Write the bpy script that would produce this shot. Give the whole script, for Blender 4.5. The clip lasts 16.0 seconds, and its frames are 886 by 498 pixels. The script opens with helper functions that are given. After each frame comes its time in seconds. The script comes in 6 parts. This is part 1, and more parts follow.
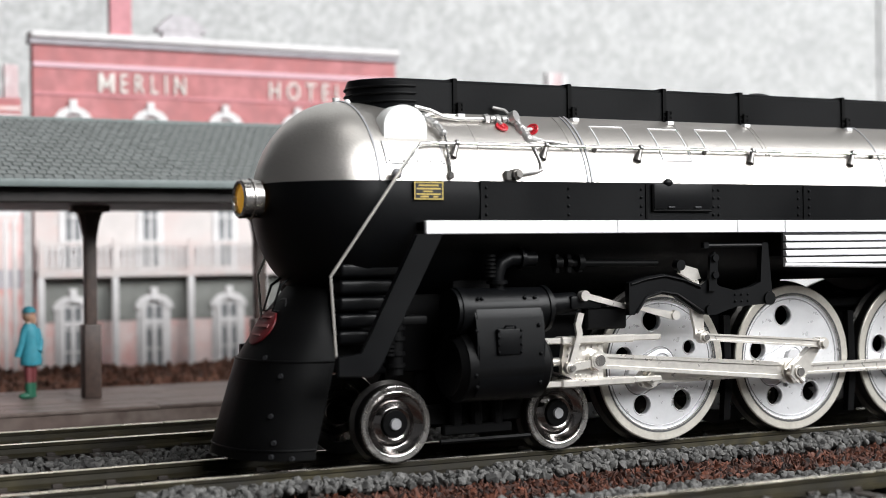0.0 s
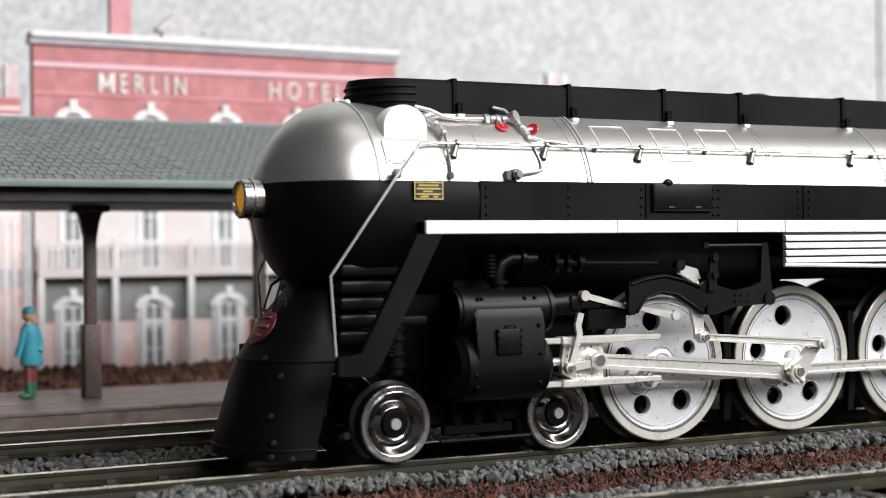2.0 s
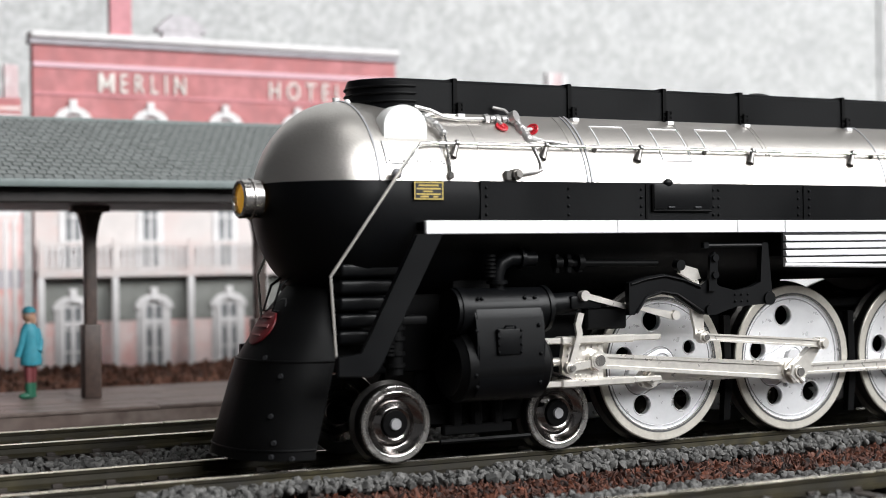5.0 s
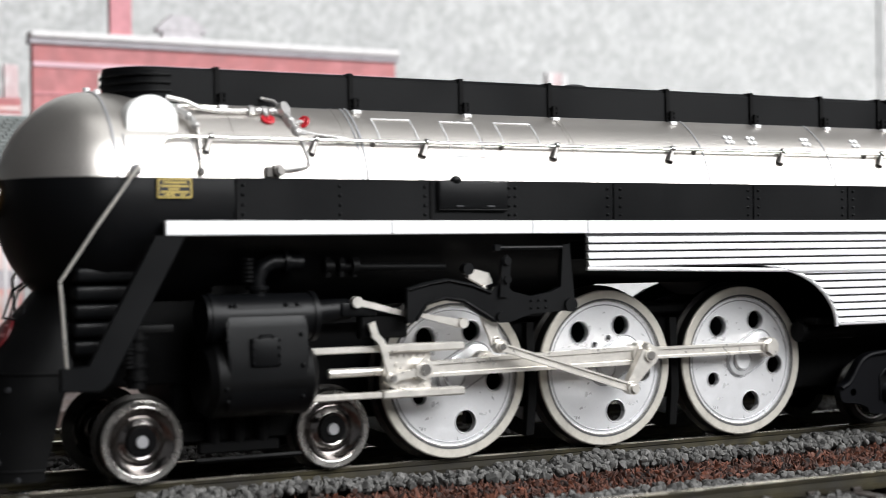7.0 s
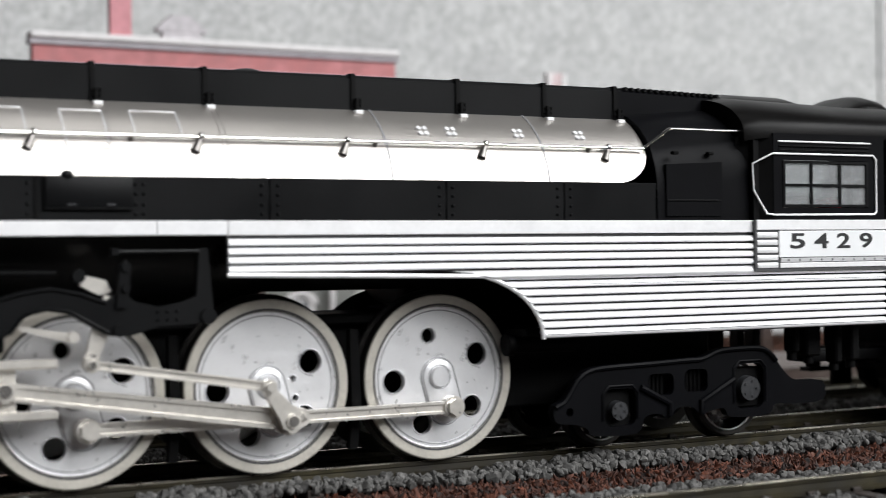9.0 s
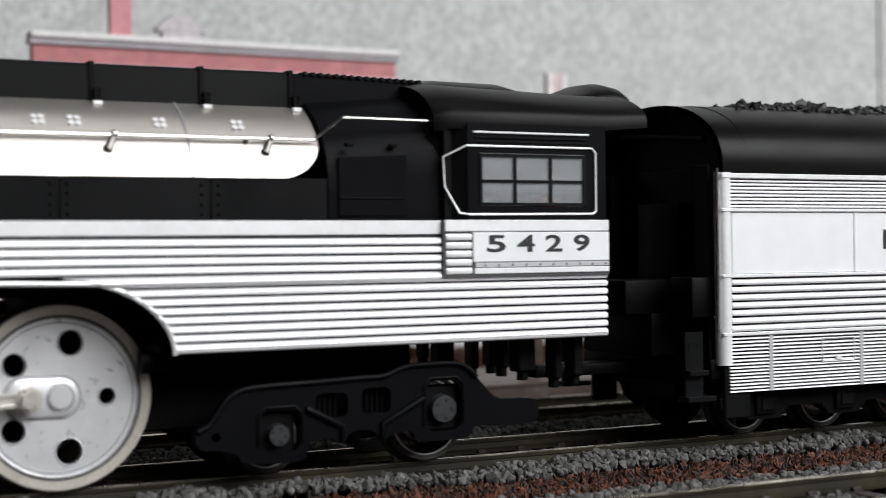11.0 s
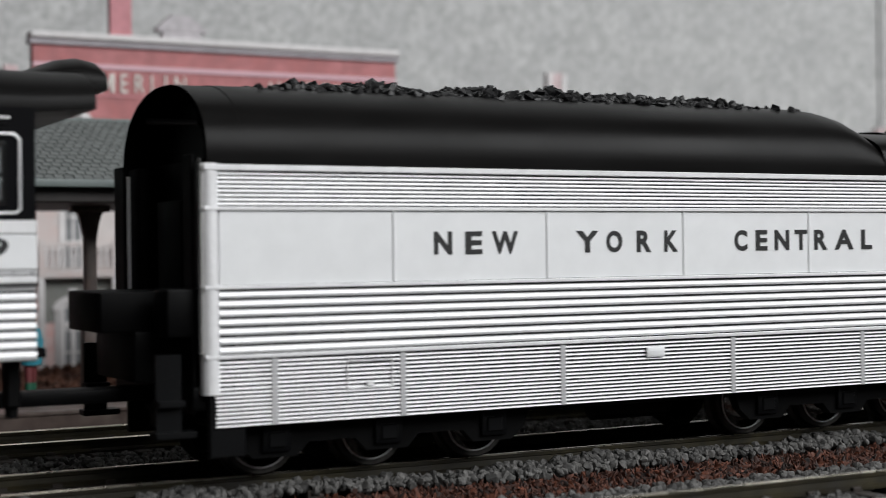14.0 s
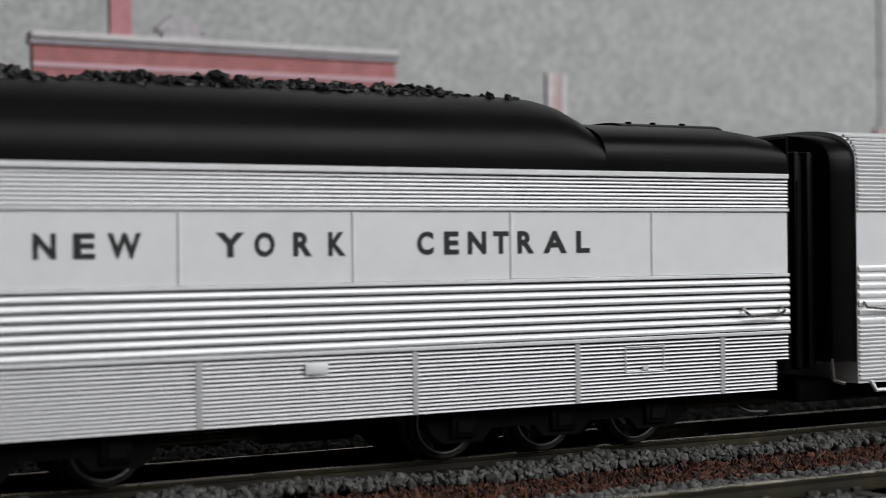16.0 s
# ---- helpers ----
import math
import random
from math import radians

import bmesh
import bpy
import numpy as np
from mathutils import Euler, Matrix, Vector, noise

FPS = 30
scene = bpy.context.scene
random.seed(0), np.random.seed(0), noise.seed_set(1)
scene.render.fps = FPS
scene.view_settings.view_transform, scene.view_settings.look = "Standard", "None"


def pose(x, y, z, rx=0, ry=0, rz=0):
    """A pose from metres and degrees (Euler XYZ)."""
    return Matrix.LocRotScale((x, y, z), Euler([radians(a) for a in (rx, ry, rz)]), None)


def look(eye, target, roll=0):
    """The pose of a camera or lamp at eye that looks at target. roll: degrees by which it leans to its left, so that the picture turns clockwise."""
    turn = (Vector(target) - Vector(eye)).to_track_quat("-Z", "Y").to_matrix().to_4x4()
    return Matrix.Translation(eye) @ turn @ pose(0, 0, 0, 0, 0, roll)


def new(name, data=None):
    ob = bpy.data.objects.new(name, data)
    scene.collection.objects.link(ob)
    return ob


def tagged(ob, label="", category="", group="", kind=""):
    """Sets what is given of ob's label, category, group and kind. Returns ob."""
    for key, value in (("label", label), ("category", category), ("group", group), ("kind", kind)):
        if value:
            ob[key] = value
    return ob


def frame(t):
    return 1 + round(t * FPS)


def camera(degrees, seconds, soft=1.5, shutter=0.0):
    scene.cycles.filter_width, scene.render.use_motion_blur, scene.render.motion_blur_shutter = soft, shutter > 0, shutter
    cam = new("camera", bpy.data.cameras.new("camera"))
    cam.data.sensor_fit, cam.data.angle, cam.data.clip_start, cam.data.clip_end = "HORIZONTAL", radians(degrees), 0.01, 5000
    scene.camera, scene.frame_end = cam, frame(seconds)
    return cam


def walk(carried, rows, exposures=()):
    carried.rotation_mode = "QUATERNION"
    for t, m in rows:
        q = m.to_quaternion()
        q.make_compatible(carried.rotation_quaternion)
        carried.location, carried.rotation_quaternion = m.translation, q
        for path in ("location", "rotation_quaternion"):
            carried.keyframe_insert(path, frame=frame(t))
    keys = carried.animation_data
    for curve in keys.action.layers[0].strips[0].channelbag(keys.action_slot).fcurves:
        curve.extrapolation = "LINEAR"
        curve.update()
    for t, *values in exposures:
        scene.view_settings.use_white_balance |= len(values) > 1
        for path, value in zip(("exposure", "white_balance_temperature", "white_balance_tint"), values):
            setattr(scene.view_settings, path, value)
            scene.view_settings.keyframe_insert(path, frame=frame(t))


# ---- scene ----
# camera: a tripod beside the layout, still for the whole clip
cam = camera(32.508, 16.0, soft=0.85, shutter=0.4)
EYE = Vector((-0.00075, -0.19583, 0.02854))
YAW, PITCH, ROLL = radians(28.002), radians(-0.166), 0.708
AIM = EYE + Vector((math.sin(YAW) * math.cos(PITCH), math.cos(YAW) * math.cos(PITCH), -math.sin(PITCH)))
CAM = look(EYE, AIM, -ROLL)
walk(cam, [(0.0, CAM), (16.0, CAM)], exposures=[(0.0, 0.13), (7.0, 0.10), (8.5, -0.23), (9.2, -0.33), (12.0, -0.54), (14.5, -0.91), (16.0, -1.16)])
cam.data.dof.use_dof = True
cam.data.dof.focus_distance = 0.225
cam.data.dof.aperture_fstop = 28.0

# light: a bright window behind the camera, a dim fill lamp added overhead, grey daylight
world = bpy.data.worlds.new("world")
scene.world = world
world.use_nodes = True
world.node_tree.nodes["Background"].inputs[0].default_value = (0.9, 0.95, 1.0, 1)
world.node_tree.nodes["Background"].inputs[1].default_value = 0.25


def area_lamp(name, eye, target, w, h, power, colour):
    data = bpy.data.lights.new(name, "AREA")
    data.shape, data.size, data.size_y, data.energy, data.color = "RECTANGLE", w, h, power, colour
    ob = new(name, data)
    ob.matrix_world = look(eye, target)
    return ob


area_lamp("window_light", (0.78, -1.15, 0.98), (0.24, 0.02, 0.03), 1.9, 0.95, 73, (0.98, 0.99, 1.0))
area_lamp("overhead_fill", (0.25, -0.15, 1.5), (0.25, 0.2, 0.0), 0.7, 0.4, 1.8, (1.0, 1.0, 1.0))

# ---- materials ----
MM = 0.001


def material(name, colour, rough=0.5, metal=0.0, grain=0.0, grain_size=2.0, bump=0.0, bump_size=1.0, spread=0.0, island=False,
             second=None, second_size=8.0, coat=0.0, emit=0.0, spec=0.5):
    """Principled surface with two scales of variation; sizes in millimetres of the layout."""
    m = bpy.data.materials.new(name)
    m.use_nodes = True
    nt = m.node_tree
    b = nt.nodes["Principled BSDF"]
    b.inputs["Roughness"].default_value, b.inputs["Metallic"].default_value = rough, metal
    b.inputs["Base Color"].default_value = (*colour, 1)
    b.inputs["Coat Weight"].default_value = coat
    b.inputs["Specular IOR Level"].default_value = spec
    if emit:
        b.inputs["Emission Color"].default_value = (*colour, 1)
        b.inputs["Emission Strength"].default_value = emit
    tc = nt.nodes.new("ShaderNodeTexCoord")
    last = None

    def noise_at(size, detail=4.0):
        n = nt.nodes.new("ShaderNodeTexNoise")
        n.inputs["Scale"].default_value, n.inputs["Detail"].default_value = 1000.0 / size, detail
        nt.links.new(tc.outputs["Object"], n.inputs["Vector"])
        return n.outputs["Fac"]

    def mixed(fac, a, c, mode="MIX"):
        x = nt.nodes.new("ShaderNodeMix")
        x.data_type, x.blend_type = "RGBA", mode
        if fac is None:
            x.inputs[0].default_value = 1.0
        else:
            nt.links.new(fac, x.inputs[0])
        for sock, v in ((x.inputs[6], a), (x.inputs[7], c)):
            if isinstance(v, tuple):
                sock.default_value = (*v, 1)
            else:
                nt.links.new(v, sock)
        return x.outputs[2]

    def ramp(fac, lo, hi, v0=0.0, v1=1.0):
        r = nt.nodes.new("ShaderNodeMapRange")
        nt.links.new(fac, r.inputs[0])
        for i, v in enumerate((lo, hi, v0, v1)):
            r.inputs[i + 1].default_value = v
        return r.outputs[0]

    col = colour
    if second:
        col = mixed(ramp(noise_at(second_size), 0.42, 0.62), col, second)
    if grain:
        dark = tuple(c * (1 - grain) for c in colour)
        g = mixed(ramp(noise_at(grain_size, 6.0), 0.35, 0.65), dark, col)
        col = g
    if spread:
        if island:
            r = nt.nodes.new("ShaderNodeNewGeometry").outputs["Random Per Island"]
        else:
            r = nt.nodes.new("ShaderNodeObjectInfo").outputs["Random"]
        v = ramp(r, 0.0, 1.0, 1 - spread, 1 + spread * 0.6)
        cmb = nt.nodes.new("ShaderNodeCombineColor")
        for i in range(3):
            nt.links.new(v, cmb.inputs[i])
        col = mixed(None, col, cmb.outputs[0], "MULTIPLY")
    if not isinstance(col, tuple):
        nt.links.new(col, b.inputs["Base Color"])
    if grain:
        nt.links.new(ramp(noise_at(grain_size * 2.5), 0.3, 0.7, max(rough - 0.08, 0.03), min(rough + 0.08, 1)), b.inputs["Roughness"])
    if bump:
        bp = nt.nodes.new("ShaderNodeBump")
        bp.inputs["Strength"].default_value, bp.inputs["Distance"].default_value = bump, bump_size * 0.15 * MM
        nt.links.new(noise_at(bump_size, 5.0), bp.inputs["Height"])
        nt.links.new(bp.outputs[0], b.inputs["Normal"])
    return m


BLACK = material("satin_black", (0.0022, 0.0024, 0.0029), 0.42, spec=0.15, grain=0.25, grain_size=6, bump=0.15, bump_size=0.5)
# the same black with its sheen cut, to darken roofs, cab and firebox
BLACK_ROOF = material("roof_black_dimmed", (0.0036, 0.0033, 0.0032), 0.36, spec=0.085, grain=0.25, grain_size=8, bump=0.1, bump_size=0.6)
CAB_BLACK = material("cab_black_dimmed", (0.0026, 0.0027, 0.0036), 0.5, spec=0.065, grain=0.25, grain_size=6, bump=0.15, bump_size=0.5)
CHASSIS = material("chassis_black", (0.0024, 0.0024, 0.0026), 0.5, spec=0.085, grain=0.3, grain_size=3, bump=0.2, bump_size=0.6)
CAP = material("worn_cap_grey", (0.026, 0.027, 0.03), 0.5, 0.2, grain=0.3, grain_size=1.0)
FITTING = material("pewter_fitting", (0.5, 0.49, 0.48), 0.4, 0.8)
STRAP = material("strap_grey", (0.5, 0.5, 0.51), 0.5, 0.4)
SILVER = material("silver_paint", (0.56, 0.53, 0.50), 0.36, 0.93, second=(0.53, 0.505, 0.475), second_size=20, bump=0.55, bump_size=0.45)
ALU = material("aluminium_paint", (0.84, 0.84, 0.85), 0.42, 0.3, grain=0.05, grain_size=0.7, bump=0.06, bump_size=0.3)
PANEL = material("panel_white", (0.78, 0.79, 0.80), 0.5, 0.1, grain=0.04, grain_size=3, bump=0.05, bump_size=0.4)
SEAM = material("seam_grey", (0.30, 0.30, 0.31), 0.5, 0.4)
# dark backing colour paints the shade in gaps and grooves
GROOVE = material("groove_shade", (0.045, 0.045, 0.047), 0.7)
DISC = material("wheel_silver", (0.84, 0.84, 0.855), 0.34, 0.55, grain=0.03, grain_size=0.5, bump=0.14, bump_size=0.35)
NICKEL = material("nickel", (0.80, 0.765, 0.71), 0.33, 0.68, grain=0.10, grain_size=0.8, bump=0.12, bump_size=0.5)
TYRE = material("tyre_nickel", (0.58, 0.55, 0.49), 0.4, 0.5, grain=0.12, grain_size=0.6, bump=0.1, bump_size=0.3)
CHROME = material("dark_chrome", (0.30, 0.28, 0.27), 0.16, 1.0, grain=0.05, grain_size=1.0)
# much darker than the tyre face
TREAD = material("dark_tread", (0.05, 0.047, 0.044), 0.35, 0.8, grain=0.2, grain_size=1.0)
STEEL = material("bright_steel", (0.46, 0.44, 0.42), 0.26, 0.95, grain=0.1, grain_size=1.0)
DARK_NICKEL = material("dark_nickel", (0.20, 0.19, 0.18), 0.35, 0.9)
WIRE = material("wire_chrome", (0.66, 0.65, 0.63), 0.22, 1.0)
BRASS = material("brass", (0.62, 0.47, 0.14), 0.35, 0.6)
RED = material("red_paint", (0.45, 0.01, 0.02), 0.35)
LOGO_RED = material("oval_red", (0.13, 0.010, 0.013), 0.45, grain=0.2, grain_size=1.0)
LOGO_GREY = material("oval_lettering", (0.24, 0.09, 0.09), 0.5)
WHITE = material("white_paint", (0.82, 0.82, 0.80), 0.4)
AMBER = material("amber_lens", (0.62, 0.31, 0.03), 0.12, emit=0.4)
LETTER = material("letter_black", (0.012, 0.012, 0.013), 0.5)
RAIL_SIDE = material("rail_brass_brown", (0.034, 0.028, 0.012), 0.55, 0.1, spec=0.25, grain=0.6, grain_size=3, second=(0.014, 0.012, 0.009), second_size=16)
RAIL_TOP = material("rail_head", (0.66, 0.62, 0.52), 0.27, 1.0, grain=0.2, grain_size=4)
TIE = material("tie_brown", (0.025, 0.018, 0.014), 0.7, grain=0.3, grain_size=1.5, bump=0.3, bump_size=0.6, spread=0.3)
STONE = material("ballast_stone", (0.118, 0.115, 0.110), 0.8, grain=0.55, grain_size=0.5, bump=0.8, bump_size=0.4, spread=0.6, island=True)
CHIP = material("bark_chip", (0.098, 0.027, 0.011), 0.75, grain=0.55, grain_size=0.6, second=(0.06, 0.018, 0.009), second_size=3, spread=0.92, island=True, bump=0.5, bump_size=0.4)
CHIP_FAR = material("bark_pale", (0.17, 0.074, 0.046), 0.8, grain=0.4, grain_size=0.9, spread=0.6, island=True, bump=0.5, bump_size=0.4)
SOIL = material("soil", (0.035, 0.02, 0.014), 0.9, grain=0.5, grain_size=2.0, bump=0.8, bump_size=1.5, second=(0.05, 0.025, 0.015), second_size=9)
# near-black tone paints the shade under the canopy roof
BEAM = material("shaded_beam", (0.014, 0.010, 0.009), 0.6, grain=0.3, grain_size=2.0)
WOOD_DARK = material("brown_timber", (0.055, 0.034, 0.027), 0.5, grain=0.4, grain_size=1.2, bump=0.3, bump_size=0.8)
PLANK = material("platform_plank", (0.125, 0.092, 0.080), 0.42, grain=0.3, grain_size=3.0, bump=0.25, bump_size=0.8, spread=0.2, second=(0.16, 0.13, 0.115), second_size=14)
SHINGLE = material("slate_shingle", (0.138, 0.15, 0.146), 0.6, grain=0.2, grain_size=1.0, bump=0.3, bump_size=0.5, spread=0.16)
SHINGLE_GAP = material("shingle_joint", (0.048, 0.055, 0.054), 0.7, grain=0.2, grain_size=1.0)
FASCIA = material("fascia_grey", (0.15, 0.18, 0.175), 0.5, grain=0.15, grain_size=3)
WALL = material("grey_felt", (0.58, 0.585, 0.58), 0.95, grain=0.40, grain_size=1.9, bump=0.6, bump_size=2, second=(0.51, 0.515, 0.515), second_size=15)
HOTEL_RED = material("hotel_red", (0.52, 0.215, 0.22), 0.85, grain=0.28, grain_size=3, second=(0.44, 0.165, 0.165), second_size=9)
HOTEL_CREAM = material("hotel_cream", (0.62, 0.575, 0.56), 0.8, grain=0.1, grain_size=5, second=(0.585, 0.47, 0.45), second_size=14)
HOTEL_PINK = material("hotel_pink", (0.72, 0.58, 0.56), 0.7, grain=0.1, grain_size=4, second=(0.66, 0.32, 0.29), second_size=7)
HOTEL_TRIM = material("hotel_trim", (0.70, 0.68, 0.68), 0.7, grain=0.12, grain_size=3)
HOTEL_LETTER = material("sign_cream", (0.70, 0.67, 0.63), 0.8, grain=0.1, grain_size=2)
HOTEL_SHADE = material("hotel_balcony_shade", (0.23, 0.235, 0.22), 0.8, grain=0.2, grain_size=4)
HOTEL_PANE = material("hotel_pane", (0.24, 0.25, 0.26), 0.4, grain=0.35, grain_size=3)
CORNICE = material("cornice_grey", (0.46, 0.43, 0.46), 0.7, grain=0.2, grain_size=4)
TEAL = material("teal_coat", (0.02, 0.20, 0.26), 0.6, grain=0.2, grain_size=1.0)
COAL = material("coal", (0.004, 0.004, 0.0045), 0.4, spec=0.3, grain=0.3, grain_size=0.5, spread=0.4, island=True, bump=0.4, bump_size=0.4)
ROOM = material("room_paint", (0.06, 0.06, 0.062), 0.9, grain=0.08, grain_size=60)
TABLE = material("baseboard", (0.10, 0.075, 0.055), 0.8, grain=0.3, grain_size=12)
# milky grey base stands in for reflections on the panes
GLASS = bpy.data.materials.new("cab_glass")
GLASS.use_nodes = True
gb = GLASS.node_tree.nodes["Principled BSDF"]
gb.inputs["Base Color"].default_value, gb.inputs["Roughness"].default_value = (0.55, 0.57, 0.58, 1), 0.12
gb.inputs["Transmission Weight"].default_value, gb.inputs["IOR"].default_value = 0.72, 1.2


# ---- mesh helpers (all in layout millimetres) ----
def part(name, bm, mat, parent=None, label="", smooth=32.0, at=(0, 0, 0)):
    """One mesh object from a bmesh, its own origin at at, under parent."""
    bmesh.ops.recalc_face_normals(bm, faces=bm.faces)
    bmesh.ops.translate(bm, verts=bm.verts, vec=-Vector(at))
    bmesh.ops.scale(bm, verts=bm.verts, vec=(MM, MM, MM))
    me = bpy.data.meshes.new(name)
    bm.to_mesh(me)
    bm.free()
    me.materials.append(mat)
    if smooth:
        me.shade_smooth()
        me.set_sharp_from_angle(angle=radians(smooth))
    ob = new(name, me)
    ob.location = Vector(at) * MM
    ob.parent = parent
    if label:
        tagged(ob, label)
    return ob


def share(ob, name, parent, at):
    """Another object on the same mesh, at a place in millimetres."""
    o = new(name, ob.data)
    o.parent = parent
    o.location = Vector(at) * MM
    return o


def thing(name, label, category, group="", kind="", at=(0, 0, 0)):
    e = new(name)
    e.empty_display_size = 0.01
    e.location = Vector(at) * MM
    return tagged(e, label, category, group, kind)


def box(bm, x0, x1, y0, y1, z0, z1, bev=0.0, seg=2):
    r = bmesh.ops.create_cube(bm, size=1.0)
    vs = r["verts"]
    for v in vs:
        v.co = Vector(((x0 + x1) / 2 + v.co.x * (x1 - x0), (y0 + y1) / 2 + v.co.y * (y1 - y0), (z0 + z1) / 2 + v.co.z * (z1 - z0)))
    if bev:
        es = list({e for v in vs for e in v.link_edges})
        bmesh.ops.bevel(bm, geom=es, offset=bev, segments=seg, profile=0.5, affect="EDGES")
    return bm


def cyl(bm, a, b, r, r2=None, seg=20, caps=True):
    a, b = Vector(a), Vector(b)
    d = b - a
    m = Matrix.Translation((a + b) / 2) @ d.to_track_quat("Z", "Y").to_matrix().to_4x4()
    bmesh.ops.create_cone(bm, cap_ends=caps, segments=seg, radius1=r, radius2=r if r2 is None else r2, depth=d.length, matrix=m)
    return bm


def ball(bm, c, r, seg=12, squash=(1, 1, 1)):
    bmesh.ops.create_uvsphere(bm, u_segments=seg, v_segments=max(6, seg // 2), radius=r, matrix=Matrix.Translation(c) @ Matrix.Diagonal((*squash, 1)))
    return bm


def tube(bm, pts, r, seg=8):
    """A round bar swept along a path, in one piece, mitred at the bends."""
    p = [Vector(q) for q in pts]
    loop = (p[0] - p[-1]).length < 1e-6
    if loop:
        p = p[:-1]
    n = len(p)
    side = None
    rings = []
    for i in range(n):
        a = p[i] - p[i - 1] if i > 0 or loop else p[1] - p[0]
        b = p[(i + 1) % n] - p[i] if i < n - 1 or loop else a
        t = (a.normalized() + b.normalized()).normalized()
        if side is None:
            side = t.cross(Vector((0, 0, 1)) if abs(t.z) < 0.9 else Vector((1, 0, 0)))
        side = (side - t * side.dot(t)).normalized()
        up = t.cross(side)
        rings.append([p[i] + (side * math.cos(2 * math.pi * k / seg) + up * math.sin(2 * math.pi * k / seg)) * r for k in range(seg)])
    if loop:
        vs = [[bm.verts.new(q) for q in ring] for ring in rings]
        for i in range(n):
            c, d = vs[i], vs[(i + 1) % n]
            for k in range(seg):
                bm.faces.new((c[k], c[(k + 1) % seg], d[(k + 1) % seg], d[k]))
        return bm
    return loft(bm, rings)


def prism(bm, outline, y0, y1):
    """An outline of (x, z) pulled along y."""
    a = [bm.verts.new((x, y0, z)) for x, z in outline]
    b = [bm.verts.new((x, y1, z)) for x, z in outline]
    n = len(a)
    bm.faces.new(a)
    bm.faces.new(b[::-1])
    for i in range(n):
        bm.faces.new((a[i], b[i], b[(i + 1) % n], a[(i + 1) % n]))
    return bm


def loft(bm, rings, caps=True, closed=True):
    """A skin over rings of equally many points."""
    vs = [[bm.verts.new(p) for p in ring] for ring in rings]
    n = len(vs[0])
    for r0, r1 in zip(vs, vs[1:]):
        for i in range(n if closed else n - 1):
            bm.faces.new((r0[i], r0[(i + 1) % n], r1[(i + 1) % n], r1[i]))
    if caps:
        bm.faces.new(vs[0][::-1])
        bm.faces.new(vs[-1])
    return bm


def lathe(bm, profile, seg=64):
    """A profile of (radius, y) turned round the y axis."""
    rings = [[(r * math.cos(2 * math.pi * i / seg), y, r * math.sin(2 * math.pi * i / seg)) for i in range(seg)] for r, y in profile]
    return loft(bm, rings, caps=False)


def holed_disc(bm, radius, holes, y0, y1, seg=64):
    """A round plate in the xz plane with round holes (x, z, r) right through it."""
    es = []
    for cx, cz, r, n in [(0, 0, radius, seg)] + [(*h, 20) for h in holes]:
        ring = [bm.verts.new((cx + r * math.cos(2 * math.pi * i / n), y0, cz + r * math.sin(2 * math.pi * i / n))) for i in range(n)]
        es += [bm.edges.new((ring[i], ring[(i + 1) % n])) for i in range(n)]
    got = bmesh.ops.triangle_fill(bm, edges=es, use_beauty=True, normal=(0, -1, 0))
    faces = [f for f in got["geom"] if isinstance(f, bmesh.types.BMFace)]
    ext = bmesh.ops.extrude_face_region(bm, geom=faces)
    bmesh.ops.translate(bm, verts=[v for v in ext["geom"] if isinstance(v, bmesh.types.BMVert)], vec=(0, y1 - y0, 0))
    return bm


def cut_plate(bm, outer, holes, y0, y1):
    """A flat plate of any (x, z) outline with openings of any outline, from y0 to y1."""
    es = []
    for loop in [outer] + list(holes):
        ring = [bm.verts.new((x, y0, z)) for x, z in loop]
        es += [bm.edges.new((ring[i], ring[(i + 1) % len(ring)])) for i in range(len(ring))]
    got = bmesh.ops.triangle_fill(bm, edges=es, use_beauty=True, normal=(0, -1, 0))
    ext = bmesh.ops.extrude_face_region(bm, geom=[f for f in got["geom"] if isinstance(f, bmesh.types.BMFace)])
    bmesh.ops.translate(bm, verts=[v for v in ext["geom"] if isinstance(v, bmesh.types.BMVert)], vec=(0, y1 - y0, 0))
    return bm


def rounded(x0, x1, z0, z1, r, n=4):
    """A rectangle with rounded corners as an outline."""
    out = []
    for cx, cz, a in ((x1 - r, z1 - r, 0), (x0 + r, z1 - r, 90), (x0 + r, z0 + r, 180), (x1 - r, z0 + r, 270)):
        out += [(cx + r * math.cos(radians(a + 90 * i / n)), cz + r * math.sin(radians(a + 90 * i / n))) for i in range(n + 1)]
    return out


def smooth_line(pts, n=3):
    """A closed outline rounded by a Catmull-Rom curve."""
    out, k = [], len(pts)
    for i in range(k):
        p = [np.array(pts[(i + j) % k], float) for j in (-1, 0, 1, 2)]
        for q in range(n):
            u = q / n
            v = 0.5 * (2 * p[1] + (p[2] - p[0]) * u + (2 * p[0] - 5 * p[1] + 4 * p[2] - p[3]) * u * u + (3 * p[1] - p[0] - 3 * p[2] + p[3]) * u ** 3)
            out.append((float(v[0]), float(v[1])))
    return out


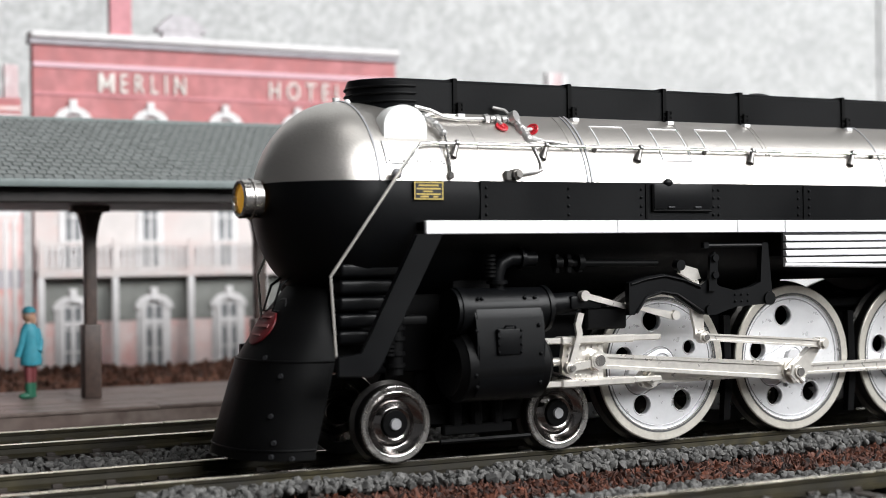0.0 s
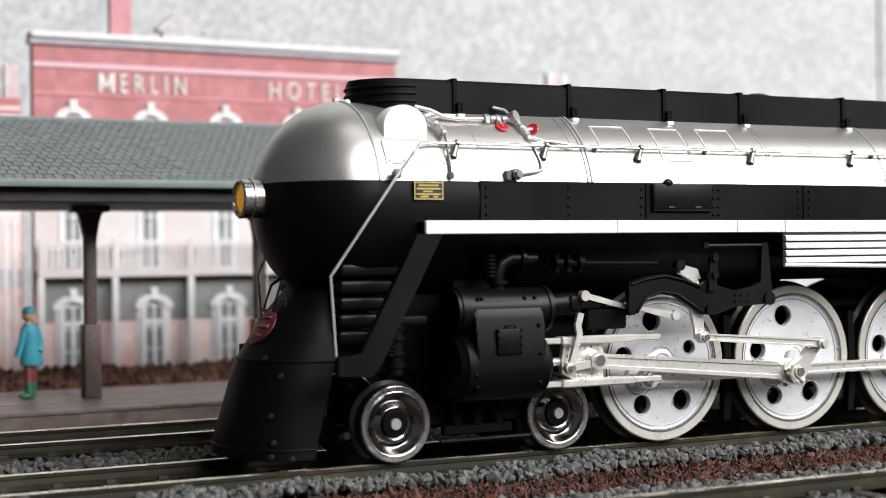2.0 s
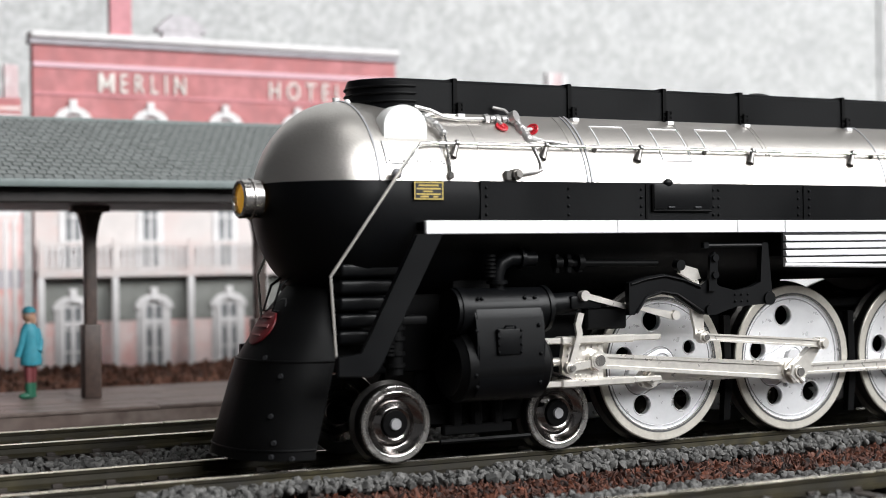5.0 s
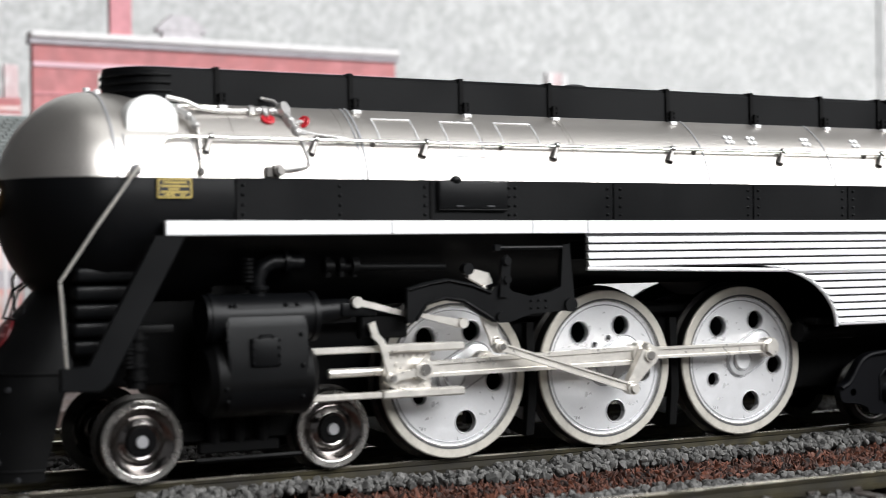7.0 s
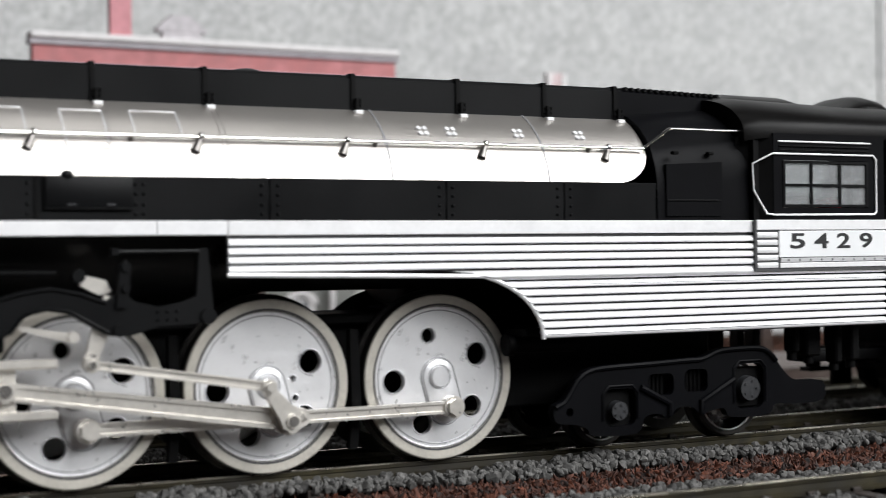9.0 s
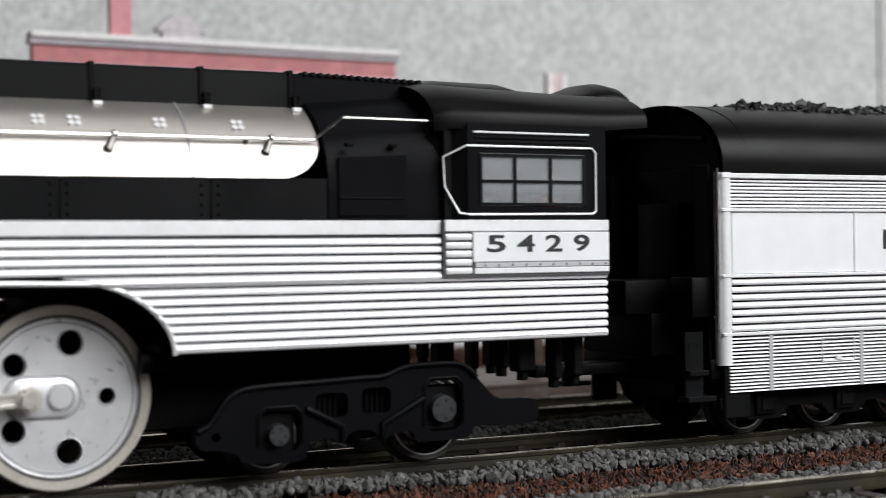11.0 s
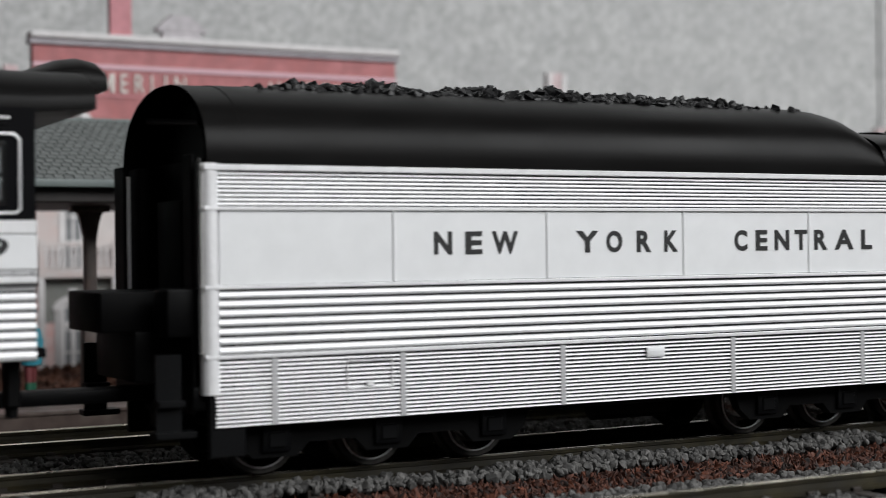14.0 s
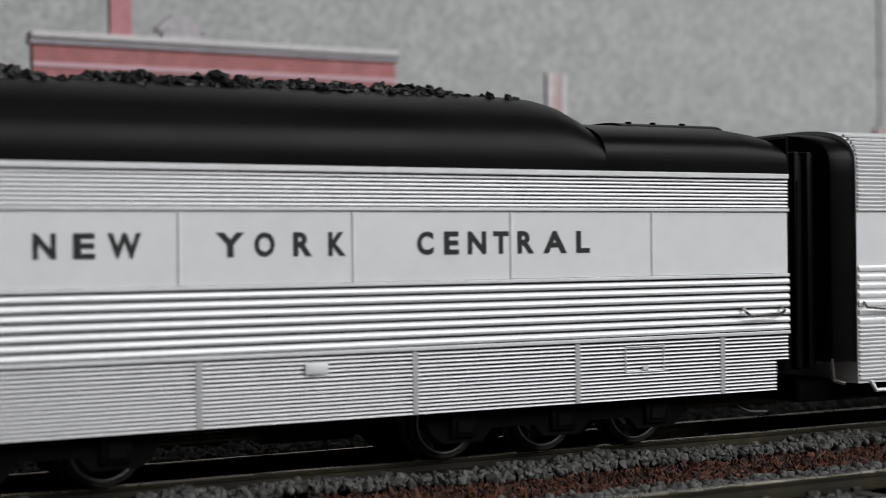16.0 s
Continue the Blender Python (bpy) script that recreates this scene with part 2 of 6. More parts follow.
def lettering(name, text, mat, parent, x0, z0, width, height, y, label="", bold=0.0, depth=0.06, gap=1.0):
    """Words as thin solid letters on a side facing -y, from their lower left corner."""
    cu = bpy.data.curves.new(name, "FONT")
    cu.body, cu.size, cu.extrude, cu.offset, cu.resolution_u, cu.space_character = text, 1.0, 0.02, bold, 4, gap
    tmp = new(name, cu)
    me = bpy.data.meshes.new_from_object(tmp.evaluated_get(bpy.context.evaluated_depsgraph_get()))
    bpy.data.objects.remove(tmp)
    bpy.data.curves.remove(cu)
    co = np.empty(len(me.vertices) * 3)
    me.vertices.foreach_get("co", co)
    co = co.reshape(-1, 3)
    lo, hi = co.min(0), co.max(0)
    k = (co - lo) / (hi - lo)
    out = np.stack([x0 + k[:, 0] * width, y - (k[:, 2] - 0.5) * depth, z0 + k[:, 1] * height], 1) * MM
    me.vertices.foreach_set("co", out.ravel())
    for p in me.polygons:
        p.use_smooth = False
    me.update()
    me.materials.clear()
    me.materials.append(mat)
    ob = new(name, me)
    ob.parent = parent
    if label:
        tagged(ob, label)
    return ob


def ico(level):
    m = bmesh.new()
    bmesh.ops.create_icosphere(m, subdivisions=level, radius=1.0)
    m.verts.index_update()
    got = np.array([v.co[:] for v in m.verts]), np.array([[v.index for v in f.verts] for f in m.faces])
    m.free()
    return got


def scatter(name, mat, pts, sizes, stretch, seed, parent=None, label="", category="", kind="stuff", lumpy=0.28, level=1):
    """Many small broken lumps, each its own island, joined in one mesh. pts in millimetres."""
    rng = np.random.default_rng(seed)
    n = len(pts)
    ICO_V, ICO_F = ico(level)
    v = ICO_V[None] * (1 + rng.uniform(-lumpy, lumpy, (n, len(ICO_V), 1)))
    if level > 1:
        # broken faces: each lump is cut by a few planes of its own
        for _ in range(7):
            d = rng.normal(size=(n, 3))
            d /= np.linalg.norm(d, axis=1)[:, None]
            over = np.maximum(0, np.einsum("nkj,nj->nk", v, d) - rng.uniform(0.5, 0.85, n)[:, None])
            v = v - over[:, :, None] * d[:, None]
    v = v * (rng.uniform(0.7, 1.15, (n, 1, 3)) * np.array(stretch)[None, None]) * np.asarray(sizes)[:, None, None]
    q = rng.normal(size=(n, 4))
    q /= np.linalg.norm(q, axis=1)[:, None]
    w, x, y, z = q.T
    R = np.stack([1 - 2 * (y * y + z * z), 2 * (x * y - z * w), 2 * (x * z + y * w), 2 * (x * y + z * w), 1 - 2 * (x * x + z * z), 2 * (y * z - x * w),
                  2 * (x * z - y * w), 2 * (y * z + x * w), 1 - 2 * (x * x + y * y)], 1).reshape(n, 3, 3)
    v = np.einsum("nij,nkj->nki", R, v) + np.asarray(pts)[:, None]
    f = ICO_F[None] + (np.arange(n) * len(ICO_V))[:, None, None]
    me = bpy.data.meshes.new(name)
    me.from_pydata((v.reshape(-1, 3) * MM).tolist(), [], f.reshape(-1, 3).tolist())
    me.materials.append(mat)
    ob = new(name, me)
    ob.parent = parent
    return tagged(ob, label, category, "", kind)


# ---- room and ground ----
bm = bmesh.new()
box(bm, 30, 900, 290, 300, -24, 700)
tagged(part("wall_back", bm, WALL, smooth=0), "mottled grey felt-covered backdrop board behind the layout", "wall", kind="structure")
bm = bmesh.new()
box(bm, 469.7, 470.9, 288.6, 290, -24, 700)
tagged(part("trim", bm, WALL, smooth=0), "thin vertical joint between grey backdrop panels", "joint", kind="structure")
# unseen room shell, kept dark so that black parts reflect little
for nm, b in (("wall_far", (-950, 1600, 600, 620, -44, 1550)), ("wall_front", (-950, 1600, -1620, -1600, -44, 1550)), ("wall_left", (-970, -950, -1600, 600, -44, 1550)),
              ("wall_right", (1600, 1620, -1600, 600, -44, 1550)), ("ceiling", (-950, 1600, -1600, 600, 1550, 1570)), ("floor", (-950, 1600, -1600, 600, -44, -24))):
    bm = bmesh.new()
    box(bm, *b)
    tagged(part(nm, bm, ROOM, smooth=0), "plain dark grey room surface, unseen", nm.split("_")[0], kind="structure")
bm = bmesh.new()
box(bm, -600, 1500, -140, 289, -24, -5.2)
tagged(part("ground", bm, SOIL, smooth=0), "dark brown soil-covered layout board under the tracks", "ground", kind="structure")

def rail_section():
    return [(-1.3, -2.1), (1.3, -2.1), (1.3, -1.85), (0.4, -1.5), (0.3, -0.75), (0.47, -0.62), (0.47, -0.17)], [(-0.47, -0.17), (-0.47, -0.62), (-0.3, -0.75), (-0.4, -1.5), (-1.3, -1.85)]


def build_track(yc, label, x0=-120.0, x1=640.0):
    t = thing("railway_track", label, "track", "model railway tracks", at=(0, yc, 0))
    for sy in (-1, 1):
        right, left = rail_section()
        sec = right + left
        bm = bmesh.new()
        loft(bm, [[(x, sy * 8.6 + a, b) for a, b in sec] for x in (x0, x1)])
        part("rail", bm, RAIL_SIDE, t, smooth=30)
        bm = bmesh.new()
        top = [(-0.46, -0.165), (0.46, -0.165), (0.46, -0.1), (0.36, 0.0), (-0.36, 0.0), (-0.46, -0.1)]
        loft(bm, [[(x, sy * 8.6 + a, b) for a, b in top] for x in (x0, x1)])
        part("rail_head", bm, RAIL_TOP, t, "worn bright nickel rail head", smooth=30)
    bm = bmesh.new()
    box(bm, -1.25, 1.25, -13, 13, -4.4, -2.1, 0.12, 1)
    for sy in (-1, 1):
        for k in (-1, 1):
            box(bm, -0.7, 0.7, sy * 8.6 + k * 1.35 - 0.35, sy * 8.6 + k * 1.35 + 0.35, -2.15, -1.55, 0.1, 1)
    tie = part("sleeper", bm, TIE, t, at=(0, 0, 0))
    n = int((x1 - x0) / 7.2)
    for i in range(n):
        p = ((x0 + 3 + i * 7.2) * MM, random.uniform(-0.3, 0.3) * MM, 0)
        if i == 0:
            tie.location = p
        else:
            o = new("sleeper", tie.data)
            o.parent, o.location = t, p
    return t


build_track(0.0, "straight main model track with brown sleepers in grey ballast")
build_track(50.9, "straight model track beside the timber platform")
build_track(-57.9, "straight model track next to a strip of bark chips")


def bed_height(d):
    """Ballast height at a distance from a track's middle line."""
    d = abs(d)
    return -2.9 if d < 7 else -3.0 if d < 15 else max(-5.2, -3.0 - (d - 15) * 0.09)


def ballast(name, bands, x0, x1, density, size, seed, label, level=1):
    rng = np.random.default_rng(seed)
    pts, sz = [], []
    for yc, lo, hi in bands:
        n = int((x1 - x0) * (hi - lo) * density)
        for x, d in zip(rng.uniform(x0, x1, n), rng.uniform(lo, hi, n)):
            edge = noise.noise((x * 0.06, d * 0.05 + yc, 3.1)) * 2.2
            if abs(d) > max(abs(lo), abs(hi)) - 2.6 + edge:
                continue
            if abs(abs(d) - 8.6) < (1.15 if level > 1 else 1.7):
                continue
            if abs(d) < 7.6 and noise.noise((x * 0.12, yc, 7.7)) < 0.0:
                continue
            if abs(d) < 14.5 and ((x + 120 - 3) % 7.2 < 1.3 or (x + 120 - 3) % 7.2 > 5.9) and level == 1 and rng.random() < 0.6:
                continue
            s = size * rng.uniform(0.6, 1.25)
            heap = 0.45 + 1.0 * max(0.0, 1 - abs(abs(d) - 10.9) / 3.2) * (0.6 + noise.noise((x * 0.11, yc, 5.5))) if level > 1 else 0.0
            pts.append((x, yc + d, bed_height(d) + heap + rng.uniform(-0.3, 0.9) * size))
            sz.append(s)
    return scatter(name, STONE, pts, sz, (1, 1, 0.9), seed, label=label, category="gravel", lumpy=0.16 if level > 1 else 0.28, level=level)


ballast("ballast", [(0.0, -16.9, -9.2)], 20, 330, 2.7, 0.74, 11, "loose grey crushed-stone ballast along the main track", 2)
ballast("ballast", [(0.0, -7.6, 7.6), (0.0, 10.3, 22), (50.9, -22, -9.9), (50.9, -7.5, 7.5)], 0, 420, 1.3, 0.72, 12, "loose grey ballast between the main and rear tracks")
ballast("ballast", [(-57.9, 10.3, 33.5), (-57.9, -7.5, 7.5)], 40, 300, 1.2, 0.74, 13, "loose grey ballast along the front track", 2)


def chips(name, mat, x0, x1, y0, y1, n, size, z, seed, label, mound=0.0):
    rng = np.random.default_rng(seed)
    x, y = rng.uniform(x0, x1, n), rng.uniform(y0, y1, n)
    h = np.array([mound * max(0.0, math.sin(math.pi * (b - y0) / (y1 - y0))) * (0.75 + 0.5 * noise.noise((a * 0.05, b * 0.05, 0.3))) for a, b in zip(x, y)])
    pts = np.stack([x, y, z + h + rng.uniform(-0.2, 0.5, n)], 1)
    return scatter(name, mat, pts, size * rng.uniform(0.5, 1.3, n), (1.7, 0.65, 0.3), seed, label=label, category="bark mulch")


chips("bark_mulch", CHIP, 30, 330, -27, -13.8, 20000, 0.68, -3.8, 21, "reddish brown bark chips between two tracks")
chips("bark_mulch", CHIP, 0, 420, 17, 26, 6500, 0.75, -4.5, 22, "reddish brown bark chips beside the ballast")


# ---- station platform, canopy, figure ----
def build_platform():
    t = thing("station_platform", "low grey-brown timber station platform", "platform", at=(0, 0, 1.75))
    bm = bmesh.new()
    box(bm, -60, 420, 73.0, 114.5, -6.95, -0.7)
    part("platform_base", bm, PLANK, t, smooth=0)
    bm = bmesh.new()
    box(bm, -60, 420, 71.6, 73.0, -6.95, -0.62, 0.15, 1)
    part("edge_board", bm, PLANK, t)
    bm = bmesh.new()
    box(bm, 0, 40, 0, 6.9, -0.7, 0, 0.12, 1)
    first = None
    for r in range(6):
        x = -60 - random.uniform(0, 30)
        while x < 420:
            if first is None:
                first = part("plank", bm, PLANK, t)
                first.location = (x * MM, (71.4 + r * 7.2) * MM, 0)
            else:
                share(first, "plank", t, (x, 71.4 + r * 7.2, random.uniform(-0.06, 0.0)))
            x += 40.15


def build_canopy():
    t = thing("station_canopy", "long platform canopy with grey-green shingle roof and brown posts", "canopy", at=(0, 0, 1.85))
    x0, x1 = -40.0, 330.0
    y0, z0, y1, z1 = 74.0, 40.6, 101.0, 53.6
    bm = bmesh.new()
    loft(bm, [[(x, y0, z0 - 0.2), (x, y1, z1 - 0.2), (x, 128, z0 - 0.2), (x, 128, z0 - 1.2), (x, y1, z1 - 1.3), (x, y0 + 0.3, z0 - 1.2)] for x in (x0, x1)])
    part("roof_deck", bm, SHINGLE_GAP, t, smooth=0)
    bm = bmesh.new()
    box(bm, x0, x1, 73.2, 74.4, 39.3, 40.75, 0.2)
    part("fascia", bm, FASCIA, t)
    bm = bmesh.new()
    cyl(bm, (x0, y1, z1 + 0.1), (x1, y1, z1 + 0.1), 0.5, seg=10)
    part("ridge_cap", bm, FASCIA, t)
    bm = bmesh.new()
    box(bm, x0, x1, 75.5, 126, 36.6, 39.6, 0.3)
    part("ceiling_beam", bm, BEAM, t, smooth=0)
    for x in (11.0, 76.1, 110.6, 175.0, 240.0, 305.0):
        post = thing("post", "", "")
        post.parent = t
        bm = bmesh.new()
        box(bm, x - 1.1, x + 1.1, 91.6, 93.8, 0, 36.8, 0.25)
        part("shaft", bm, WOOD_DARK, post)
        bm = bmesh.new()
        box(bm, x - 1.65, x + 1.65, 91.0, 94.4, -0.1, 14.0, 0.25)
        part("plinth", bm, WOOD_DARK, post)
        bm = bmesh.new()
        n = 7
        out = [(1.0 + 3.0 * (1 - math.cos(math.pi / 2 * i / n)) ** 1.0, 26.5 + 10.4 * math.sin(math.pi / 2 * i / n)) for i in range(n + 1)]
        prism(bm, [(x + a, b) for a, b in out] + [(x + 0.6, 36.9), (x + 0.6, 26.5)], 92.0, 93.4)
        prism(bm, [(x - a, b) for a, b in out] + [(x - 0.6, 36.9), (x - 0.6, 26.5)], 92.0, 93.4)
        box(bm, x - 3.6, x + 3.6, 91.0, 94.4, 35.4, 36.9, 0.25)
        part("bracket", bm, WOOD_DARK, post)
    # shingles in staggered courses
    pitch = math.atan2(z1 - z0, y1 - y0)
    run = math.hypot(z1 - z0, y1 - y0)
    rows, wide = 16, 1.75
    deep = run / rows
    bm = bmesh.new()
    box(bm, 0.12, wide - 0.12, 0.0, deep * 1.12, 0.0, 0.18)
    first = None
    rest = bmesh.new()
    rot = Matrix.Rotation(pitch - 0.05, 4, "X")
    for r in range(rows):
        y = y0 + math.cos(pitch) * deep * r - 0.2
        z = z0 + math.sin(pitch) * deep * r + 0.05
        x = x0 + (wide / 2 if r % 2 else 0)
        while x < x1 - wide:
            m = Matrix.Translation((x * MM, y * MM, (z + random.uniform(0, 0.1)) * MM)) @ rot
            if 57 < x < 89.5:
                if first is None:
                    first = part("shingle", bm, SHINGLE, t)
                    first.matrix_basis = m
                else:
                    o = new("shingle", first.data)
                    o.parent, o.matrix_basis = t, m
            else:
                mm = Matrix.Translation((x, y, z)) @ rot
                q = [mm @ Vector(p) for p in ((0.12, 0, 0), (wide - 0.12, 0, 0), (wide - 0.12, 0, 0.18), (0.12, 0, 0.18), (wide - 0.12, deep * 1.1, 0.17), (0.12, deep * 1.1, 0.17))]
                v = [rest.verts.new(p) for p in q]
                rest.faces.new((v[0], v[1], v[2], v[3]))
                rest.faces.new((v[3], v[2], v[4], v[5]))
            x += wide
    tagged(part("shingles", rest, SHINGLE, t, smooth=0), kind="stuff")


def build_figure():
    """A small painted figurine in one plain shape, in four colours by height."""
    bm = bmesh.new()
    x, y = 65.5, 96.6
    for k in (-1, 1):
        ball(bm, (x + k * 0.5 - 0.55, y + k * 0.5, 0.7), 0.95, 12, (1.45, 0.75, 0.7))
        cyl(bm, (x + k * 0.45, y + k * 0.5, 0.5), (x + k * 0.5, y + k * 0.4, 3.2), 0.62, 0.72, seg=10)
        cyl(bm, (x + k * 0.5, y + k * 0.4, 3.2), (x + k * 0.4, y, 7.4), 0.62, 0.95, seg=10)
    tube(bm, [(x - 1.3, y - 0.9, 13.4), (x - 1.9, y - 1.1, 10.6), (x - 2.7, y - 1.2, 8.2)], 0.62, 10)
    tube(bm, [(x + 1.4, y + 0.6, 13.4), (x + 2.0, y + 0.3, 10.8), (x + 1.5, y - 0.8, 9.0)], 0.62, 10)
    loft(bm, [[(x + o + r * math.cos(a), y + 0.7 * r * math.sin(a), z) for a in [2 * math.pi * i / 16 for i in range(16)]]
              for r, z, o in ((2.0, 6.5, 0.1), (2.15, 7.4, 0.15), (1.75, 9.6, 0.2), (1.6, 11, 0.15), (1.75, 12.6, 0.0), (1.35, 13.9, -0.1), (0.75, 14.5, -0.2), (0.6, 15.1, -0.2))])
    ball(bm, (x - 0.3, y, 15.9), 1.1, 14, (1, 1, 1.1))
    ball(bm, (x + 0.55, y + 0.2, 15.0), 0.85, 12, (0.8, 1, 1.5))
    ball(bm, (x - 0.15, y, 16.7), 1.25, 14, (1.05, 1, 0.85))
    ob = part("figurine", bm, TEAL)
    mats = [material("boot_green", (0.01, 0.09, 0.05), 0.5), material("skirt_maroon", (0.12, 0.022, 0.025), 0.6), material("face_tan", (0.35, 0.2, 0.13), 0.6)]
    for m in mats:
        ob.data.materials.append(m)
    for p in ob.data.polygons:
        z = p.center.z / MM
        p.material_index = 1 if z < 3.3 else 2 if z < 6.7 else 3 if 14.6 < z < 16.3 else 0
    ob.location = (0, 0, 1.75 * MM)
    tagged(ob, "painted figurine in teal coat and green boots on the platform", "figurine")


build_platform()
build_canopy()
build_figure()
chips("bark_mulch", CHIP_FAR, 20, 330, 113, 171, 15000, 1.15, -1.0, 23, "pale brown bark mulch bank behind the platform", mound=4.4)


# ---- hotel: a shallow relief facade standing before the wall ----
HY = 170.0


def build_hotel():
    t = thing("hotel_facade", "red and cream three-storey hotel front with a long balcony", "building", at=(0.7, 0, 3.9))

    def slab(name, x0, x1, z0, z1, out, mat, back=0.0, bev=0.0, parent=t, label=""):
        b = bmesh.new()
        box(b, x0, x1, HY - out, HY + 3 - back, z0, z1, bev, 1)
        return part(name, b, mat, parent, label, smooth=0)

    slab("ground_floor_wall", 82.8, 180, -9, 20, 0, HOTEL_PINK)
    slab("middle_wall", 82.8, 180, 20, 56.0, 0, HOTEL_CREAM)
    slab("upper_wall", 82.8, 179.2, 56.0, 76.2, 0, HOTEL_RED)
    # grey strip paints the shade below the balcony
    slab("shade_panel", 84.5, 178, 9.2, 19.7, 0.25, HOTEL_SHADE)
    slab("cornice", 81.9, 180.0, 76.0, 77.4, 0.8, CORNICE, bev=0.2)
    slab("cornice", 82.0, 179.9, 77.4, 79.0, 1.6, HOTEL_TRIM, bev=0.3)
    slab("string_course", 82.8, 179.2, 70.6, 71.7, 0.35, material("string_rose", (0.64, 0.43, 0.48), 0.7))
    slab("string_course", 82.8, 179.2, 63.9, 64.5, 0.3, material("string_pink", (0.56, 0.24, 0.26), 0.7))
    b = bmesh.new()
    for c in ([(98.6, 65.0), (98.6, 69.6), (99.5, 69.6), (99.5, 65.0)], [(101.6, 65.0), (101.6, 69.6), (102.5, 69.6), (102.5, 65.0)],
              [(99.51, 69.6), (100.95, 66.2), (100.55, 65.8), (100.15, 66.2), (99.51, 67.7)], [(101.59, 69.6), (101.59, 67.7), (100.96, 66.2), (100.56, 66.9)]):
        prism(b, c, HY - 0.45, HY - 0.01)
    part("sign_letter", b, HOTEL_LETTER, t, "cream capital letter", smooth=0)
    lettering("sign_letters", "ERLIN", HOTEL_LETTER, t, 104.0, 65.0, 16.6, 4.6, HY - 0.35, "cream capital letters", 0.004, 0.2, 1.6)
    lettering("sign_letters", "HOTEL", HOTEL_LETTER, t, 143.0, 64.8, 20.6, 4.6, HY - 0.35, "cream capital letters", 0.004, 0.2, 1.6)

    def window(x, z0, z1, w, arch):
        win = thing("window", "", "")
        win.parent = t
        b = bmesh.new()
        box(b, x - w / 2 - 1.6, x + w / 2 + 1.6, HY - 0.3, HY + 0.2, z0 - 0.6, z1 + 0.6)
        part("shutter_frame", b, HOTEL_TRIM, win, smooth=0)
        b = bmesh.new()
        box(b, x - w / 2, x + w / 2, HY - 0.42, HY - 0.3, z0, z1)
        part("pane", b, HOTEL_PANE, win, smooth=0)
        b = bmesh.new()
        box(b, x - 0.28, x + 0.28, HY - 0.62, HY - 0.42, z0, z1)
        for k in (0.36, 0.68):
            box(b, x - w / 2, x + w / 2, HY - 0.6, HY - 0.42, z0 + (z1 - z0) * k - 0.22, z0 + (z1 - z0) * k + 0.22)
        part("glazing_bar", b, HOTEL_TRIM, win, smooth=0)
        if z0 < 0:
            b = bmesh.new()
            box(b, x - w / 2 - 0.4, x + w / 2 + 0.4, HY - 0.75, HY - 0.4, z0 + 12.0, z0 + 13.3)
            for k in (-1, 1):
                box(b, x + k * w / 2 - 0.7, x + k * w / 2 + 0.7, HY - 0.72, HY - 0.4, z0, z1)
            box(b, x - 0.55, x + 0.55, HY - 0.7, HY - 0.4, z0, z0 + 12.0)
            part("door_frame", b, HOTEL_TRIM, win, smooth=0)
        if arch:
            b = bmesh.new()
            n = 10
            o = [(x + (w / 2 + 2.2) * math.cos(math.pi * i / n), z1 - 0.6 + 3.6 * math.sin(math.pi * i / n)) for i in range(n + 1)]
            i2 = [(x + (w / 2 + 0.2) * math.cos(math.pi * i / n), z1 - 0.6 + 1.9 * math.sin(math.pi * i / n)) for i in range(n, -1, -1)]
            prism(b, o + i2, HY - 0.9, HY - 0.2)
            box(b, x - 0.9, x + 0.9, HY - 1.1, HY - 0.2, z1 + 1.3, z1 + 4.6, 0.1, 1)
            part("arch_hood", b, HOTEL_TRIM, win, smooth=0)

    for i, x in enumerate((92.2, 111.4, 130.9, 150.6, 170.0)):
        window(x, 44, 58.2, 4.6, True)
        window(x - 0.3, 22.0, 40.5, 3.4, False)
        window(x + (-0.6 if i == 0 else 0.3), -4.0, 12.6, 5.4, True)
    # balcony with posts and railing
    slab("balcony_floor", 82.8, 180, 19.9, 21.4, 3.0, HOTEL_CREAM, bev=0.1)
    slab("handrail", 82.8, 180, 27.5, 28.3, 3.0, HOTEL_CREAM, back=5.4)
    slab("bottom_rail", 82.8, 180, 21.9, 22.3, 3.0, HOTEL_CREAM, back=5.4)
    b = bmesh.new()
    box(b, -0.26, 0.26, -0.15, 0.15, 22.2, 27.6)
    bar = part("baluster", b, HOTEL_TRIM, t, smooth=0)
    bar.location = (83.4 * MM, (HY - 2.65) * MM, 0)
    for i in range(1, 66):
        share(bar, "baluster", t, (83.4 + i * 1.45, HY - 2.65, 0))
    for x in (83.6, 101.5, 120.6, 139.8, 159.0, 178.5):
        slab("column", x - 0.75, x + 0.75, -4, 19.9, 2.9, HOTEL_TRIM, back=4.9)
        slab("newel", x - 0.6, x + 0.6, 21.4, 28.9, 3.1, HOTEL_CREAM, back=5.2)
    # roof furniture
    slab("chimney", 101.9, 107.2, 79, 96, -0.5, material("chimney_rose", (0.56, 0.25, 0.275), 0.8, grain=0.15, grain_size=3))
    b = bmesh.new()
    box(b, 115.2, 125.0, HY + 0.4, HY + 3.8, 79, 80.95)
    prism(b, [(113.8, 80.9), (126.4, 80.9), (126.4, 81.7), (122.9, 84.4), (116.7, 84.4), (113.8, 81.7)], HY + 0.2, HY + 4)
    box(b, 117.3, 122.3, HY + 0.5, HY + 3.7, 84.3, 85.0)
    part("roof_vent", b, material("vent_grey", (0.52, 0.49, 0.51), 0.75, grain=0.2, grain_size=2), t, smooth=0)


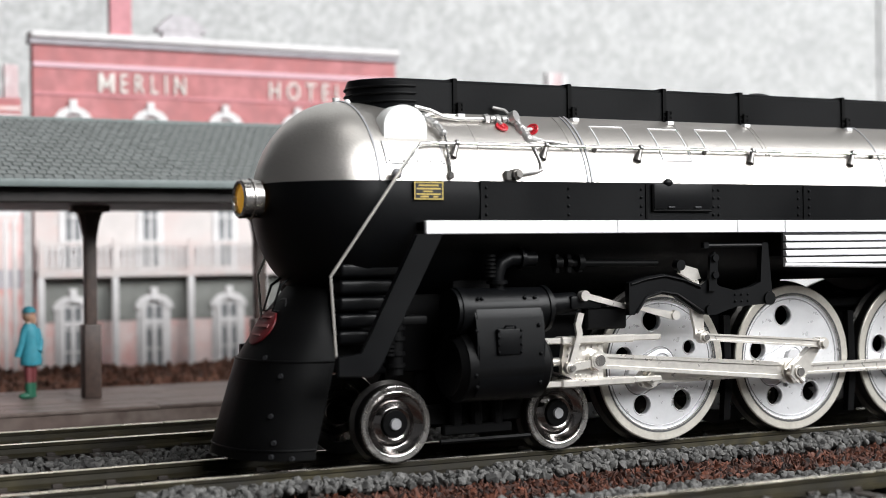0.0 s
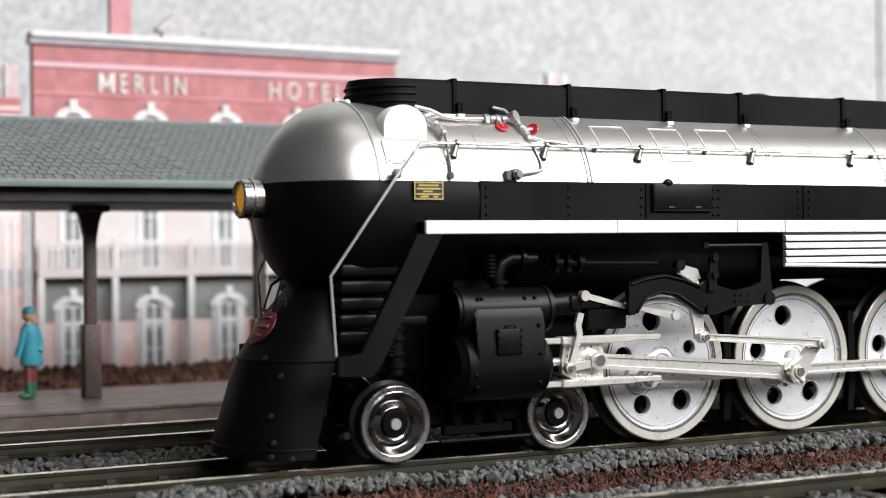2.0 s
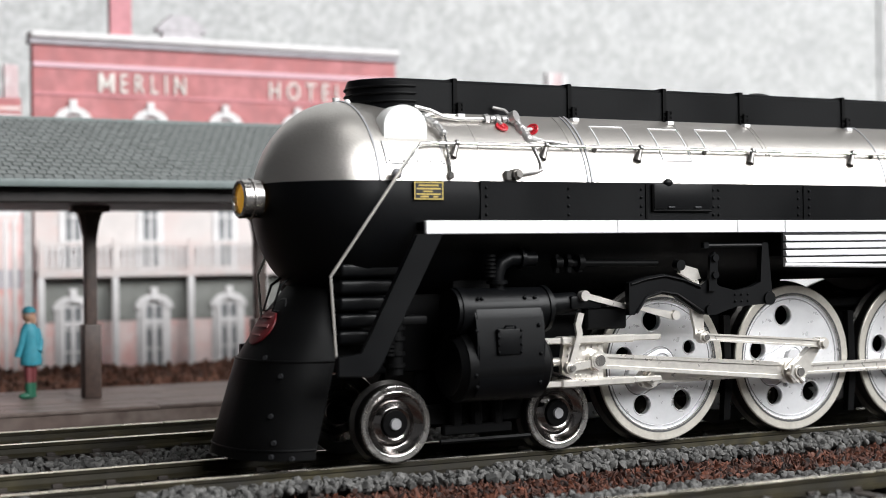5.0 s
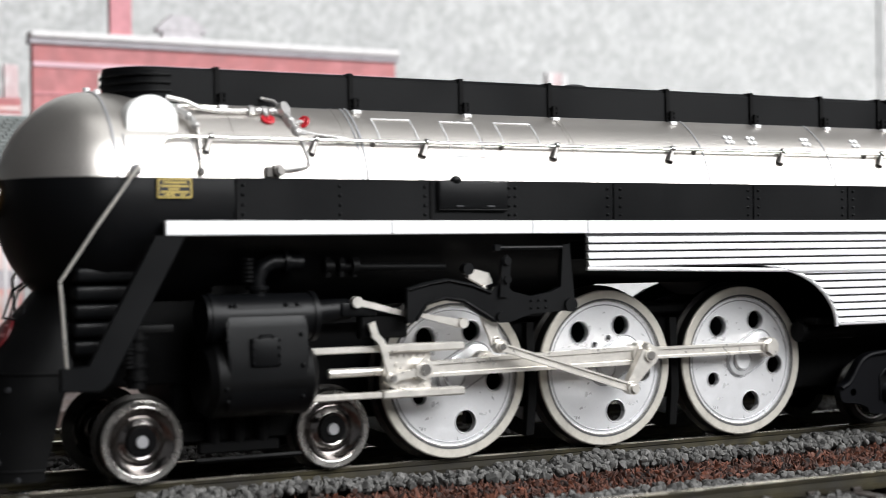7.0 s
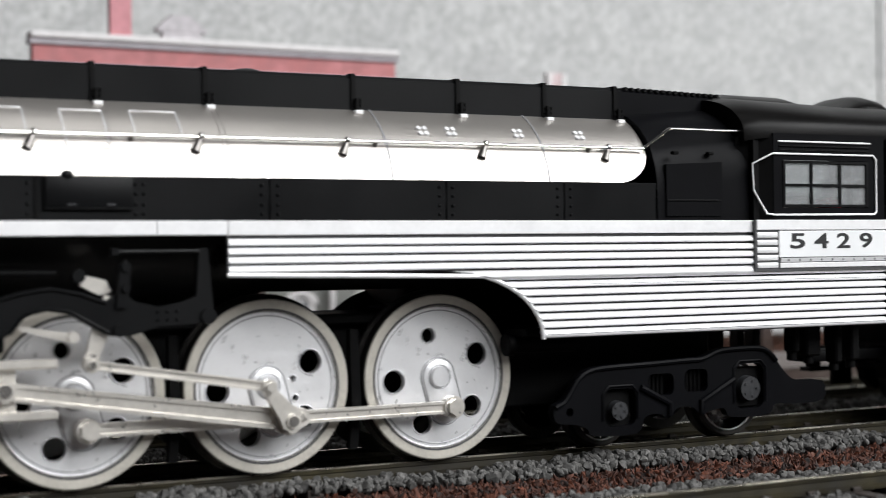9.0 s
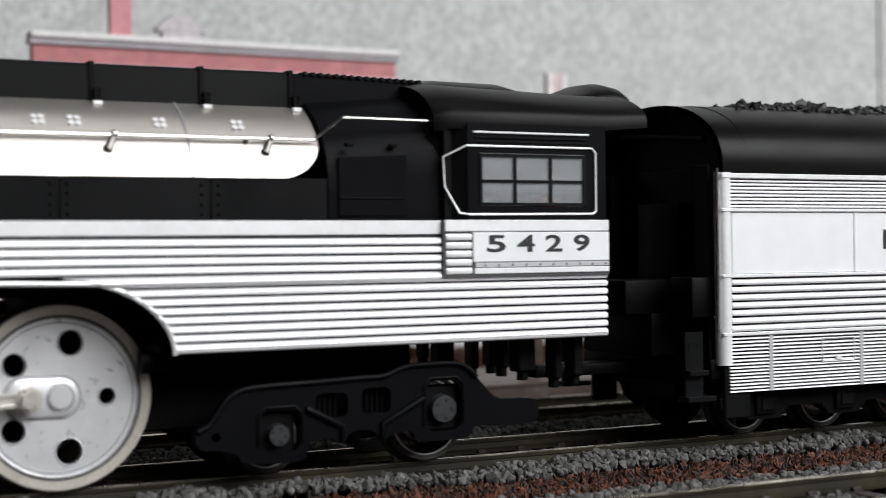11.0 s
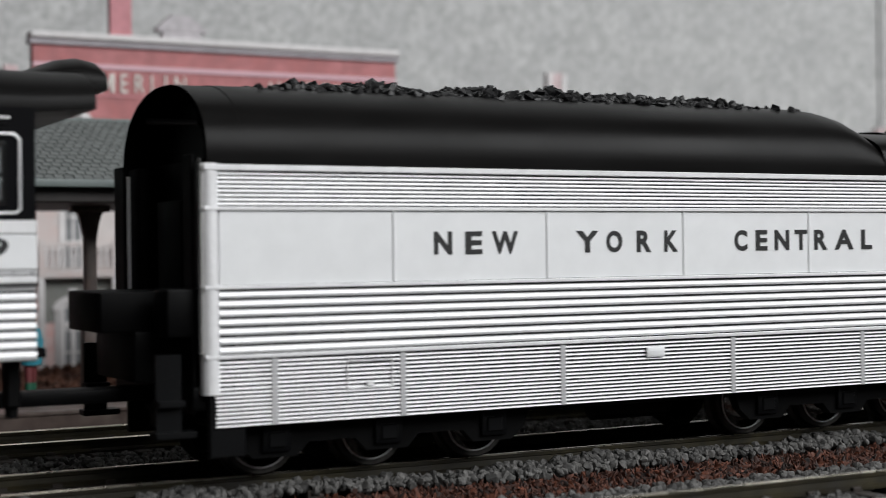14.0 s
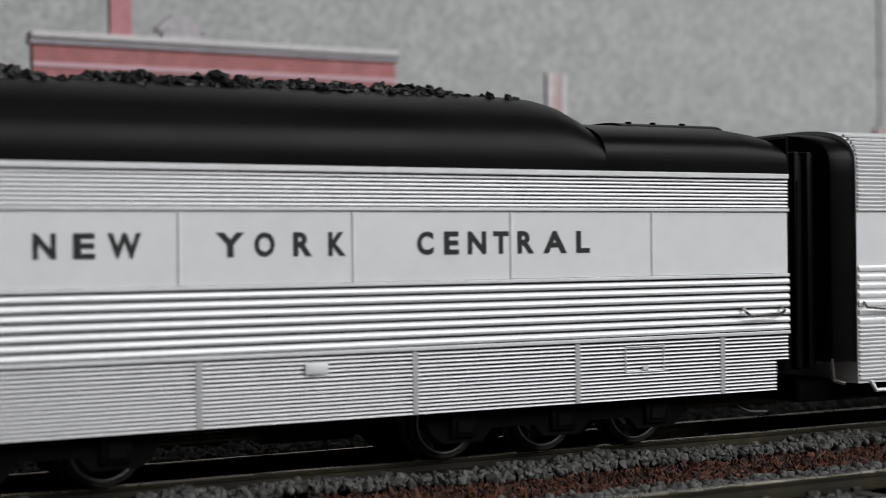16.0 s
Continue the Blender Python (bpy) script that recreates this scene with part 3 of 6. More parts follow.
def build_neighbour(x0, x1, z1):
    t = thing("neighbour_house", "rose-coloured house front beside the hotel", "building", at=(0.7, 0, 3.9))
    b = bmesh.new()
    box(b, x0, x1, HY + 2, HY + 5, -9, z1)
    part("wall", b, HOTEL_RED, t, smooth=0)
    for z0, z2, mat in ((57.6, 59.0, HOTEL_TRIM), (60, 61, HOTEL_PINK), (22, 35, HOTEL_PINK), (17.5, 22, CORNICE), (-4, 17.5, HOTEL_PINK), (35, 37.4, HOTEL_TRIM)):
        b = bmesh.new()
        box(b, x0, x1 - 0.4, HY + 1.75, HY + 2, z0, z2)
        part("band", b, mat, t, smooth=0)
    for x in (x1 - 2, x1 - 4.2, x1 - 6.4):
        b = bmesh.new()
        box(b, x - 0.4, x + 0.4, HY + 1.5, HY + 2, -4, 34)
        part("column", b, HOTEL_TRIM, t, smooth=0)


def build_chimney(x0, x1, z1, label, strips=()):
    b = bmesh.new()
    box(b, x0, x1, HY + 2.4, HY + 4.6, -5.2, z1)
    ob = part("chimney", b, material("stack_rose", (0.60, 0.44, 0.45), 0.8, grain=0.2, grain_size=3, second=(0.62, 0.55, 0.55), second_size=6), smooth=0)
    for a, c in strips:
        b = bmesh.new()
        box(b, a, c, HY + 2.1, HY + 2.4, -5.2, z1 - 0.2)
        part("corner_strip", b, HOTEL_TRIM, ob, "pale corner strip", smooth=0)
    tagged(ob, label, "chimney")


build_hotel()
build_neighbour(40, 80.4, 63.0)
build_chimney(77.3, 80.6, 74.9, "narrow violet-red chimney behind the neighbouring house")
build_chimney(229.8, 235.4, 79.7, "slim rose and white chimney before the grey wall", ((229.4, 230.8), (234.1, 235.7)))
build_chimney(354.8, 359.3, 67.4, "slim rose chimney at the far end of the backdrop")


# ---- locomotive ----
loco = thing("steam_locomotive", "streamlined black and silver steam locomotive model on the main track", "locomotive")
BZ, BR = 35.7, 14.25   # boiler axis height and radius
HUB = (134.93, 160.2, 185.48)
CRANK, DRIVER_R = 4.2, 11.5
REAR_R = 5.25


def arc(r, a0, a1, n, x, zc=BZ):
    return [(x, -r * math.cos(a0 + (a1 - a0) * i / n), zc + r * math.sin(a0 + (a1 - a0) * i / n)) for i in range(n + 1)]


DIGITS = (("5", 240.6, 243.5), ("4", 245.3, 248.1), ("2", 249.8, 252.5), ("9", 254.4, 257.0))
LETTERS = (("N", 312.4, 315.1), ("E", 317.1, 319.7), ("W", 321.2, 325.3), ("Y", 334.7, 338.4), ("O", 339.7, 342.4), ("R", 344.9, 347.4), ("K", 349.7, 352.1), ("C", 362.4, 364.8), ("E", 366.4, 368.6), ("N", 370.0, 372.8), ("T", 373.9, 376.3), ("R", 377.7, 380.3), ("A", 381.8, 385.6), ("L", 387.2, 389.4))
LINE = math.asin(2.7 / BR)
# silver upper shell
bm = bmesh.new()
rings = []
for x, lift in [(86.0, 0), (120, 0), (160, 0), (200, 0)] + [(213.0 + 6.2 * math.sin(math.pi / 20 * i), 0.42 * (1 - math.cos(math.pi / 20 * i))) for i in range(11)]:
    a0 = LINE + lift
    rings.append(arc(BR, a0, math.pi - a0, 40, x))
loft(bm, rings, caps=False, closed=False)
shell = part("boiler_shell", bm, SILVER, loco, "silver painted upper boiler", smooth=40)
# nose dome: silver above the line, black below
for nm, mat, a0, a1 in (("nose_dome", SILVER, LINE, math.pi - LINE), ("lower_nose", BLACK, math.pi - LINE, 2 * math.pi + LINE)):
    bm = bmesh.new()
    rings = []
    for i in range(25):
        u = math.pi / 2 * i / 24
        xx, rr = 86.5 - 11.7 * math.sin(u), BR * math.cos(u) ** 1.04 + 0.02
        ring = []
        lo = math.asin(min(1.0, 2.7 / max(rr, 2.75)))
        b0, b1 = (lo, math.pi - lo) if nm == "nose_dome" else (math.pi - lo, 2 * math.pi + lo)
        for j in range(41):
            a = b0 + (b1 - b0) * j / 40
            ring.append((xx, -rr * math.cos(a), BZ + rr * math.sin(a)))
        rings.append(ring)
    loft(bm, rings, caps=False, closed=False)
    part(nm, bm, mat, loco, "rounded silver nose" if mat is SILVER else "rounded black lower nose", smooth=60)
# black lower boiler and side bands
bm = bmesh.new()
# the belly is cut flat above the rear drivers
rings = []
for x, floor_z in ((86.0, 0), (160.0, 0), (160.2, 23.7), (182.0, 23.7), (182.2, 0), (236, 0)):
    rings.append([(px, py, max(pz, floor_z)) for px, py, pz in arc(BR - 0.05, math.pi - LINE, 2 * math.pi + LINE, 36, x)])
loft(bm, rings, caps=False, closed=False)
part("lower_boiler", bm, BLACK, loco, smooth=40)
for sy in (-1, 1):
    for x0, x1 in ((101.7, 158.9), (159.1, 184.5), (184.7, 203.4), (203.6, 221.0)):
        bm = bmesh.new()
        box(bm, x0, x1, sy * 14.2 - 0.14, sy * 14.2 + 0.14, 33.0, 38.45, 0.06, 1)
        part("side_band", bm, BLACK, loco)
    # running board strip and deck
    xs = [91.2, 121.6, 143.0, 152.0]
    for a, b in zip(xs, xs[1:]):
        bm = bmesh.new()
        box(bm, a + 0.03, b - 0.03, sy * 17.9 - 0.35, sy * 17.9 + 0.35, 31.1, 32.9, 0.1, 1)
        part("running_board", bm, ALU, loco, "bright silver running board edge")
    bm = bmesh.new()
    box(bm, 92.0, 236, sy * 14.0 if sy > 0 else -17.6, 17.6 if sy > 0 else -14.0, 31.6, 32.75, 0.05, 1)
    part("deck", bm, BLACK, loco, smooth=0)
    # ribbed valance: backing plate and one bar for every rib
    def val_x(z):
        if z >= 26.2:
            return 152.0
        k = (26.2 - z) / (26.2 - 16.6)
        return 182.2 + 15.4 * math.sqrt(max(0.0, 1 - (1 - k) ** 2))
    bm = bmesh.new()
    box(bm, 152.05, 260.2, sy * 18.0 - 0.25, sy * 18.0 + 0.25, 31.1, 32.9, 0.1, 1)
    part("valance_top", bm, ALU, loco)
    lines = [30.77 - 1.12 * i for i in range(5)] + [24.70 - 1.12 * i for i in range(7)] + [16.6]
    for zt, zb in zip(lines, lines[1:]):
        zt, zb = zt - 0.12, zb + 0.12
        hh = zt - zb
        xs0 = val_x(zb + 0.1)
        prof = [(0.3, zb), (-0.34, zb + 0.02), (-0.50, zb + 0.14 * hh), (-0.52, zb + 0.5 * hh), (-0.40, zb + 0.8 * hh), (-0.1, zt), (0.3, zt)]
        bm = bmesh.new()
        loft(bm, [[(xx(zz), sy * (18.0 - yy) if sy > 0 else -18.0 + yy, zz) for yy, zz in prof] for xx in (val_x, lambda z: 260.2)])
        part("rib", bm, ALU, loco, smooth=50)
        if zt < 25.5 and zt > 24.0 or zt < 18.0:
            bm = bmesh.new()
            box(bm, xs0 + 0.3, 260.1, sy * 18.53 - 0.03, sy * 18.53 + 0.03, zb + 0.42 * hh, zb + 0.48 * hh)
            part("seam_line", bm, SEAM, loco, smooth=0)
    # backing plate darkened to paint shade between the ribs
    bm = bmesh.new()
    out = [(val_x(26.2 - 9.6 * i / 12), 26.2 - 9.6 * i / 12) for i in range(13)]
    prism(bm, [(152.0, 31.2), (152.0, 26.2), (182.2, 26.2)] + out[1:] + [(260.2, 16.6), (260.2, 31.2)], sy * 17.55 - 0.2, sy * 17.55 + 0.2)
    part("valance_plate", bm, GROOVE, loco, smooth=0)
    bm = bmesh.new()
    tube(bm, [(x - 0.1, sy * 18.1, zz) for x, zz in out], 0.32, 8)
    part("valance_trim", bm, ALU, loco)
# skyline casing
bm = bmesh.new()
def casing(x, hw, zt):
    return [(x, -hw, 46.5), (x, -hw, zt - 0.5), (x, -hw + 0.5, zt), (x, hw - 0.5, zt), (x, hw, zt - 0.5), (x, hw, 46.5)]
rings = [casing(94.5 - 5.7 * math.sin(math.pi / 2 * (1 - i / 9)), 6.6 * max(0.12, math.cos(math.pi / 2 * (1 - i / 9))), 53.1) for i in range(10)]
rings += [casing(218.0, 6.6, 53.1)]
loft(bm, rings)
part("skyline_casing", bm, BLACK, loco, smooth=40)
bm = bmesh.new()
loft(bm, [casing(218.2, 6.4, 53.0), casing(238.5, 6.4, 52.4)])
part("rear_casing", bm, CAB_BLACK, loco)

# firebox wrapper and cab
def roofline(x, half, side_top, crown, z0, n=24):
    pts = [(x, -half, z0), (x, -half, side_top)]
    for i in range(1, n):
        a = math.pi * i / n
        pts.append((x, -half * math.cos(a), side_top + (crown - side_top) * math.sin(a) ** 0.85))
    return pts + [(x, half, side_top), (x, half, z0)]


bm = bmesh.new()
loft(bm, [roofline(219.5, 14.6, 36.5, 50.2, 31), roofline(226, 15.4, 38, 50.6, 31), roofline(236, 16.2, 39.5, 51.2, 31)])
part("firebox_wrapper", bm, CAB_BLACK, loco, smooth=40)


def cab_wall(sy):
    """Cab side with a real window opening."""
    bm = bmesh.new()
    y0, y1 = (17.85, 18.2) if sy > 0 else (-18.2, -17.85)
    for y in (y0, y1):
        o = [bm.verts.new((x, y, z)) for x, z in ((238.2, 32.9), (260.3, 32.9), (260.3, 46.0), (238.2, 46.0))]
        i = [bm.verts.new((x, y, z)) for x, z in ((240.0, 34.8), (257.0, 34.8), (257.0, 42.0), (240.0, 42.0))]
        for k in range(4):
            bm.faces.new((o[k], o[(k + 1) % 4], i[(k + 1) % 4], i[k]))
    bm.verts.ensure_lookup_table()
    v = bm.verts
    for k in range(4):
        bm.faces.new((v[k], v[(k + 1) % 4], v[8 + (k + 1) % 4], v[8 + k]))
        bm.faces.new((v[4 + k], v[4 + (k + 1) % 4], v[12 + (k + 1) % 4], v[12 + k]))
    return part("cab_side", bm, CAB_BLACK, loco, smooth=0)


for sy in (-1, 1):
    cab_wall(sy)
    bm = bmesh.new()
    yy = sy * 18.22
    for x in (240.15, 245.5, 251.2, 256.7):
        box(bm, x - 0.22, x + 0.22, yy - 0.12, yy + 0.12, 34.9, 41.9)
    for z in (35.1, 38.2, 41.7):
        box(bm, 240.0, 256.9, yy - 0.1, yy + 0.1, z - 0.2, z + 0.2)
    part("window_frame", bm, BLACK, loco, smooth=0)
    bm = bmesh.new()
    box(bm, 240.2, 256.7, sy * 18.02 - 0.05, sy * 18.02 + 0.05, 34.9, 41.9)
    ob = part("cab_window", bm, GLASS, loco, smooth=0)
    bm = bmesh.new()
    yy = sy * 18.35
    fr = [(237.9, 42.9), (257.9, 42.9), (258.5, 42.3), (258.5, 34.2), (258.0, 33.8), (238.4, 33.7)]
    tube(bm, [(x, yy, z) for x, z in fr], 0.17, 8)
    tube(bm, [(238.4, yy, 33.7), (237.0, sy * 18.0, 33.9), (235.2, sy * 17.2, 37.4), (235.0, sy * 17.2, 41.4), (237.9, yy, 42.9)], 0.15, 8)
    part("window_trim", bm, ALU, loco, "thin bright window trim")
    bm = bmesh.new()
    box(bm, 239.0, 257.5, sy * 18.3 - 0.15, sy * 18.3 + 0.15, 44.62, 44.92, 0.08, 1)
    part("rain_strip", bm, ALU, loco)
    for zz in (43.45, 43.95):
        bm = bmesh.new()
        box(bm, 239.2, 257.3, sy * 18.28 - 0.12, sy * 18.28 + 0.12, zz, zz + 0.28, 0.08, 1)
        part("rain_rib", bm, BLACK, loco)
def cab_section(x, half, low, crown, z0, n=28):
    """Cab roof: short upright sides, tight shoulders, a shallow crown."""
    pts = [(x, -half, z0)]
    for i in range(n + 1):
        c, q = math.cos(math.pi * i / n), math.sin(math.pi * i / n)
        pts.append((x, -half * (1 if c > 0 else -1) * abs(c) ** 0.62, low + (crown - low) * (0.55 * q ** 0.5 + 0.45 * q ** 2)))
    return pts + [(x, half, z0)]


for sy in (-1, 1):
    # slanted wall between the firebox and the cab side
    bm = bmesh.new()
    loft(bm, [[(233.6, sy * 15.0, z), (238.3, sy * 18.15, z), (238.3, sy * 17.8, z), (234.2, sy * 14.8, z)] for z in (32.9, 45.6)])
    part("cab_corner", bm, CHASSIS, loco, smooth=0)
bm = bmesh.new()
loft(bm, [cab_section(234.0, 16.6, 45.2, 52.0, 44.8), cab_section(236.5, 17.8, 45.6, 52.4, 45.2), cab_section(252.0, 18.0, 45.8, 52.0, 45.4), cab_section(260.3, 18.1, 45.9, 51.7, 45.5), cab_section(267.6, 18.1, 46.4, 51.7, 46.1)])
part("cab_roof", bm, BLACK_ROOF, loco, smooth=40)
bm = bmesh.new()
loft(bm, [[(x, y, z) for x, y, z in roofline(xx, 8.0, 50.6, top, 49.5, 14)] for xx, top in ((260.5, 51.5), (263.5, 52.6), (266.5, 53.8), (269, 54.2), (271, 53.8), (271.8, 52.8))])
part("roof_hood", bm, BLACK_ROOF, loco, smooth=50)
bm = bmesh.new()
box(bm, 235.2, 236.2, -17.2, 17.2, 17, 45)
box(bm, 236, 260, -17.2, 17.2, 30.0, 31.0)
part("cab_front", bm, CHASSIS, loco, smooth=0)
# number panel in its raised frame, with a ribbed stub before it
for sy in (-1, 1):
    yo = sy * 18.62
    bm = bmesh.new()
    box(bm, 238.5, 260.3, yo - 0.3, yo + 0.3, 27.3, 31.3, 0.08, 1)
    part("number_panel", bm, PANEL, loco, "smooth white number panel")
    bm = bmesh.new()
    box(bm, 234.3, 260.3, yo - 0.3, yo + 0.26, 31.42, 32.95, 0.08, 1)
    part("panel_top", bm, ALU, loco)
    bm = bmesh.new()
    box(bm, 238.9, 260.3, yo - 0.2, yo + 0.2, 26.62, 27.24)
    strip = part("rivet_strip", bm, STRAP, loco, smooth=0)
    for i in range(10):
        bm = bmesh.new()
        ball(bm, (240.4 + i * 2.15, sy * 18.84, 26.93), 0.18, 8)
        part("rivet", bm, SEAM, strip)
    bm = bmesh.new()
    box(bm, 238.7, 260.3, yo - 0.28, yo + 0.28, 25.72, 26.5, 0.08, 1)
    part("sill_strip", bm, ALU, loco)
    for i in range(5):
        bm = bmesh.new()
        box(bm, 234.4, 238.4, yo - 0.27, yo + 0.27, 25.72 + i * 1.13, 26.6 + i * 1.13, 0.2, 2)
        part("stub_rib", bm, ALU, loco)
    # dark backing, shade between the stub ribs put into its colour
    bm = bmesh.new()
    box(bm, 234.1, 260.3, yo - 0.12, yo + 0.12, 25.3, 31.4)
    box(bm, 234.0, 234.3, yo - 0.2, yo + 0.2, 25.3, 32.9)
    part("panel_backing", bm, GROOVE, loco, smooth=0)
for ch, x0, x1 in DIGITS:
    lettering("numeral", ch, LETTER, loco, x0, 28.62, x1 - x0, 2.3, -18.95, "", 0.02, 0.08)

# dark inner frame
bm = bmesh.new()
box(bm, 96, 236, -5.0, 5.0, 6, 19.5, 0.3, 1)
box(bm, 112, 236, -7.0, 7.0, 19.0, 20.5, 0.3, 1)
box(bm, 196, 262, -15.5, 15.5, 16.8, 18.0, 0.2, 1)
box(bm, 152, 236, -13.0, 13.0, 27, 32, 0.5, 1)
part("main_frame", bm, CHASSIS, loco, smooth=0)


def wheel_set(name, x, radius, parent, style, spots=(36, 101, 180, 259, 324)):
    """An axle with two wheels; it turns about its own axis."""
    e = new(name)
    e.empty_display_size = 0.005
    e.parent = parent
    e.location = (x * MM, 0, radius * MM)
    for sy in (-1, 1):
        face = 10.1
        bm = bmesh.new()
        w = 1.7 if style == "driver" else 1.0
        lathe(bm, [(r, sy * y) for r, y in [(radius - w, face - 1.2), (radius - w, face - 0.1), (radius - 0.25, face), (radius - 0.1, face - 0.1), (radius - 0.06, face - 0.5)]], 72 if style == "driver" else 40)
        part("rim", bm, TYRE if style == "driver" else STEEL if parent.name.startswith("steam") and x < 150 else TREAD, e, smooth=30)
        bm = bmesh.new()
        lathe(bm, [(r, sy * y) for r, y in [(radius - 0.1, face - 0.3), (radius, face - 0.4), (radius, face - 2.0), (radius + 0.55, face - 2.4), (radius + 0.55, face - 2.8), (radius - w, face - 2.9), (radius - w, face - 1.2)]], 72 if style == "driver" else 40)
        part("tread", bm, TREAD, e, smooth=30)
        if style == "driver":
            bm = bmesh.new()
            holes = [((5.9 if a == 180 else 6.8) * math.cos(radians(a)), (5.9 if a == 180 else 6.8) * math.sin(radians(a)), 1.0 if a == 180 else 1.55 if a in (101, 259) else 1.42) for a in spots]
            if len(spots) == 4:
                holes += [(0.13, 3.75, 0.36), (2.7, 3.4, 0.36)]
            holed_disc(bm, radius - 1.75, holes, sy * (face - 0.5), sy * (face - 1.3))
            part("disc", bm, DISC, e, "bright silver pierced disc", smooth=30)
            bm = bmesh.new()
            lathe(bm, [(radius - 1.95, sy * (face - 0.55)), (radius - 1.75, sy * (face - 0.2)), (radius - 1.6, sy * (face - 0.25)), (radius - 1.6, sy * (face - 1.2))], 72)
            for cx, cz, r in holes:
                n = 20
                loft(bm, [[(cx + q * math.cos(2 * math.pi * i / n), sy * yy, cz + q * math.sin(2 * math.pi * i / n)) for i in range(n)] for q, yy in ((r + 0.25, face - 0.52), (r + 0.12, face - 0.36), (r, face - 0.5), (r, face - 1.25))], caps=False)
            part("bead", bm, DISC, e, smooth=50)
            # dark ring lying on the face, drawn for the groove's shade
            bm = bmesh.new()
            lathe(bm, [(radius - 1.78, sy * (face - 0.2)), (radius - 1.6, sy * (face - 0.05)), (radius - 1.36, sy * (face - 0.02))], 72)
            part("groove", bm, GROOVE, e)
            # thin grey lines paint the shading round hub, boss and bead
            bm = bmesh.new()
            yy = sy * (face - 0.5)
            tube(bm, [((radius - 2.3) * math.cos(2 * math.pi * i / 48), yy, (radius - 2.3) * math.sin(2 * math.pi * i / 48)) for i in range(49)], 0.09, 6)
            ring = [(2.65 * math.cos(2 * math.pi * i / 32) + (CRANK if math.cos(2 * math.pi * i / 32) > 0 else 0), yy, 2.65 * math.sin(2 * math.pi * i / 32)) for i in range(32)]
            tube(bm, ring + [ring[0]], 0.1, 6)
            tube(bm, [(1.65 * math.cos(2 * math.pi * i / 24), sy * (face + 0.02), 1.65 * math.sin(2 * math.pi * i / 24)) for i in range(25)], 0.08, 6)
            part("relief_line", bm, SEAM, e)
            bm = bmesh.new()
            # hub boss reaching out to the crank pin
            n = 28
            def boss(q, off):
                ring = []
                for i in range(n):
                    a = 2 * math.pi * i / n
                    ring.append((q * math.cos(a) + (CRANK if math.cos(a) > 0 else 0), sy * off, q * math.sin(a)))
                return ring
            loft(bm, [boss(2.5, face - 0.55), boss(2.35, face - 0.1), boss(2.1, face)])
            cyl(bm, (0, sy * (face + 0.1), 0), (0, sy * (face + 0.4), 0), 1.5, 1.3, seg=24)
            part("hub", bm, DISC, e, smooth=40)
            bm = bmesh.new()
            cyl(bm, (CRANK, sy * face, 0), (CRANK, sy * (face + 1.9), 0), 0.95, seg=20)
            part("crank_pin", bm, NICKEL, e)
        else:
            bm = bmesh.new()
            lathe(bm, [(0.001, sy * (face - 0.6)), (radius * 0.36, sy * (face - 0.6)), (radius * 0.42, sy * (face - 0.35)), (radius * 0.48, sy * (face - 0.55)), (radius * 0.60, sy * (face - 1.1)), (radius * 0.78, sy * (face - 0.5)), (radius - 1.0, sy * (face - 0.15)), (radius - 0.9, sy * (face - 1.8))], 40)
            part("disc", bm, CHROME, e, smooth=40)
            # pale ring painted in for the glint along the rim
            bm = bmesh.new()
            tube(bm, [((radius - 0.95) * math.cos(2 * math.pi * i / 36), sy * (face - 0.1), (radius - 0.95) * math.sin(2 * math.pi * i / 36)) for i in range(37)], 0.13, 6)
            part("bright_line", bm, ALU if x > 150 else STEEL, e)
            bm = bmesh.new()
            cyl(bm, (0, sy * (face - 0.7), 0), (0, sy * (face - 0.3), 0), radius * 0.34, seg=24)
            part("hub", bm, CHASSIS, e)
            bm = bmesh.new()
            cyl(bm, (0, sy * (face - 0.4), 0), (0, sy * (face + 0.05), 0), radius * 0.16, radius * 0.14, seg=16)
            part("axle_end", bm, SEAM, e)
    bm = bmesh.new()
    cyl(bm, (0, -9, 0), (0, 9, 0), 1.2, seg=12)
    part("axle", bm, CHASSIS, e)
    return e


drivers = [wheel_set("driving_wheelset", x, DRIVER_R, loco, "driver", (36, 101, 259, 324) if x == HUB[1] else (36, 101, 180, 259, 324)) for x in HUB]
carrying = []
for x, r in ((90.5, 5.35), (116.6, 5.3), (212.3, 5.0), (235.7, 6.1)):
    carrying.append((wheel_set("carrying_wheelset", x, r, loco, "small"), x, r))

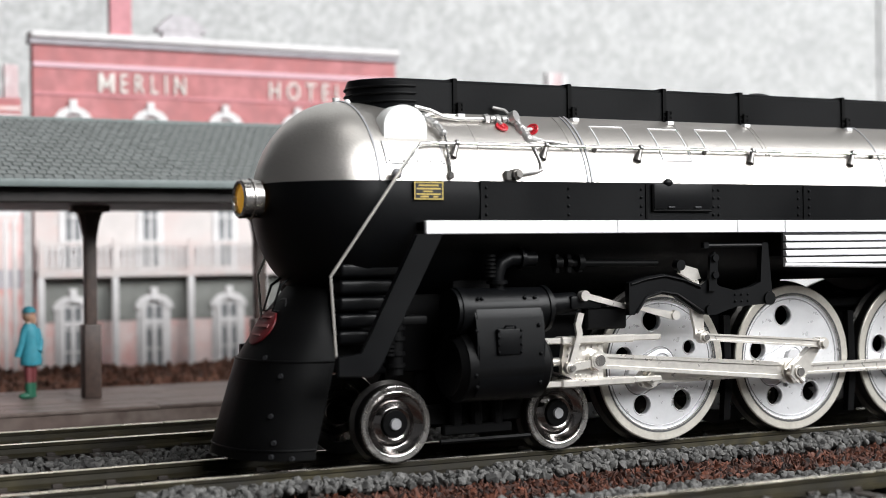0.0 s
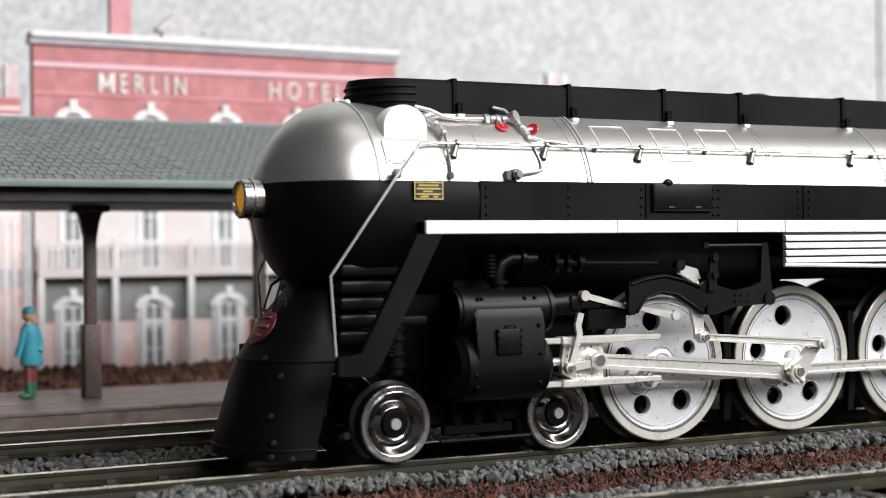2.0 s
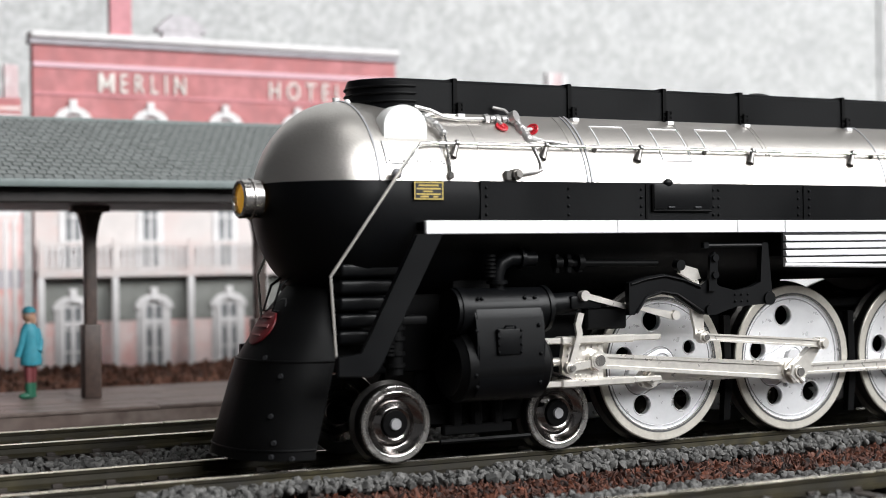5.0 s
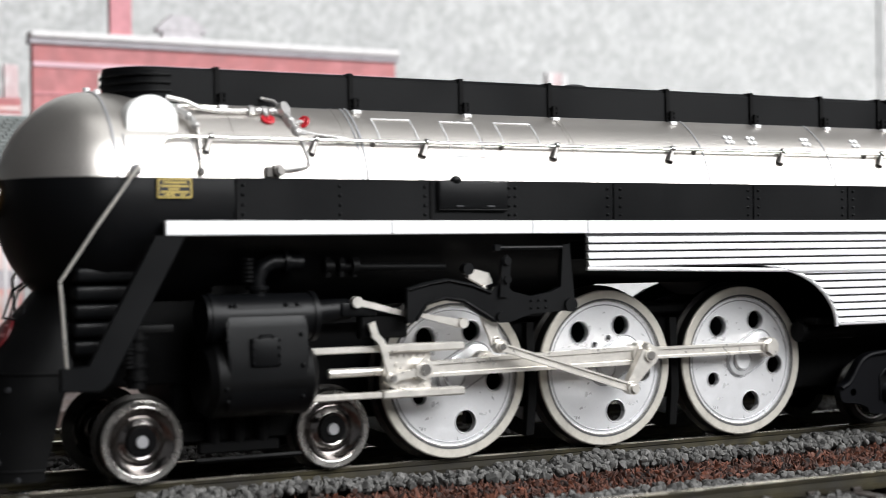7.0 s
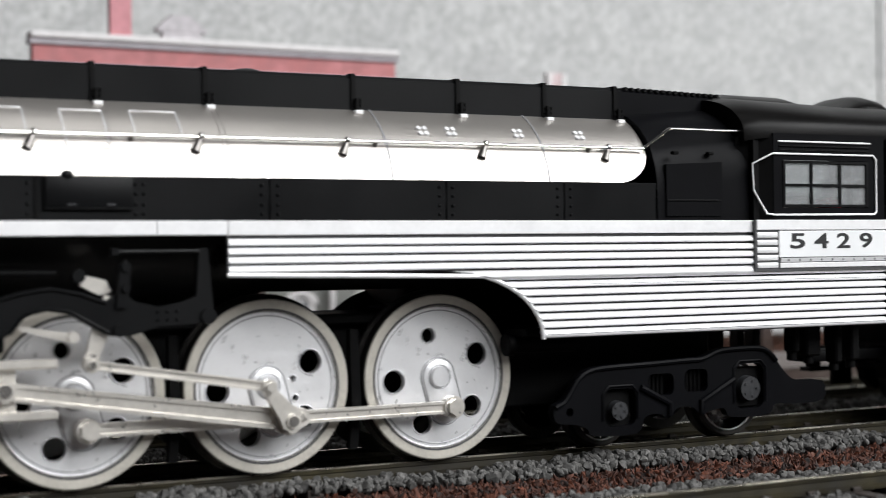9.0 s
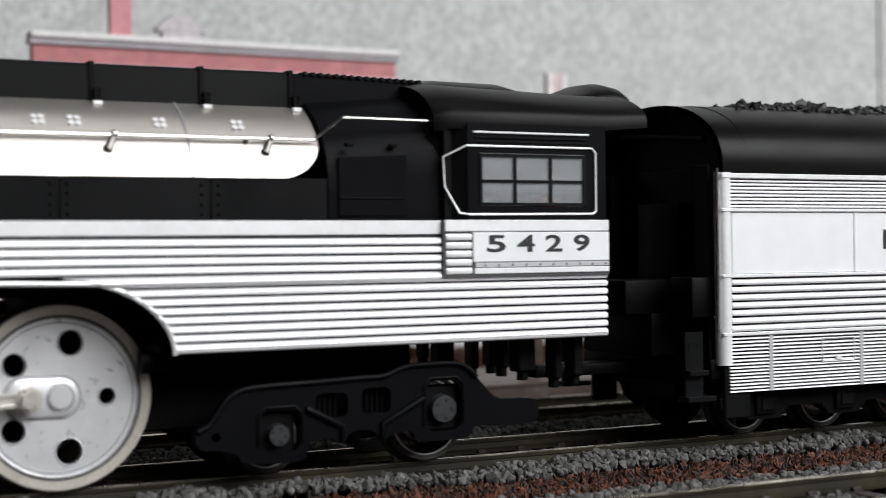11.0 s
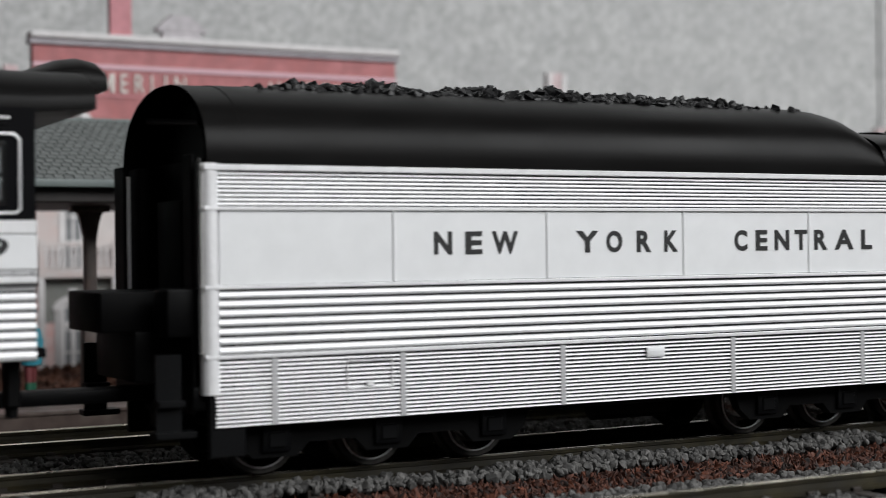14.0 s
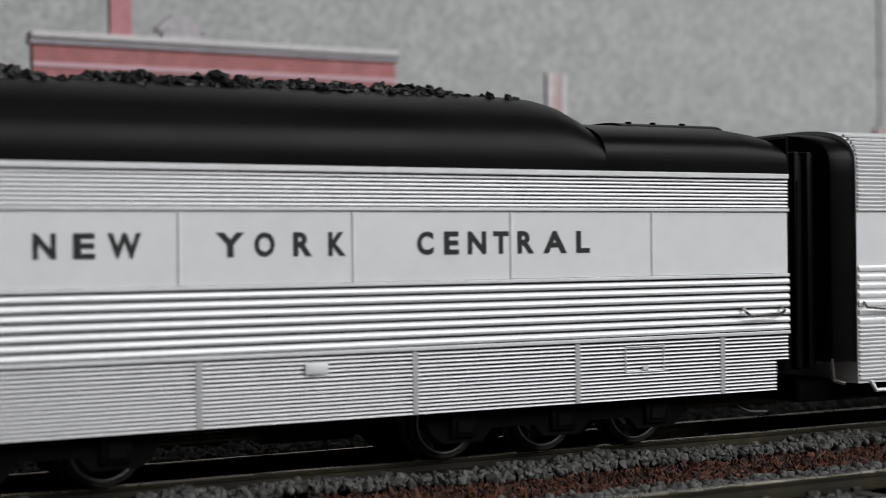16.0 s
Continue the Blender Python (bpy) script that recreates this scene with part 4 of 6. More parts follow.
# ---- tender ----
tender = thing("coal_tender", "ribbed silver tender with black roof and heaped coal behind the locomotive", "tender")
TY = 18.25
TX0, TX1 = 280.6, 425.2
# tank toned dark for the shade between the ribs
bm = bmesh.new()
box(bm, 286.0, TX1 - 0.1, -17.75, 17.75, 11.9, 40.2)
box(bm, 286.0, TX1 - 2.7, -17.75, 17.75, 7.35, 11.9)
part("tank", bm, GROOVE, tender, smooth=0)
for sy in (-1, 1):
    def ribs(z0, z1, n, out, x0, x1, full):
        h = (z1 - z0) / n
        for i in range(n):
            zb = z0 + i * h
            bm = bmesh.new()
            prof = [(-0.2, zb + 0.04 * h), (out * 0.75, zb + 0.07 * h), (out, zb + 0.2 * h), (out, zb + 0.5 * full * h), (out * 0.7, zb + 0.85 * full * h), (out * 0.1, zb + full * h), (-0.2, zb + full * h)]
            loft(bm, [[(xx, sy * (17.8 + yy), zz) for yy, zz in prof] for xx in (x0, x1)])
            part("rib", bm, ALU, tender, smooth=50)
    ribs(34.75, 39.05, 8, 0.3, 282.4, TX1, 0.78)
    ribs(16.4, 24.4, 7, 0.5, 282.5, TX1, 0.82)
    ribs(7.4, 11.94, 9, 0.42, 282.0, TX1 - 2.6, 0.62)
    ribs(11.94, 15.75, 7, 0.42, 282.0, TX1 - 0.3, 0.62)
    bm = bmesh.new()
    box(bm, 280.6, TX1, sy * TY - 0.25, sy * TY + 0.25, 39.08, 39.85, 0.12, 1)
    box(bm, 280.6, TX1, sy * TY - 0.22, sy * TY + 0.22, 34.15, 34.65, 0.1, 1)
    box(bm, 280.6, TX1, sy * TY - 0.22, sy * TY + 0.22, 24.42, 24.92, 0.1, 1)
    box(bm, 280.6, TX1, sy * TY - 0.22, sy * TY + 0.22, 15.82, 16.34, 0.1, 1)
    part("moulding", bm, ALU, tender)
    edges = [282.4, 306.5, 330.0, 353.2, 376.7, 400.1, TX1]
    for a, b in zip(edges, edges[1:]):
        bm = bmesh.new()
        box(bm, a + 0.22, b - 0.22, sy * 18.0 - 0.15, sy * 18.0 + 0.15, 24.95, 34.12, 0.05, 1)
        part("letter_panel", bm, PANEL, tender, "smooth white letterboard panel")
        if b < TX1:
            bm = bmesh.new()
            cyl(bm, (b, sy * 18.05, 25.0), (b, sy * 18.05, 34.1), 0.3, seg=8)
            part("panel_bead", bm, PANEL, tender)
    for x in (289.7, 307.6, 332.3, 361.9, 387.2, 412.5):
        bm = bmesh.new()
        # strap grey takes in the dark shading on its right side
        box(bm, x - 0.45, x + 0.45, sy * 18.14 - 0.12, sy * 18.14 + 0.12, 7.4, 15.75, 0.08, 1)
        part("rib_strap", bm, STRAP, tender)
    # rounded front corner post
    bm = bmesh.new()
    cyl(bm, (281.6, sy * 17.2, 11.5), (281.6, sy * 17.2, 40.0), 1.25, seg=16)
    part("corner_post", bm, ALU, tender)
for ch, x0, x1 in LETTERS:
    lettering("letter", ch, LETTER, tender, x0, 28.4, x1 - x0, 3.05, -18.2, "", 0.035, 0.08)


def tender_roof(x, crown, z0=40.0, half=18.0, p=0.95, n=30, q=0.9):
    pts = [(x, -half, z0)]
    for i in range(0, n + 1):
        a = math.pi * i / n
        pts.append((x, -half * (1 if math.cos(a) > 0 else -1) * abs(math.cos(a)) ** q, z0 + 1.2 + (crown - z0 - 1.2) * math.sin(a) ** p))
    return pts + [(x, half, z0)]


bm = bmesh.new()
loft(bm, [tender_roof(x, c) for x, c in ((286.0, 51.3), (300, 51.4), (383, 51.4), (386.5, 51.2), (389.0, 50.6), (391.2, 49.3), (392.8, 47.6), (393.6, 46.2))])
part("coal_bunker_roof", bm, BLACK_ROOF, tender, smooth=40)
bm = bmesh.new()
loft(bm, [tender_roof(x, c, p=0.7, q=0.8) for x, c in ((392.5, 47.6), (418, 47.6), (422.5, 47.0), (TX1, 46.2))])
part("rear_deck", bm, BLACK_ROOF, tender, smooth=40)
twheels = [(wheel_set("carrying_wheelset", x, REAR_R, tender, "small"), x, REAR_R) for x in (290.9, 306.7, 322.7, 370.5, 386.4, 402.4)]
bm = bmesh.new()
box(bm, 281, 426, -6, 6, 5.5, 8.5, 0.2, 1)
box(bm, 283, 421, -15, 15, 7.0, 8.0, 0.2, 1)
part("underframe", bm, CHASSIS, tender, smooth=0)
rng = np.random.default_rng(5)
cp = []
for _ in range(1500):
    x, y = rng.uniform(291, 384), rng.uniform(-8, 8)
    k = 1 - (y / 8.6) ** 2
    e = min(1.0, (x - 289) / 10, (386 - x) / 14)
    cp.append((x, y, 49.8 + 2.6 * k * e * (0.7 + 0.5 * noise.noise((x * 0.12, y * 0.15, 1.0))) + rng.uniform(-0.4, 0.5)))
scatter("coal_load", COAL, cp, rng.uniform(0.55, 1.25, len(cp)), (1, 1, 0.8), 6, parent=tender, lumpy=0.35)

# ---- following carriage ----
carriage = thing("passenger_carriage", "ribbed silver streamlined carriage coupled behind the tender", "carriage")


def car_section(x, half, top):
    pts = [(x, -half, 7.6), (x, -half, 40.0)]
    for i in range(1, 20):
        a = math.pi * i / 20
        pts.append((x, -half * (1 if math.cos(a) > 0 else -1) * abs(math.cos(a)) ** 0.6, 40.0 + (top - 40.0) * math.sin(a) ** 0.6))
    return pts + [(x, half, 40.0), (x, half, 7.6)]


bm = bmesh.new()
loft(bm, [car_section(x, 17.9, 47.6) for x in (439.0, 620.0)])
part("car_body", bm, PANEL, carriage, smooth=40)




# ---- locomotive: front end ----
def shroud(z):
    """Plan outline of the pilot shroud at a height."""
    f = np.interp(z, [1.6, 2.7, 14.2, 14.6, 20.0, 25.0], [68.7, 68.8, 72.3, 72.7, 76.0, 80.2])
    h = np.interp(z, [1.6, 14.4, 25.0], [11.2, 10.6, 5.8])
    d = np.interp(z, [1.6, 14.4, 25.0], [9.4, 9.0, 5.0])
    return [(f + d * abs(k / 12) ** 2.3, h * math.sin(math.pi / 2 * k / 12), z) for k in range(-12, 13)]


def back(z):
    return np.interp(z, [1.6, 14.4, 25.0], [77.6, 80.8, 84.0])


bm = bmesh.new()
loft(bm, [[*shroud(z), (back(z), shroud(z)[-1][1], z), (back(z), shroud(z)[0][1], z)] for z in (1.6, 2.7, 6, 10, 14.2, 14.6, 17, 20, 22.5, 25.0)])
# darker chassis black stands in for the weaker light on the shroud
part("pilot_shroud", bm, CHASSIS, loco, "smooth black pilot shroud", smooth=25)
bm = bmesh.new()
for z, r in ((2.9, 0.16), (14.4, 0.2)):
    tube(bm, [(x - 0.05, y, z) for x, y, z in shroud(z)], r, 6)
part("shroud_seam", bm, CHASSIS, loco)
for k, z in ((-7, 12.6), (-7, 7.4), (-8, 4.0), (-8, 2.2), (-4, 14.9), (-10, 1.9)):
    p = shroud(z)[12 + k]
    bm = bmesh.new()
    cyl(bm, (p[0] - 0.25, p[1] - 0.25, p[2]), (p[0] + 0.3, p[1] + 0.3, p[2]), 0.32, seg=10)
    part("lug", bm, CAP, loco)
# red oval emblem lying on the shroud's front


def on_shroud(y, z, off):
    """A point a little off the shroud's front."""
    half = np.interp(z, [14.4, 25.0], [10.6, 5.8])
    f = np.interp(z, [14.6, 20.0, 25.0], [72.7, 76.0, 80.2]) + np.interp(z, [14.4, 25.0], [9.0, 5.0]) * (abs(math.asin(min(1, abs(y) / half))) * 2 / math.pi) ** 2.3
    return (f - off * 0.85, y, z + off * 0.5)


bm = bmesh.new()
loft(bm, [[on_shroud(0.1 + 3.3 * q * math.cos(2 * math.pi * i / 28), 18.7 + 2.35 * q * math.sin(2 * math.pi * i / 28), off) for i in range(28)] for q, off in ((1.0, 0.02), (1.0, 0.22), (0.94, 0.3))])
emblem = part("oval_emblem", bm, LOGO_RED, loco, "red oval emblem plate")
for y0, y1, z, h in ((-1.6, 1.6, 20.0, 0.12), (-2.3, 2.3, 18.8, 0.2), (-1.4, 1.4, 17.6, 0.12)):
    bm = bmesh.new()
    loft(bm, [[on_shroud(y, z - h, 0.3), on_shroud(y, z + h, 0.3), on_shroud(y, z + h, 0.42), on_shroud(y, z - h, 0.42)] for y in np.linspace(y0, y1, 9)])
    part("emblem_bar", bm, LOGO_GREY, emblem)
bm = bmesh.new()
loft(bm, [[on_shroud(y, z, 0.0), on_shroud(y, z + 0.18, 0.0), on_shroud(y, z + 0.18, 0.08), on_shroud(y, z, 0.08)] for y, z in [(-2.6 + 0.35 * i, 21.6 + 0.9 * math.sin(0.3 * i)) for i in range(9)]])
part("script_bar", bm, CAP, loco, "faint grey script line")
# headlamp
bm = bmesh.new()
prof = [(3.05, 3.4), (3.1, 1.2), (3.1, 0.7), (2.85, 0.45), (2.5, 0.5), (2.35, 0.9), (2.3, 1.4)]
rings = [[(71.4 + d, 0.86 * r * math.cos(2 * math.pi * i / 32), 36.3 + 0.86 * r * math.sin(2 * math.pi * i / 32)) for i in range(32)] for r, d in prof]
loft(bm, rings, caps=False)
loft(bm, [[(71.4 + d, 0.86 * r * math.cos(2 * math.pi * i / 32), 36.3 + 0.86 * r * math.sin(2 * math.pi * i / 32)) for i in range(32)] for r, d in ((3.1, 1.9), (3.3, 2.0), (3.3, 2.3), (3.1, 2.4))], caps=False)
lamp = part("headlamp", bm, STEEL, loco, "round chrome headlamp with amber lens", smooth=30)
bm = bmesh.new()
rings = [[(71.4 + d, 0.86 * r * math.cos(2 * math.pi * i / 28), 36.3 + 0.86 * r * math.sin(2 * math.pi * i / 28)) for i in range(28)] for r, d in ((2.32, 1.1), (1.9, 0.85), (1.2, 0.65), (0.5, 0.56))]
loft(bm, rings)
part("lens", bm, AMBER, lamp, "amber lens")
bm = bmesh.new()
tube(bm, [(78.6, -1.6, 25.4), (77.2, -1.7, 24.4), (76.0, -1.7, 21.0), (78.0, -1.7, 20.6)], 0.2)
part("front_handrail", bm, BLACK, loco)
bm = bmesh.new()
tube(bm, [(78.6, 1.6, 25.4), (77.2, 1.7, 24.4), (76.0, 1.7, 21.0), (78.0, 1.7, 20.6)], 0.2)
part("front_handrail", bm, BLACK, loco)
for sy in (-1, 1):
    # diagonal strut with its foot
    bm = bmesh.new()
    prism(bm, [(89.9, 31.1), (93.9, 31.1), (84.4, 13.6), (83.2, 12.6), (78.4, 12.8), (78.4, 15.5), (81.9, 15.6)], sy * 17.6 - 0.5, sy * 17.6 + 0.5)
    bmesh.ops.bevel(bm, geom=bm.edges[:], offset=0.15, segments=1, affect="EDGES")
    part("front_strut", bm, BLACK, loco)
    # stepped louvres behind the strut
    bm = bmesh.new()
    prism(bm, [(81.0, 14.5), (84, 14.5), (91.0, 29.0), (83.5, 29.0)], sy * 8.6 - 0.4, sy * 8.6 + 0.4)
    part("louvre_panel", bm, CHASSIS, loco, smooth=0)
    for i in range(6):
        z = 29.6 - i * 2.25
        xr = 91.2 - i * 1.15
        bm = bmesh.new()
        box(bm, 82.2 - i * 0.1, xr + 1.0, min(sy * 7.5, sy * 11.0), max(sy * 7.5, sy * 11.0), z - 1.9, z, 0.5, 3)
        part("louvre", bm, BLACK, loco)
    # long handrail with its stanchions
    bm = bmesh.new()
    tube(bm, [(80.4, sy * 13.0, 15.0), (79.65, sy * 13.2, 25.7), (83.75, sy * 15.4, 32.55), (88.6, sy * 16.0, 39.46)], 0.21, 10)
    # paler nickel paints this length of the same rail as lit
    part("front_handrail", bm, NICKEL, loco, "front length of the handrail, in paler nickel to look lit")
    bm = bmesh.new()
    tube(bm, [(88.6, sy * 16.0, 39.46), (93.1, sy * 13.0, 43.37), (95, sy * 12.7, 43.6), (218.4, sy * 12.7, 43.6), (221.4, sy * 15.2, 46.4), (235.4, sy * 15.6, 46.3)], 0.24, 10)
    part("handrail", bm, WIRE, loco, "thin polished handrail")
    for x in (99.0, 113.4, 129.7, 150.6, 170.8, 191.8, 212.3):
        bm = bmesh.new()
        cyl(bm, (x - 0.9, sy * 13.0, 41.7), (x - 0.15, sy * 12.75, 43.3), 0.66, 0.34, seg=14)
        post = part("stanchion", bm, DARK_NICKEL, loco)
        bm = bmesh.new()
        ball(bm, (x, sy * 12.7, 43.65), 0.52, 14)
        part("stanchion_knob", bm, WIRE, post)
    for x in (121.8, 141.6, 175.0, 209.0):
        bm = bmesh.new()
        cyl(bm, (x, sy * 12.0, 42.9), (x, sy * 12.7, 43.6), 0.34, seg=10)
        part("clip", bm, DARK_NICKEL, loco)
    bm = bmesh.new()
    ball(bm, (88.6, sy * 15.0, 39.2), 0.75, 14)
    cyl(bm, (88.9, sy * 14.0, 38.9), (88.6, sy * 15.0, 39.2), 0.45, seg=10)
    part("rail_knob", bm, SEAM, loco)
# casing straps with clamps
for x in (102.0, 121.2, 138.4, 153.2, 174.4, 190.7, 205.1, 217.6):
    for sy in (-1, 1):
        bm = bmesh.new()
        box(bm, x - 0.32, x + 0.32, sy * 6.72 - 0.16, sy * 6.72 + 0.16, 47.6, 53.2)
        if sy < 0:
            box(bm, x - 0.32, x + 0.32, -6.8, 6.8, 53.05, 53.3)
        part("strap", bm, CHASSIS, loco, smooth=0)
        bm = bmesh.new()
        for z in (48.9, 49.6):
            cyl(bm, (x - 0.2, sy * 6.6, z), (x + 0.95, sy * 7.3, z), 0.28, seg=8)
        box(bm, x + 0.1, x + 0.7, sy * 7.1 - 0.3, sy * 7.1 + 0.3, 48.4, 49.9, 0.08, 1)
        part("clamp", bm, CHASSIS, loco)
        bm = bmesh.new()
        box(bm, x - 0.1, x + 1.1, sy * 7.3 - 0.5, sy * 7.3 + 0.5, 47.7, 48.25, 0.1, 1)
        part("clamp_foot", bm, ALU, loco)
# louvres round the casing's front
for z in (49.9, 51.0, 52.0):
    bm = bmesh.new()
    pts = [(95.8, -6.75, z)] + [(94.5 - 5.85 * math.sin(math.pi / 2 * i / 9), -6.75 * math.cos(math.pi / 2 * i / 9), z) for i in range(10)]
    pts += [(p[0], -p[1], p[2]) for p in reversed(pts)]
    tube(bm, pts, 0.17, 6)
    part("casing_louvre", bm, BLACK, loco)
for x, r in ((129.8, 0.45), (161.0, 2.6)):
    bm = bmesh.new()
    ball(bm, (x, -1.0, 53.1), r, 16, (1, 1, 0.35 if r > 1 else 1))
    part("casing_hatch", bm, BLACK, loco)
bm = bmesh.new()
cyl(bm, (86.6, 0, 49.0), (86.6, 0, 50.6), 0.5, seg=12)
ball(bm, (87.4, -2.0, 49.8), 0.5, 10)
part("front_lug", bm, ALU, loco)
# boiler bands, hatches and fittings on the silver shell
for x, r in ((86.6, 0.2), (102.6, 0.1), (118.1, 0.1), (119.6, 0.16), (120.3, 0.22), (139.2, 0.1), (153.6, 0.12), (154.3, 0.12), (176.8, 0.16), (201.4, 0.16)):
    bm = bmesh.new()
    tube(bm, arc(BR + 0.02, LINE, math.pi - LINE, 24, x), r, 6)
    # thick bands greyed, their shading put into the colour
    part("boiler_band", bm, SEAM if r > 0.15 else SILVER, loco, smooth=60)


def on_boiler(x, z, out=0.0):
    """A point on the near side of the boiler at a height."""
    a = math.asin(max(-1, min(1, (z - BZ) / BR)))
    return (x, -(BR + out) * math.cos(a), BZ + (BR + out) * math.sin(a))


for x0, x1, z0, z1 in ((123.2, 129.0, 43.4, 46.9), (133.6, 138.8, 41.8, 46.8), (142.4, 148.4, 43.5, 46.9)):
    bm = bmesh.new()
    left = [on_boiler(x0 + (x1 - x0) * 0.0, z0 + (z1 - z0) * i / 5, 0.05) for i in range(6)]
    right = [on_boiler(x1, z0 + (z1 - z0) * i / 5, 0.05) for i in range(5, -1, -1)]
    tube(bm, left + right + [left[0]], 0.11, 6)
    part("hatch", bm, ALU, loco)
for x in (183.0, 187.4, 198.2, 208.5):
    bm = bmesh.new()
    c = on_boiler(x, 45.3, 0.0)
    nrm = Vector((0, c[1], c[2] - BZ)).normalized()
    for k in range(4):
        o = Vector((0.45 * (1 if k % 2 else -1), 0, 0)) + nrm.cross(Vector((1, 0, 0))) * (0.5 if k > 1 else -0.5)
        cyl(bm, Vector(c) + o - nrm * 0.1, Vector(c) + o + nrm * 0.28, 0.42, 0.36, seg=10)
    part("washout_plug", bm, ALU, loco)
# round indicator housing and its riveted base plate
for sy in (-1, 1):
    bm = bmesh.new()
    rings = []
    for q, yy in ((3.2, 8.2), (3.42, 8.8), (3.42, 11.0), (3.22, 11.4), (2.7, 11.42)):
        arch = [(91.8 + q * math.cos(math.pi * i / 28), 45.9 + q * 0.86 * math.sin(math.pi * i / 28)) for i in range(29)]
        rings.append([(x, sy * yy, z) for x, z in arch + [(91.8 - q, 43.6), (91.8 + q, 43.6)]])
    loft(bm, rings)
    part("indicator_housing", bm, WHITE, loco, "round white indicator housing", smooth=30)
    bm = bmesh.new()
    loft(bm, [[(x, sy * -on_boiler(0, z, 0.12)[1], z) for x in (87.9, 90, 93, 96.6)] for z in (40.7, 41.6, 42.6, 43.7)], caps=False, closed=False)
    base = part("base_plate", bm, SILVER, loco)
    bm = bmesh.new()
    edge = [(87.9, z) for z in (43.7, 42.2, 40.7)] + [(96.6, z) for z in (40.7, 42.2, 43.7)]
    tube(bm, [(x, sy * -on_boiler(0, z, 0.12)[1], z) for x, z in edge], 0.12, 6)
    part("plate_edge", bm, SEAM, base)
    for x in (88.4, 90.5, 92.6, 94.6, 96.2):
        bm = bmesh.new()
        p = on_boiler(x, 41.0, 0.15)
        ball(bm, (p[0], sy * -p[1], p[2]), 0.17, 8)
        part("rivet", bm, SEAM, base)
# steam pipe, valve group with two red hand wheels, check valve
bm = bmesh.new()
tube(bm, [(94.6, -8.6, 48.9), (97.0, -8.8, 48.4), (99.0, -8.8, 47.6), (101.5, -8.8, 47.35), (106.2, -8.6, 47.5)], 0.32, 10)
part("steam_pipe", bm, FITTING, loco)
bm = bmesh.new()
tube(bm, [(95.0, -7.7, 47.9), (101.5, -7.5, 48.0)], 0.16, 8)
part("casing_pipe", bm, WIRE, loco)
bm = bmesh.new()
for x, r in ((105.6, 0.7), (106.6, 0.5), (107.4, 0.66), (108.5, 0.5), (109.3, 0.62)):
    cyl(bm, (x, -8.6, 47.5), (x + 0.7, -8.6, 47.6), r, seg=6 if r > 0.6 else 12)
cyl(bm, (107.6, -8.7, 47.5), (107.9, -9.6, 46.6), 0.34, seg=10)
part("globe_valve", bm, FITTING, loco)
bm = bmesh.new()
cyl(bm, (110.2, -8.6, 47.7), (110.6, -9.3, 48.0), 0.95, seg=18)
tube(bm, [(110.2, -8.4, 48.0), (109.6, -7.6, 49.0), (108.0, -7.0, 49.4)], 0.22, 8)
for p, q, r in (((110.6, -9.0, 47.2), (110.9, -9.8, 46.2), 0.62), ((110.9, -9.8, 46.2), (111.2, -10.5, 45.3), 0.8), ((111.2, -10.5, 45.3), (111.5, -11.2, 44.4), 0.62), ((111.5, -11.0, 44.6), (112.6, -11.0, 44.6), 0.6), ((112.6, -11.0, 44.6), (113.6, -11.0, 44.5), 0.36), ((110.9, -9.9, 46.0), (112.6, -10.1, 46.1), 0.32)):
    cyl(bm, p, q, r, seg=10)
for p in ((110.9, -9.9, 46.1), (111.4, -11.0, 44.6)):
    ball(bm, p, 0.82, 12)
tube(bm, [(113.4, -11.0, 44.5), (116.0, -12.1, 44.1), (118.0, -12.6, 43.8)], 0.2, 8)
part("valve_body", bm, FITTING, loco)
for c, ax in (((107.9, -9.7, 46.4), Matrix.Rotation(radians(42), 4, "X")), ((112.7, -10.1, 46.1), Matrix.Rotation(radians(-58), 4, "Y") @ Matrix.Rotation(radians(30), 4, "X"))):
    bm = bmesh.new()
    m = Matrix.Translation(c) @ ax
    tube(bm, [m @ Vector((0.78 * math.cos(2 * math.pi * i / 20), 0.78 * math.sin(2 * math.pi * i / 20), 0)) for i in range(20)] + [m @ Vector((0.78, 0, 0))], 0.19, 8)
    for k in range(4):
        q = m @ Vector((0.75 * math.cos(math.pi / 4 * k), 0.75 * math.sin(math.pi / 4 * k), 0))
        r = m @ Vector((-0.75 * math.cos(math.pi / 4 * k), -0.75 * math.sin(math.pi / 4 * k), 0))
        cyl(bm, q, r, 0.15, seg=6)
    ball(bm, c, 0.34, 10)
    part("hand_wheel", bm, RED, loco, "red hand wheel")
bm = bmesh.new()
tube(bm, [(111.4, -11.2, 44.4), (111.7, -12.4, 43.0), (112.1, -13.4, 41.0), (111.9, -13.9, 40.1), (111.0, -14.1, 39.8), (108.0, -14.4, 39.4)], 0.24, 8)
part("drop_pipe", bm, FITTING, loco)
bm = bmesh.new()
cyl(bm, (107.2, -13.4, 39.3), (107.5, -14.7, 39.4), 0.85, seg=16)
cyl(bm, (107.5, -14.6, 39.4), (107.6, -15.1, 39.45), 0.62, seg=6)
box(bm, 105.7, 106.7, -14.5, -13.7, 38.5, 39.9, 0.15, 1)
part("check_valve", bm, DARK_NICKEL, loco)
bm = bmesh.new()
tube(bm, [(95.4, -9.6, 47.6), (96.2, -10.4, 46.9), (97.0, -11.2, 46.0), (97.4, -12.0, 44.8)], 0.42, 10)
for p in ((95.6, -9.8, 47.4), (96.6, -10.8, 46.4), (97.3, -11.8, 45.1)):
    ball(bm, p, 0.6, 10)
part("pipe_joint", bm, FITTING, loco)
bm = bmesh.new()
